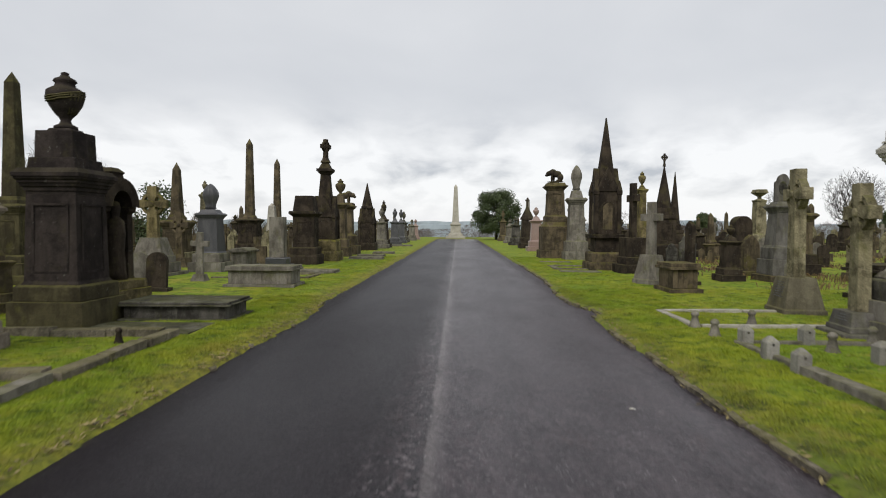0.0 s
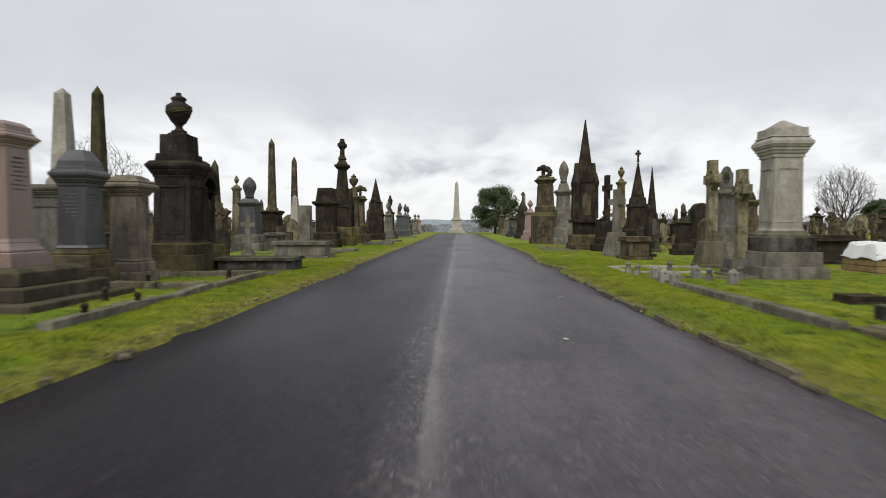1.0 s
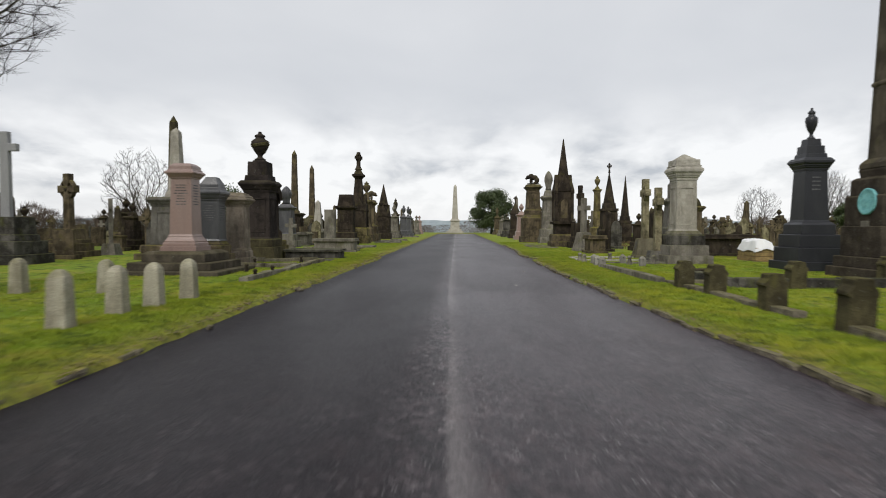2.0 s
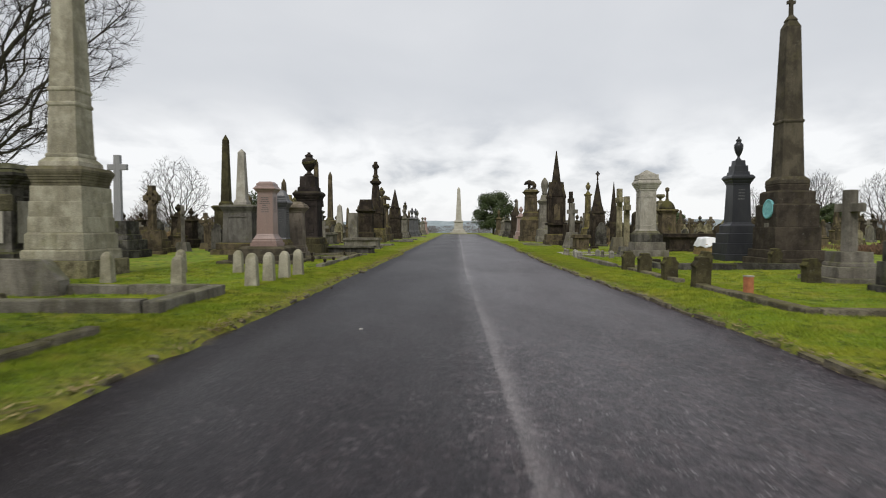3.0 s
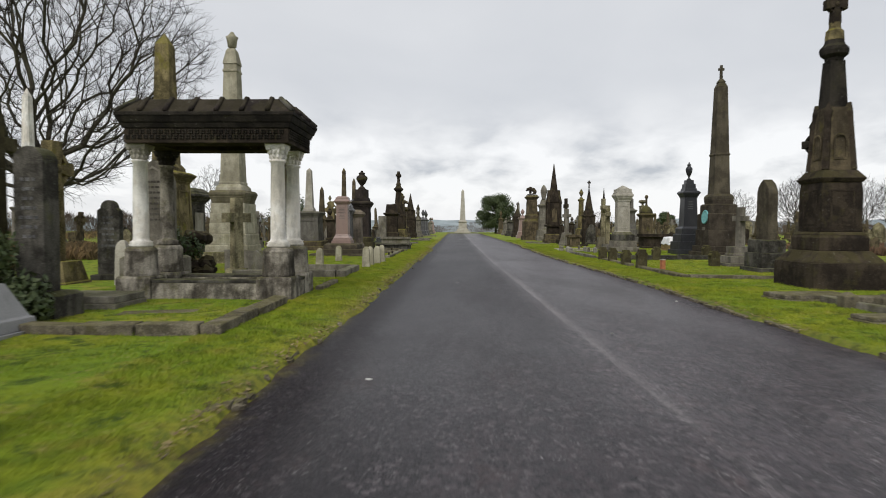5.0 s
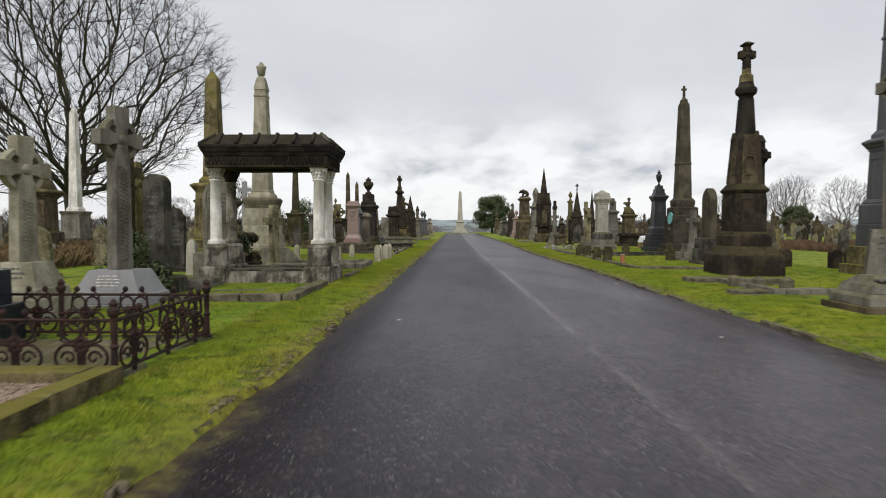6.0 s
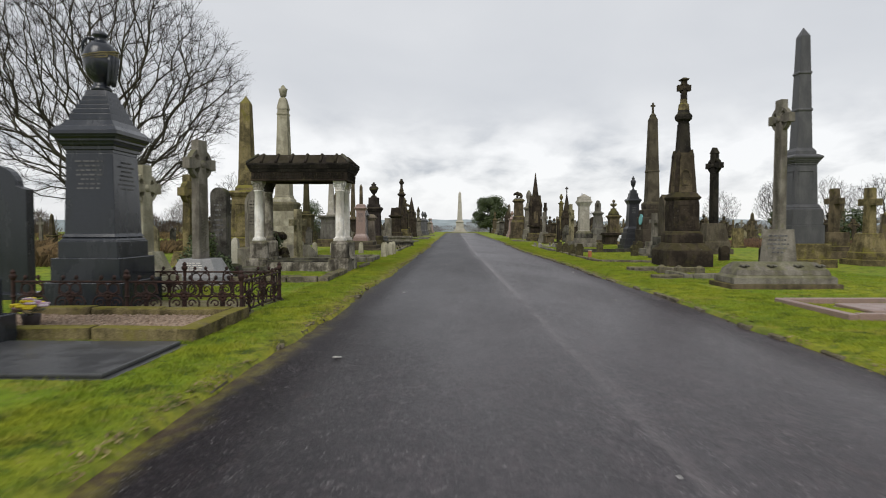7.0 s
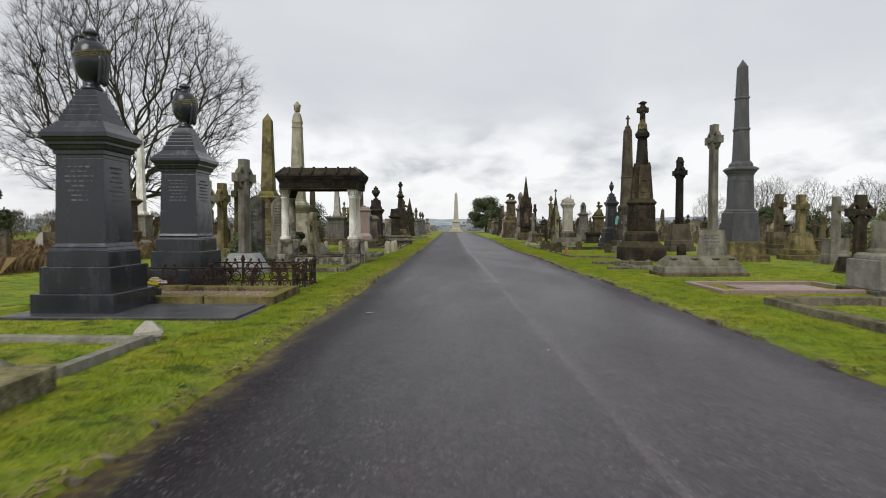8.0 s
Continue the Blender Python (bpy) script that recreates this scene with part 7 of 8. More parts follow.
def bare_tree(x, y, h, radius, label, seed, trunk_r=0.28, n=900, low=0.2, clear=0.16, twig=0.009, sprays=3):
    """A leafless tree: boughs grow out of a short trunk towards points spread through a rounded crown and end in sprays of twigs."""
    q = random.Random(seed)
    root = thing("bare_tree", x, y, label, "tree", "leafless trees")
    zc, rz = h * (1 + low) / 2, h * (1 - low) / 2
    goals = []
    while len(goals) < n:
        v = Vector((q.uniform(-1, 1), q.uniform(-1, 1), q.uniform(-1, 1)))
        r = v.length
        a = math.atan2(v.y, v.x)
        if 0.2 < r < 0.90 + 0.10 * math.sin(3 * a + seed) * math.cos(4 * v.z + seed) and q.random() < 0.15 + r * r:
            goals.append(Vector((v.x * radius, v.y * radius, zc + v.z * rz)))
    fork = Vector((q.uniform(-0.1, 0.1), q.uniform(-0.1, 0.1), h * clear))
    goals.sort(key=lambda g: (g - fork).length)
    pos, up, run = [Vector((0, 0, -0.1)), Vector((0.03, 0.02, h * clear * 0.5)), fork], [-1, 0, 1], [0.0, 0.0, 0.0]
    size = n * 16 + 9
    P, R, D = np.zeros((size, 3)), np.zeros(size), np.zeros((size, 3))
    P[0], P[1], P[2], D[2] = (9e3,) * 3, (9e3,) * 3, fork, (0, 0, 1)
    tips = []
    step = h * 0.035
    for g in goals:
        m = len(pos)
        away = np.array(g) - P[:m]
        dist = np.sqrt((away ** 2).sum(1)) + 1e-6
        turn = 1 - (away * D[:m]).sum(1) / dist            # new shoots leave their bough at a narrow angle
        turn[2] = 0.0
        b = int((dist * (1 + 0.55 * turn) + 0.5 * R[:m]).argmin())
        gap = g - pos[b]
        k = max(1, min(14, int(gap.length / step)))
        lead = Vector(D[b]) * gap.length * 0.08
        bend = Vector((q.gauss(0, 1), q.gauss(0, 1), q.gauss(0, 0.6) - 0.2)) * gap.length * 0.03
        last, start = b, pos[b].copy()
        for i in range(1, k + 1):
            t = i / k
            w = start + gap * t + (lead * (1 - t) + bend) * math.sin(math.pi * t) + Vector((q.gauss(0, 1), q.gauss(0, 1), q.gauss(0, 1))) * step * 0.15
            m = len(pos)
            pos.append(w)
            up.append(last)
            run.append(run[last] + (w - pos[last]).length)
            d = (w - pos[last]).normalized()
            P[m], R[m], D[m] = w, run[m], d
            last = m
        tips.append(last)
    load = [0.0] * len(pos)
    for m in range(len(pos) - 1, 0, -1):
        load[m] = max(load[m], 1.0)
        load[up[m]] += load[m] if m in (1, 2) or load[m] > 1.0 else 1.0
    unit = trunk_r / (max(load) ** 0.5)
    wood, fine = ([], []), ([], [])

    def rod(into, pts, r0, r1, k):
        vs, fs = into
        k0 = len(vs)
        d = (pts[-1] - pts[0]).normalized()
        s = d.orthogonal().normalized()
        u = d.cross(s)
        for i, p in enumerate(pts):
            r = r0 + (r1 - r0) * i / (len(pts) - 1)
            vs.extend(p + r * (math.cos(6.2832 * j / k) * s + math.sin(6.2832 * j / k) * u) for j in range(k))
        for i in range(len(pts) - 1):
            for j in range(k):
                a, b = k0 + i * k + j, k0 + i * k + (j + 1) % k
                fs.append((a, b, b + k, a + k))

    def thick(m):
        return max(twig, unit * load[m] ** 0.5)

    for m in range(1, len(pos)):
        a, b = thick(up[m]) if up[m] > 0 else trunk_r * 1.3, thick(m)
        a = min(a, b * 1.35)
        heavy = b > twig * 2.6
        on = (pos[m] - pos[up[m]]).normalized() * b * 0.4
        rod(wood if heavy else fine, [pos[up[m]], pos[m] + on], a, b, 8 if b > 0.1 else 5 if heavy else 3)
    for m in tips:
        d0 = (pos[m] - pos[up[m]]).normalized()
        for k in range(sprays):
            d = (d0 + Vector((q.gauss(0, 1), q.gauss(0, 1), q.gauss(0, 0.8) + 0.2)) * 0.42).normalized()
            L = h * q.uniform(0.018, 0.05)
            mid = pos[m] + d * L * 0.5
            end = mid + (d + Vector((q.gauss(0, 1), q.gauss(0, 1), q.gauss(0, 1) + 0.4)) * 0.22).normalized() * L * 0.5
            rod(fine, [pos[m], mid, end], twig * 0.8, twig * 0.5, 3)
    for nm, (vs, fs), mt, lab in (("trunk", wood, "bark", ""), ("crown", fine, "twig", "fine bare twigs")):
        me = bpy.data.meshes.new(nm)
        me.from_pydata(vs, [], fs)
        me.materials.append(M[mt])
        for p in me.polygons:
            p.use_smooth = True
        ob = new(nm, me)
        ob.parent = root
        if lab:
            ob["label"] = lab
    return root


bare_tree(-22.9, 9.4, 18.0, 8.7, "large spreading leafless tree with mossy limbs", 12, 0.44, 3300, 0.10, 0.16, 0.0075, 6)
bare_tree(-23.6, 34.0, 6.8, 2.9, "small rounded leafless tree", 5, 0.14, 700, 0.12, 0.14, 0.008, 3)
tree_a = bare_tree(79.0, 121.0, 14.0, 6.0, "leafless tree at the far edge of the cemetery", 8, 0.30, 800, 0.12, 0.14, 0.018, 3)
for x, y, s, rz in ((66, 100, 0.8, 40), (58, 108, 0.72, 140), (44, 125, 0.6, 200), (98, 116, 1.1, 300), (86, 88, 0.75, 80), (63, 77, 0.7, 170), (-70, 120, 0.7, 20), (30, 150, 0.6, 90)):
    c = copy_thing(tree_a, pose(x, y, turf_height(x, y), 0, 0, rz))
    c.scale = (s, s, s)


def leafy_tree(x, y, h, w, seed):
    root = thing("evergreen_tree", x, y, "dark green evergreen tree with a broad uneven crown", "tree")
    q = random.Random(seed)
    wood = bmesh.new()
    tube(wood, [(0, 0, -0.1), (0.05, 0, h * 0.2), (0.0, 0.05, h * 0.45), (0.1, 0, h * 0.8)], 0.2, 8, 0.07)
    for i in range(9):
        a = i * 2.4
        z0 = h * (0.22 + 0.06 * i)
        tube(wood, [(0, 0, z0), (0.5 * w * 0.5 * math.cos(a), 0.5 * w * 0.5 * math.sin(a), z0 + h * 0.12), (w * 0.42 * math.cos(a), w * 0.42 * math.sin(a), z0 + h * 0.2)], 0.07, 5, 0.02)
    part("trunk", wood, "bark", root, bevel=0, smooth=True)
    bm = bmesh.new()
    for i in range(84):
        a, t = q.random() * 6.28, q.random()
        z = h * (0.20 + 0.72 * t)
        rmax = w * 0.5 * math.sqrt(max(0.05, 1 - ((t - 0.42) / 0.62) ** 2))
        r = rmax * math.sqrt(q.uniform(0.1, 0.85))
        leaf_clump(bm, (r * math.cos(a), r * math.sin(a), z), q.uniform(0.6, 1.05) * h / 7, 300, 0.12, seed * 100 + i, 0.8)
    part("crown", bm, "leaf", root, bevel=0)
    return root


leafy_tree(4.6, 74.0, 6.2, 6.4, 3)
leafy_tree(51.7, 70.4, 4.4, 4.2, 4)
leafy_tree(36.0, 88.0, 3.8, 3.2, 6)


def shrub(x, y, h, w, mat, label, seed, n=900, size=0.09, cone=False):
    root = thing("shrub", x, y, label, "shrub", "shrubs")
    q = random.Random(seed)
    bm = bmesh.new()
    for i in range(14):
        t = q.random()
        r = w * 0.5 * ((1 - t) if cone else math.sqrt(max(0.1, 1 - (2 * t - 0.9) ** 2))) * q.uniform(0.3, 0.9)
        a = q.random() * 6.28
        leaf_clump(bm, (r * math.cos(a), r * math.sin(a), h * (0.1 + 0.82 * t)), (0.30 if not cone else 0.24 * (1.2 - t)) * w, n // 14, size, seed * 40 + i, 0.9)
    part("foliage", bm, mat, root, bevel=0)
    bm = bmesh.new()
    tube(bm, [(0, 0, -0.1), (0.02, 0, h * 0.6)], 0.05, 5, 0.02)
    part("stem", bm, "bark", root, bevel=0)
    return root


shrub(-20.5, -5.5, 3.0, 1.9, "leaf", "dark conical yew beside old graves", 2, 1800, 0.10, True)
shrub(16.8, -6.5, 2.1, 3.2, "conifer", "golden green spreading conifer", 3, 2200, 0.09)
shrub(-14.5, 27.5, 3.4, 2.6, "leaf", "dark green holly bush", 4, 1800, 0.1)
shrub(-16.8, 30.0, 2.6, 2.6, "leaf", "dark evergreen bush behind the graves", 7, 1600, 0.1)
shrub(23.0, 9.5, 2.2, 2.2, "leaf", "dark evergreen bush among headstones", 9, 1500, 0.1)
shrub(-12.0, 1.5, 0.9, 1.3, "ivy", "overgrown ivy clump on an old grave", 11, 900, 0.06)


def tangle(name, x0, x1, y0, y1, h, n, mat, label, seed, w=0.012):
    """Dead stalks and brambles too many to count."""
    q = random.Random(seed)
    vs, fs = [], []
    for i in range(n):
        x, y = q.uniform(x0, x1), q.uniform(y0, y1)
        if noise.noise(Vector((x * 0.35, y * 0.35, seed))) < -0.12:
            continue
        z = turf_height(x, y)
        hh = h * q.uniform(0.4, 1.0) * (0.75 + 0.5 * noise.noise(Vector((x * 0.5, y * 0.5, 2))))
        a = q.random() * 6.28
        lx, ly = q.gauss(0, 0.35) * hh, q.gauss(0, 0.35) * hh
        dx, dy = w * math.cos(a), w * math.sin(a)
        k = len(vs)
        vs += [(x - dx, y - dy, z - 0.02), (x + dx, y + dy, z - 0.02), (x + lx * 0.5 + dx, y + ly * 0.5 + dy, z + hh * 0.7), (x + lx, y + ly, z + hh * q.uniform(0.7, 1.0))]
        fs += [(k, k + 1, k + 2), (k, k + 2, k + 3)]
    me = bpy.data.meshes.new(name)
    me.from_pydata(vs, [], fs)
    me.materials.append(M[mat])
    return tagged(new(name, me), label, "undergrowth", kind="stuff")


tangle("dead_bracken", -34, -12.6, -16, 2, 0.85, 60000, "bracken", "tan dead grass and bramble stalks", 3, 0.009)
tangle("dead_bracken", 15.5, 34, -2, 12, 0.6, 45000, "bracken_red", "reddish brown dead bracken behind the graves", 4, 0.009)
tangle("dead_bracken", -40, -15, 24, 50, 0.9, 9000, "bracken", "pale dead grass between old graves", 5, 0.025)

tangle("dead_bracken", 7.5, 22, 14, 42, 0.26, 14000, "bracken", "pale dead grass between old graves", 6, 0.012)

# line of far trees and hedges along the edge of the cemetery
for side, x0, x1, y0, y1, n, seed in ((-1, -220, -45, 60, 190, 46, 3), (1, 25, 230, 105, 210, 60, 4), (1, -14, 34, 92, 106, 26, 5)):
    q = random.Random(seed)
    vs, fs = [], []
    for i in range(n):
        cx, cy = q.uniform(x0, x1), q.uniform(y0, y1)
        z0 = turf_height(cx, cy)
        hh, ww = (q.uniform(3.0, 7.5), q.uniform(4, 9)) if seed != 5 else (q.uniform(0.8, 2.0), q.uniform(3, 7))
        for j in range(900):
            a, t = q.random() * 6.28, q.random()
            r = ww * 0.5 * math.sqrt(max(0.04, 1 - (1.7 * t - 0.75) ** 2)) * math.sqrt(q.random())
            p = Vector((cx + r * math.cos(a), cy + r * math.sin(a), z0 + hh * t))
            d = Vector((q.gauss(0, 1), q.gauss(0, 1), abs(q.gauss(0, 1)) + 0.3)).normalized() * q.uniform(0.5, 1.2) * hh / 6
            s = d.orthogonal().normalized() * 0.028
            k = len(vs)
            vs += [p - s, p + s, p + d]
            fs.append((k, k + 1, k + 2))
    me = bpy.data.meshes.new("far_woods")
    me.from_pydata(vs, [], fs)
    me.materials.append(M["brush"])
    tagged(new("far_woods", me), "brown leafless woods beyond the graves", "woods", kind="stuff")

for pts, n, hi, seed in ((((-62, -8), (-50, 20), (-38, 50), (-26, 86)), 46, 2.6, 21), (((64, 4), (50, 40), (38, 72), (22, 96)), 46, 2.3, 22)):
    q = random.Random(seed)
    vs, fs = [], []
    for i in range(n):
        t = (i + q.random()) / n * (len(pts) - 1)
        k = min(len(pts) - 2, int(t))
        cx = pts[k][0] + (pts[k + 1][0] - pts[k][0]) * (t - k) + q.gauss(0, 2.0)
        cy = pts[k][1] + (pts[k + 1][1] - pts[k][1]) * (t - k) + q.gauss(0, 2.0)
        z0 = turf_height(cx, cy)
        hh, ww = hi * q.uniform(0.5, 1.25), q.uniform(2.5, 5.5)
        for j in range(700):
            a, u = q.random() * 6.28, q.random()
            r = ww * 0.5 * math.sqrt(max(0.05, 1 - u * u)) * math.sqrt(q.random())
            p = Vector((cx + r * math.cos(a), cy + r * math.sin(a), z0 + hh * u * 0.85))
            d = Vector((q.gauss(0, 0.7), q.gauss(0, 0.7), abs(q.gauss(0, 1)) + 0.4)).normalized() * q.uniform(0.3, 0.8)
            s = d.orthogonal().normalized() * 0.022
            k2 = len(vs)
            vs += [p - s, p + s, p + d]
            fs.append((k2, k2 + 1, k2 + 2))
    me = bpy.data.meshes.new("hedgerow")
    me.from_pydata(vs, [], fs)
    me.materials.append(M["thicket"])
    tagged(new("hedgerow", me), "tangled brown leafless hedge behind the graves", "hedge", kind="stuff")

# houses beyond the cemetery wall
def far_house(x, y, w, d, h, rz):
    root = thing("house", x, y, "distant brick house with a dark pitched roof", "house", "far houses", rz, 0, turf_height(x, y))
    bm = bmesh.new()
    box(bm, -w, w, -d, d, -0.5, h)
    wall = part("wall", bm, "brickwork", root, bevel=0)
    bm = bmesh.new()
    slab(bm, [(-d - 0.3, h), (d + 0.3, h), (0, h + d * 0.8)], -w - 0.2, w + 0.2, "x")
    part("roof", bm, "roof", root, bevel=0)
    bm = bmesh.new()
    box(bm, w - 1.0, w - 0.2, -0.4, 0.4, h + 0.5, h + d * 0.8 + 0.9)
    part("chimney", bm, "brickwork", root, bevel=0)
    for k in (-1, 1):
        bm = bmesh.new()
        box(bm, k * w * 0.5 - 0.6, k * w * 0.5 + 0.6, -d - 0.03, -d + 0.05, h * 0.5, h * 0.8)
        part("window", bm, "granite_dark", wall, bevel=0)


for x, y, rz in ((140, 205, 12), (172, 196, 8), (112, 215, 15), (200, 188, 5)):
    far_house(x, y, 5.0, 4.0, 2.2, rz)

# ---------------------------------------------------------------- crowded older graves behind the front rows
q = random.Random(77)
kinds = []
base_specs = [("sand_black", 1.2, 0.27, "round"), ("stone_dark", 1.3, 0.28, "shoulder"), ("sand_brown", 1.1, 0.26, "gothic"), ("stone_grey", 1.05, 0.26, "round"), ("sand_buff", 1.4, 0.28, "gothic"), ("sand_brown", 0.9, 0.3, "flat")]
taken = list(FOOT)


def free(x, y, r):
    return all(not (a - r < x < b + r and c - r < y < d + r) for a, b, c, d in taken)


protos = []
for i, (mt, h, w, kind) in enumerate(base_specs):
    protos.append((headstone(13.0 + 1.3 * i, 30.0 + (i % 3) * 1.5, "old blackened headstone among many others" if mt == "sand_black" else "old weathered stone headstone among many others", mt, h, w, 0.08, kind, group="old graves", rz=q.uniform(-6, 6)), 0.4))
protos.append((celtic_cross(21.5, 31.0, "old weathered stone cross among other graves", "sand_brown", 1.9, (0.4, 0.4, 0.28), 0.12, group="old graves"), 0.5))
protos.append((celtic_cross(23.0, 29.5, "old grey stone cross among other graves", "stone_grey", 1.7, (0.4, 0.36, 0.24), 0.10, ringed=False, group="old graves"), 0.5))
protos.append((urn_pedestal(24.8, 31.5, "old stone pedestal monument with an urn", "sand_black", T(("base", 0.35, 0.5, 0.48), ("base", 0.25, 0.4, 0.36)), (0.9, 0.3, 0.26), (0.18, 0.1), [(0.15, 0.2, 0.14)], (0.5, 0.17), group="old graves"), 0.6))
protos.append((obelisk(26.8, 30.0, "old brown stone obelisk among other graves", ("sand_brown",) * 3, T(("step", 0.3, 0.5, 0.48),), (0.5, 0.32, 0.3), (0.16, 0.07), (1.3, 0.17, 0.11), 0.18, group="old graves"), 0.6))
spots, far_graves = [], []
for x0, x1, y0, y1, n in ((10.8, 20, 16, 40, 52), (16, 46, 0, 70, 170), (11, 18, -16, 4, 12), (-22, -12.6, 8, 44, 46), (-40, -18, 0, 60, 60), (-20, -10.2, -18, 2, 9), (-9.6, -7.2, 34, 70, 24), (6.8, 11, 30, 72, 26), (-13, -6.6, 40, 84, 46), (6.2, 14, 34, 84, 46), (-11.2, -7.0, 10, 42, 30), (7.0, 11.5, 14, 32, 16), (46, 80, 20, 85, 60), (14, 46, 66, 92, 60), (-46, -14, 60, 90, 50)):
    got = 0
    for k in range(n * 6):
        if got >= n:
            break
        x, y = q.uniform(x0, x1), q.uniform(y0, y1)
        y = round(y / 2.1) * 2.1 + q.uniform(-0.25, 0.25)
        if not free(x, y, 0.7) or any((x - a) ** 2 + (y - b) ** 2 < 1.5 for a, b in spots):
            continue
        ob, r = protos[q.choices(range(len(protos)), (5, 5, 4, 4, 4, 3, 3, 3, 2, 2))[0]]
        at = pose(x, y, turf_height(x, y) - 0.03, q.gauss(0, 2.0), q.gauss(0, 2.5), q.gauss(0, 8))
        s = q.uniform(0.55, 1.0) * (0.85 if 10 < x < 21 and y < 30 else 1.25 if x > 20 else 1.1)
        size = (s, s, s * q.uniform(0.9, 1.2))
        if abs(x) > 27 or y > 56:
            far_graves.append((ob, at @ Matrix.Diagonal((*size, 1))))
        else:
            copy_thing(ob, at).scale = size
        spots.append((x, y))
        FOOT.append((x - 0.4, x + 0.4, y - 0.3, y + 0.3))
        got += 1

# smaller old stones in the rows between the large monuments
q = random.Random(47)
for x0, x1, y0, y1, n in ((-17, -6.6, 11, 46, 34), (6.4, 15, 22, 50, 22), (-16, -9.5, -8, 9, 8)):
    got = 0
    for i in range(900):
        x, y = q.uniform(x0, x1), round(q.uniform(y0, y1) / 1.9) * 1.9 + q.uniform(-0.2, 0.2)
        if got == n or not free(x, y, 0.42) or any((x - a) ** 2 + (y - b) ** 2 < 1.0 for a, b in spots):
            continue
        ob, r = protos[q.choices(range(len(protos)), (4, 4, 4, 3, 3, 3, 4, 4, 4, 3))[0]]
        k = q.uniform(0.62, 1.0)
        copy_thing(ob, pose(x, y, turf_height(x, y) - 0.03, q.gauss(0, 1.5), q.gauss(0, 2.0), q.gauss(0, 8))).scale = (k, k, k * q.uniform(0.9, 1.25))
        spots.append((x, y))
        FOOT.append((x - 0.4, x + 0.4, y - 0.3, y + 0.3))
        got += 1

vs, fs, ms, slots = [], [], [], []
for ob, at in far_graves:
    for p in ob.children_recursive:
        m = p.matrix_basis.copy()
        up = p.parent
        while up is not ob:
            m = up.matrix_basis @ m
            up = up.parent
        m = at @ m
        if p.data.materials[0] not in slots:
            slots.append(p.data.materials[0])
        k = len(vs)
        vs += [m @ v.co for v in p.data.vertices]
        fs += [tuple(k + i for i in f.vertices) for f in p.data.polygons]
        ms += [slots.index(p.data.materials[0])] * len(p.data.polygons)
me = bpy.data.meshes.new("far_gravestones")
me.from_pydata(vs, [], fs)
for m in slots:
    me.materials.append(m)
me.polygons.foreach_set("material_index", ms)
tagged(new("far_gravestones", me), "crowd of small weathered gravestones far off", "gravestones", kind="stuff")

# ---------------------------------------------------------------- loose bits on the road
for i, (x, y, s) in enumerate(((-2.47, -21.63, 0.05), (-0.2, -24.4, 0.02), (1.25, 4.2, 0.03), (0.1, -14.0, 0.025), (-1.6, -8.0, 0.03), (1.9, -11.0, 0.025), (-2.3, -16.0, 0.03), (1.4, -17.2, 0.03), (0.75, 0.9, 0.035))):
    bm = bmesh.new()
    r = random.Random(i)
    pts = [bm.verts.new((s * r.uniform(0.6, 1.1) * math.cos(a * 1.05), s * 0.6 * r.uniform(0.6, 1.1) * math.sin(a * 1.05), 0.004 + r.uniform(0, 0.012))) for a in range(6)]
    top = bm.faces.new(pts)
    e = bmesh.ops.extrude_face_region(bm, geom=[top])
    for v in e["geom"]:
        if isinstance(v, bmesh.types.BMVert):
            v.co.z += 0.006
    ob = new("fallen_leaf", mesh_of("fallen_leaf", bm, M["litter"]))
    ob.location = (x, y, 0.016 - 0.02 * (x / 2.6) ** 2)
    tagged(ob, "pale dead leaf lying on the wet asphalt", "leaf", "fallen leaves")

heap = thing("rubbish_heap", 9.95, 21.3, "low heap of brown dead branches and rubble on the grass", "heap")
q = random.Random(61)
bm = bmesh.new()
for i in range(160):
    a, r = q.random() * 6.28, math.sqrt(q.random()) * 1.0
    p = Vector((r * math.cos(a), r * 0.7 * math.sin(a), 0.32 * (1 - r) * q.random() + 0.02))
    d = Vector((q.gauss(0, 1), q.gauss(0, 1), q.gauss(0, 0.3))).normalized() * q.uniform(0.08, 0.25)
    tube(bm, [p - d, p + d], q.uniform(0.012, 0.035), 4)
part("branches", bm, "soil", heap, bevel=0)
foot(9.95, 21.3, 0.9, 0.6)

# dead leaves and straw caught along both edges of the asphalt
q = random.Random(29)
vs, fs = [], []
for i in range(5200):
    y = q.uniform(-31, 14)
    left = q.random() < 0.6
    x = road_left(y) - abs(q.gauss(0.02, 0.09)) if left else road_right(y) + q.gauss(0.05, 0.07)
    if noise.noise(Vector((x, y * 1.1, 9))) < -0.1:
        continue
    z = max(turf_height(x, y), -0.012) + q.uniform(0.004, 0.02)
    a, L, w = q.random() * 6.28, q.uniform(0.012, 0.045), q.uniform(0.004, 0.014)
    d, e = Vector((math.cos(a), math.sin(a), q.gauss(0, 0.25))) * L, Vector((-math.sin(a), math.cos(a), q.gauss(0, 0.25))) * w
    c = Vector((x, y, z))
    k = len(vs)
    vs += [c - d, c - e, c + d, c + e]
    fs.append((k, k + 1, k + 2, k + 3))
me = bpy.data.meshes.new("leaf_litter")
me.from_pydata(vs, [], fs)
me.materials.append(M["straw"])
tagged(new("leaf_litter", me), "pale straw and dead leaves along the asphalt edge", "leaves", kind="stuff")

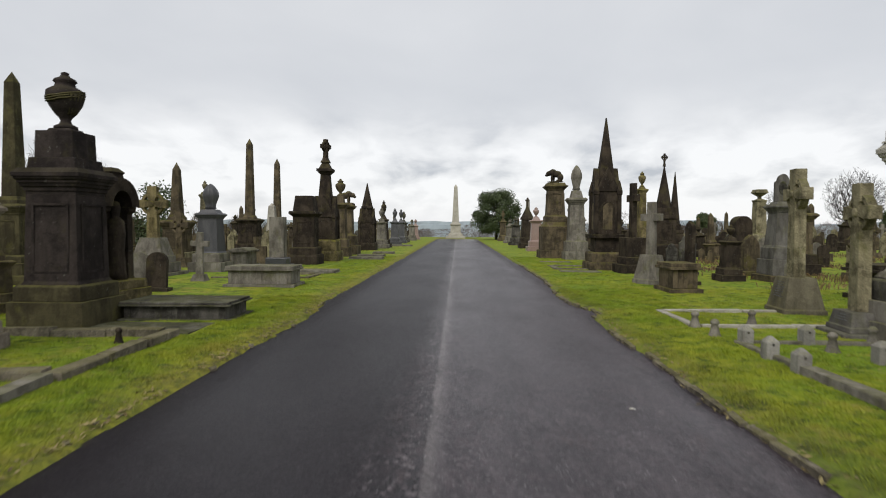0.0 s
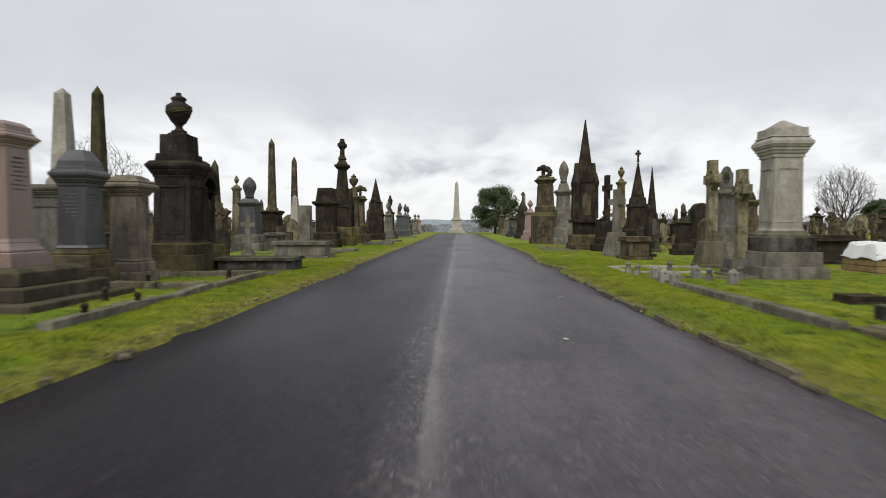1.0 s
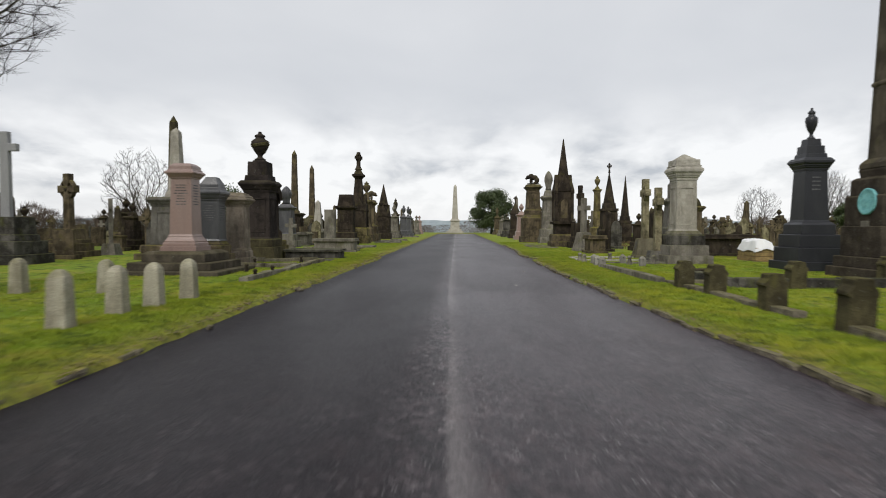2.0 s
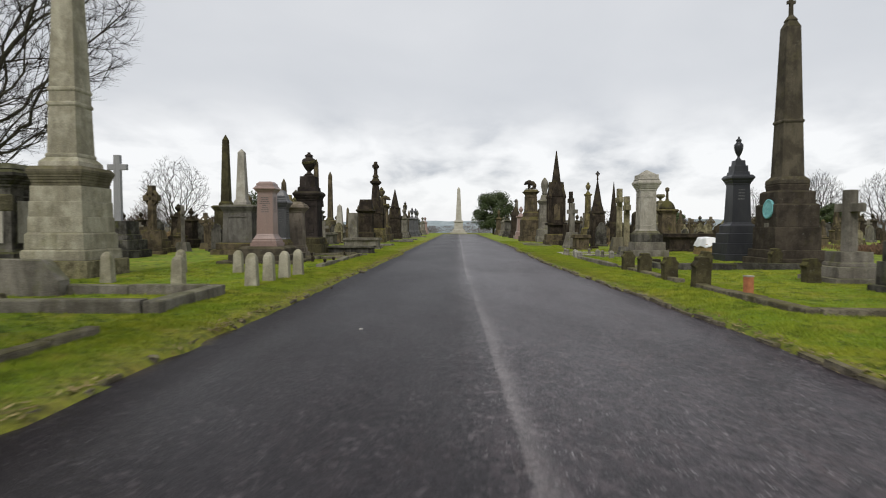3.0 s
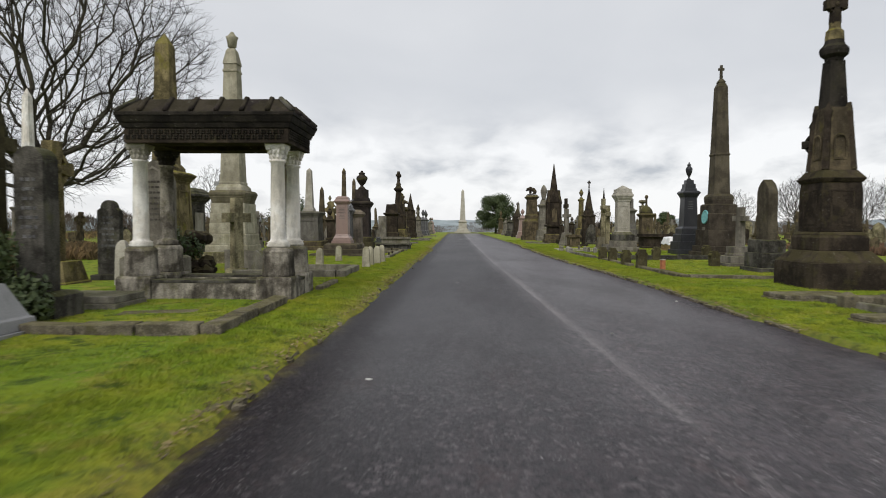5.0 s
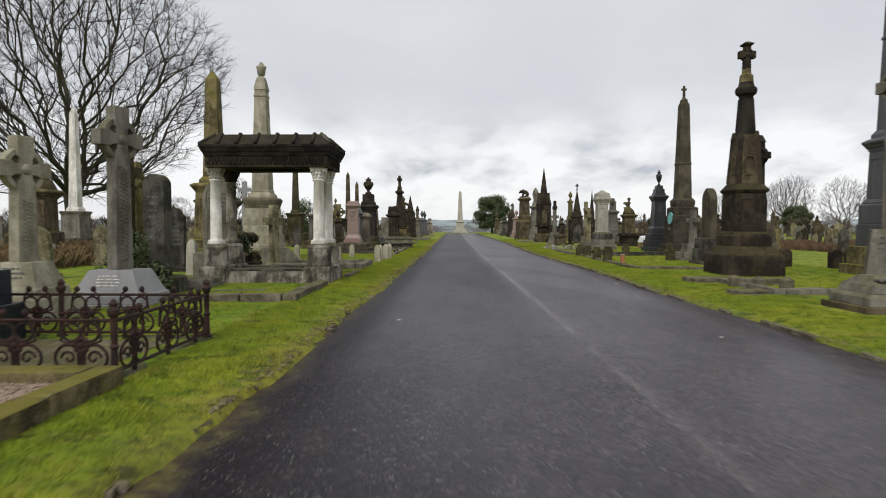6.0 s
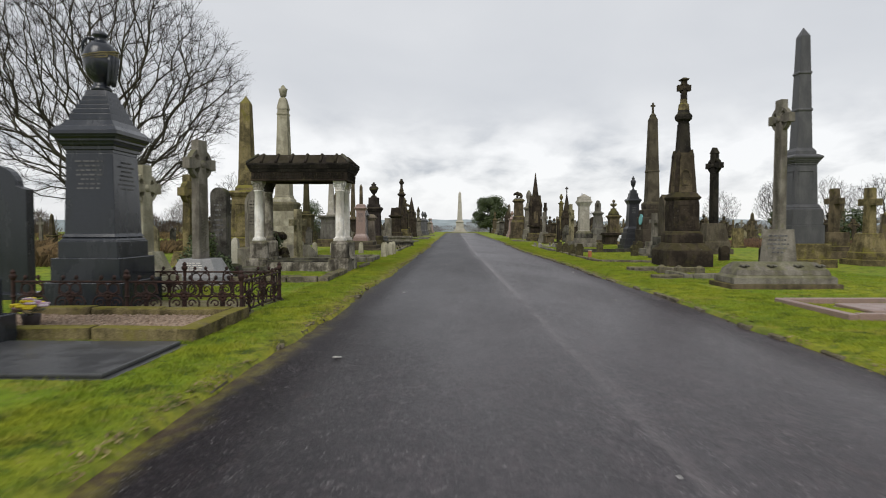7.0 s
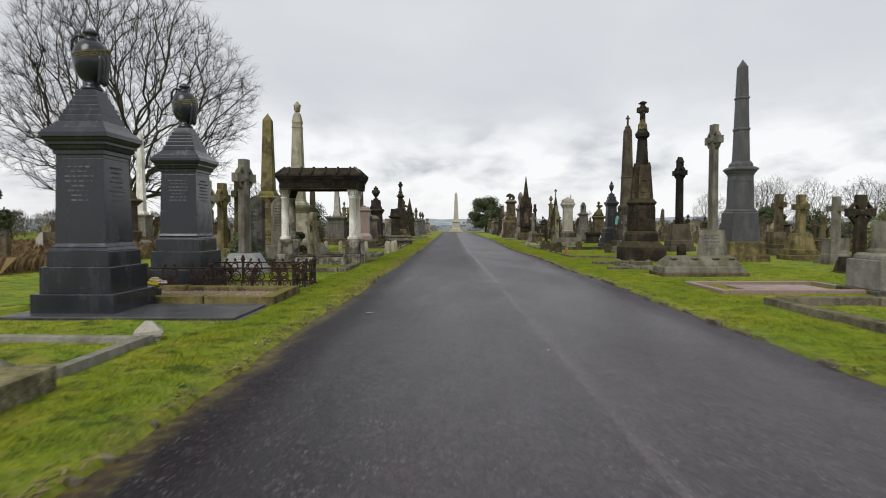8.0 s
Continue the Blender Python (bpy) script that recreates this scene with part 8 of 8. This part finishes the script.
# ---------------------------------------------------------------- edging stones along the drive
edge = thing("road_edging", 0, 0, "row of low mossy stone edging beside the asphalt", "kerb")
q = random.Random(19)
edge_meshes = []
for k in range(10):
    bm = bmesh.new()
    L = q.uniform(0.13, 0.29)
    box(bm, -0.036, 0.036, -L, L, -0.1, 0.014 + q.uniform(-0.012, 0.012))
    edge_meshes.append((L, mesh_of("edging_stone", bm, M["kerb"], 0.014, False, 0.007)))
for side in (0, 1):
    y = -33.5
    while y < 24:
        L, me = q.choice(edge_meshes)
        skip = q.random() < ((0.2 if -25 < y < -15 else 0.88) if side == 0 else 0.55 if y < -14 else 0.12)
        x = (road_left(y + L) - 0.07) if side == 0 else (road_right(y + L) - 0.005)
        if not skip:
            ob = new("edging_stone", me)
            ob.parent = edge
            ob.matrix_basis = pose(x + q.uniform(-0.025, 0.025), y + L, q.uniform(-0.02, 0.005) + (0.006 if side == 0 else 0.016), q.uniform(-2, 2), q.uniform(-5, 5), q.uniform(-4, 4))
        y += 2 * L + q.uniform(0.005, 0.05)

q = random.Random(23)
rubble = thing("verge_rubble", 0, 0, "small flat mossy stones along the edge of the asphalt", "stones")
bits = []
for k in range(8):
    bm = bmesh.new()
    s = q.uniform(0.03, 0.06)
    turned(bm, [(-0.03, s * 0.9), (0.008, s), (0.02, s * 0.7)], 6, dr=q.uniform(0.5, 0.8))
    bits.append(mesh_of("stone_chip", bm, M["kerb"], 0, False, 0.012))
for k in range(150):
    y = q.uniform(-31, 12)
    x = road_left(y) + q.gauss(-0.11, 0.07)
    ob = new("stone_chip", q.choice(bits))
    ob.parent = rubble
    ob.matrix_basis = pose(x, y, 0.0, q.uniform(-8, 8), q.uniform(-8, 8), q.uniform(0, 360))

# ---------------------------------------------------------------- short grass


def lawn(name, areas, seed):
    r = np.random.RandomState(seed)
    P = []
    for x0, x1, y0, y1, dens in areas:
        n = int((x1 - x0) * (y1 - y0) * dens)
        p = np.column_stack((r.uniform(x0, x1, n), r.uniform(y0, y1, n)))
        P.append(p)
    P = np.vstack(P)
    ok = np.ones(len(P), bool)
    for a, b, c, d in FOOT:
        ok &= ~((P[:, 0] > a) & (P[:, 0] < b) & (P[:, 1] > c) & (P[:, 1] < d))
    P = P[ok]
    lx = np.array([road_left(v) for v in P[:, 1]]) - 0.02
    rx = np.array([road_right(v) for v in P[:, 1]]) + 0.12
    keep = (P[:, 0] < lx + r.normal(0, 0.05, len(P))) | (P[:, 0] > rx - r.normal(0, 0.03, len(P)))
    P = P[keep]
    edge = np.array([road_left(v) for v in P[:, 1]]) - P[:, 0]
    P = P[(edge < -1) | (edge > 0.45) | (r.uniform(0, 0.5, len(P)) < edge)]
    n = len(P)
    tuft = np.array([noise.noise(Vector((x * 2.3, y * 2.3, 7))) + 0.6 * noise.noise(Vector((x * 8, y * 8, 2))) for x, y in P])
    z = np.array([turf_height(x, y) for x, y in P])
    h = (0.016 + 0.026 * np.clip(tuft + 0.35, 0, 1.2)) * r.uniform(0.5, 1.35, n)
    a = r.uniform(0, 6.283, n)
    w = 0.0036 * r.uniform(0.7, 1.5, n)
    lean = r.normal(0, 0.6, (n, 2)) * h[:, None]
    V = np.zeros((n, 3, 3))
    V[:, 0, :2] = P - np.column_stack((np.cos(a), np.sin(a))) * w[:, None]
    V[:, 1, :2] = P + np.column_stack((np.cos(a), np.sin(a))) * w[:, None]
    V[:, 2, :2] = P + lean
    V[:, 0, 2] = V[:, 1, 2] = z - 0.006
    V[:, 2, 2] = z + h
    me = bpy.data.meshes.new(name)
    me.vertices.add(n * 3)
    me.loops.add(n * 3)
    me.polygons.add(n)
    me.vertices.foreach_set("co", V.ravel())
    me.loops.foreach_set("vertex_index", np.arange(n * 3, dtype=np.int32))
    me.polygons.foreach_set("loop_start", np.arange(0, n * 3, 3, dtype=np.int32))
    me.polygons.foreach_set("loop_total", np.full(n, 3, dtype=np.int32))
    me.update(calc_edges=True)
    me.materials.append(M["grass"])
    return tagged(new(name, me), "short mossy grass along the verges", "grass", kind="stuff")


lawn("grass", [(-4.3, -2.85, -30, 12, 6000), (2.1, 4.2, -27, 14, 4600), (-8, -4.3, -28, 12, 1500), (4.2, 9, -26, 14, 1500), (-5, -3, 12, 30, 1300), (2.2, 5, 14, 30, 1300)], 2)
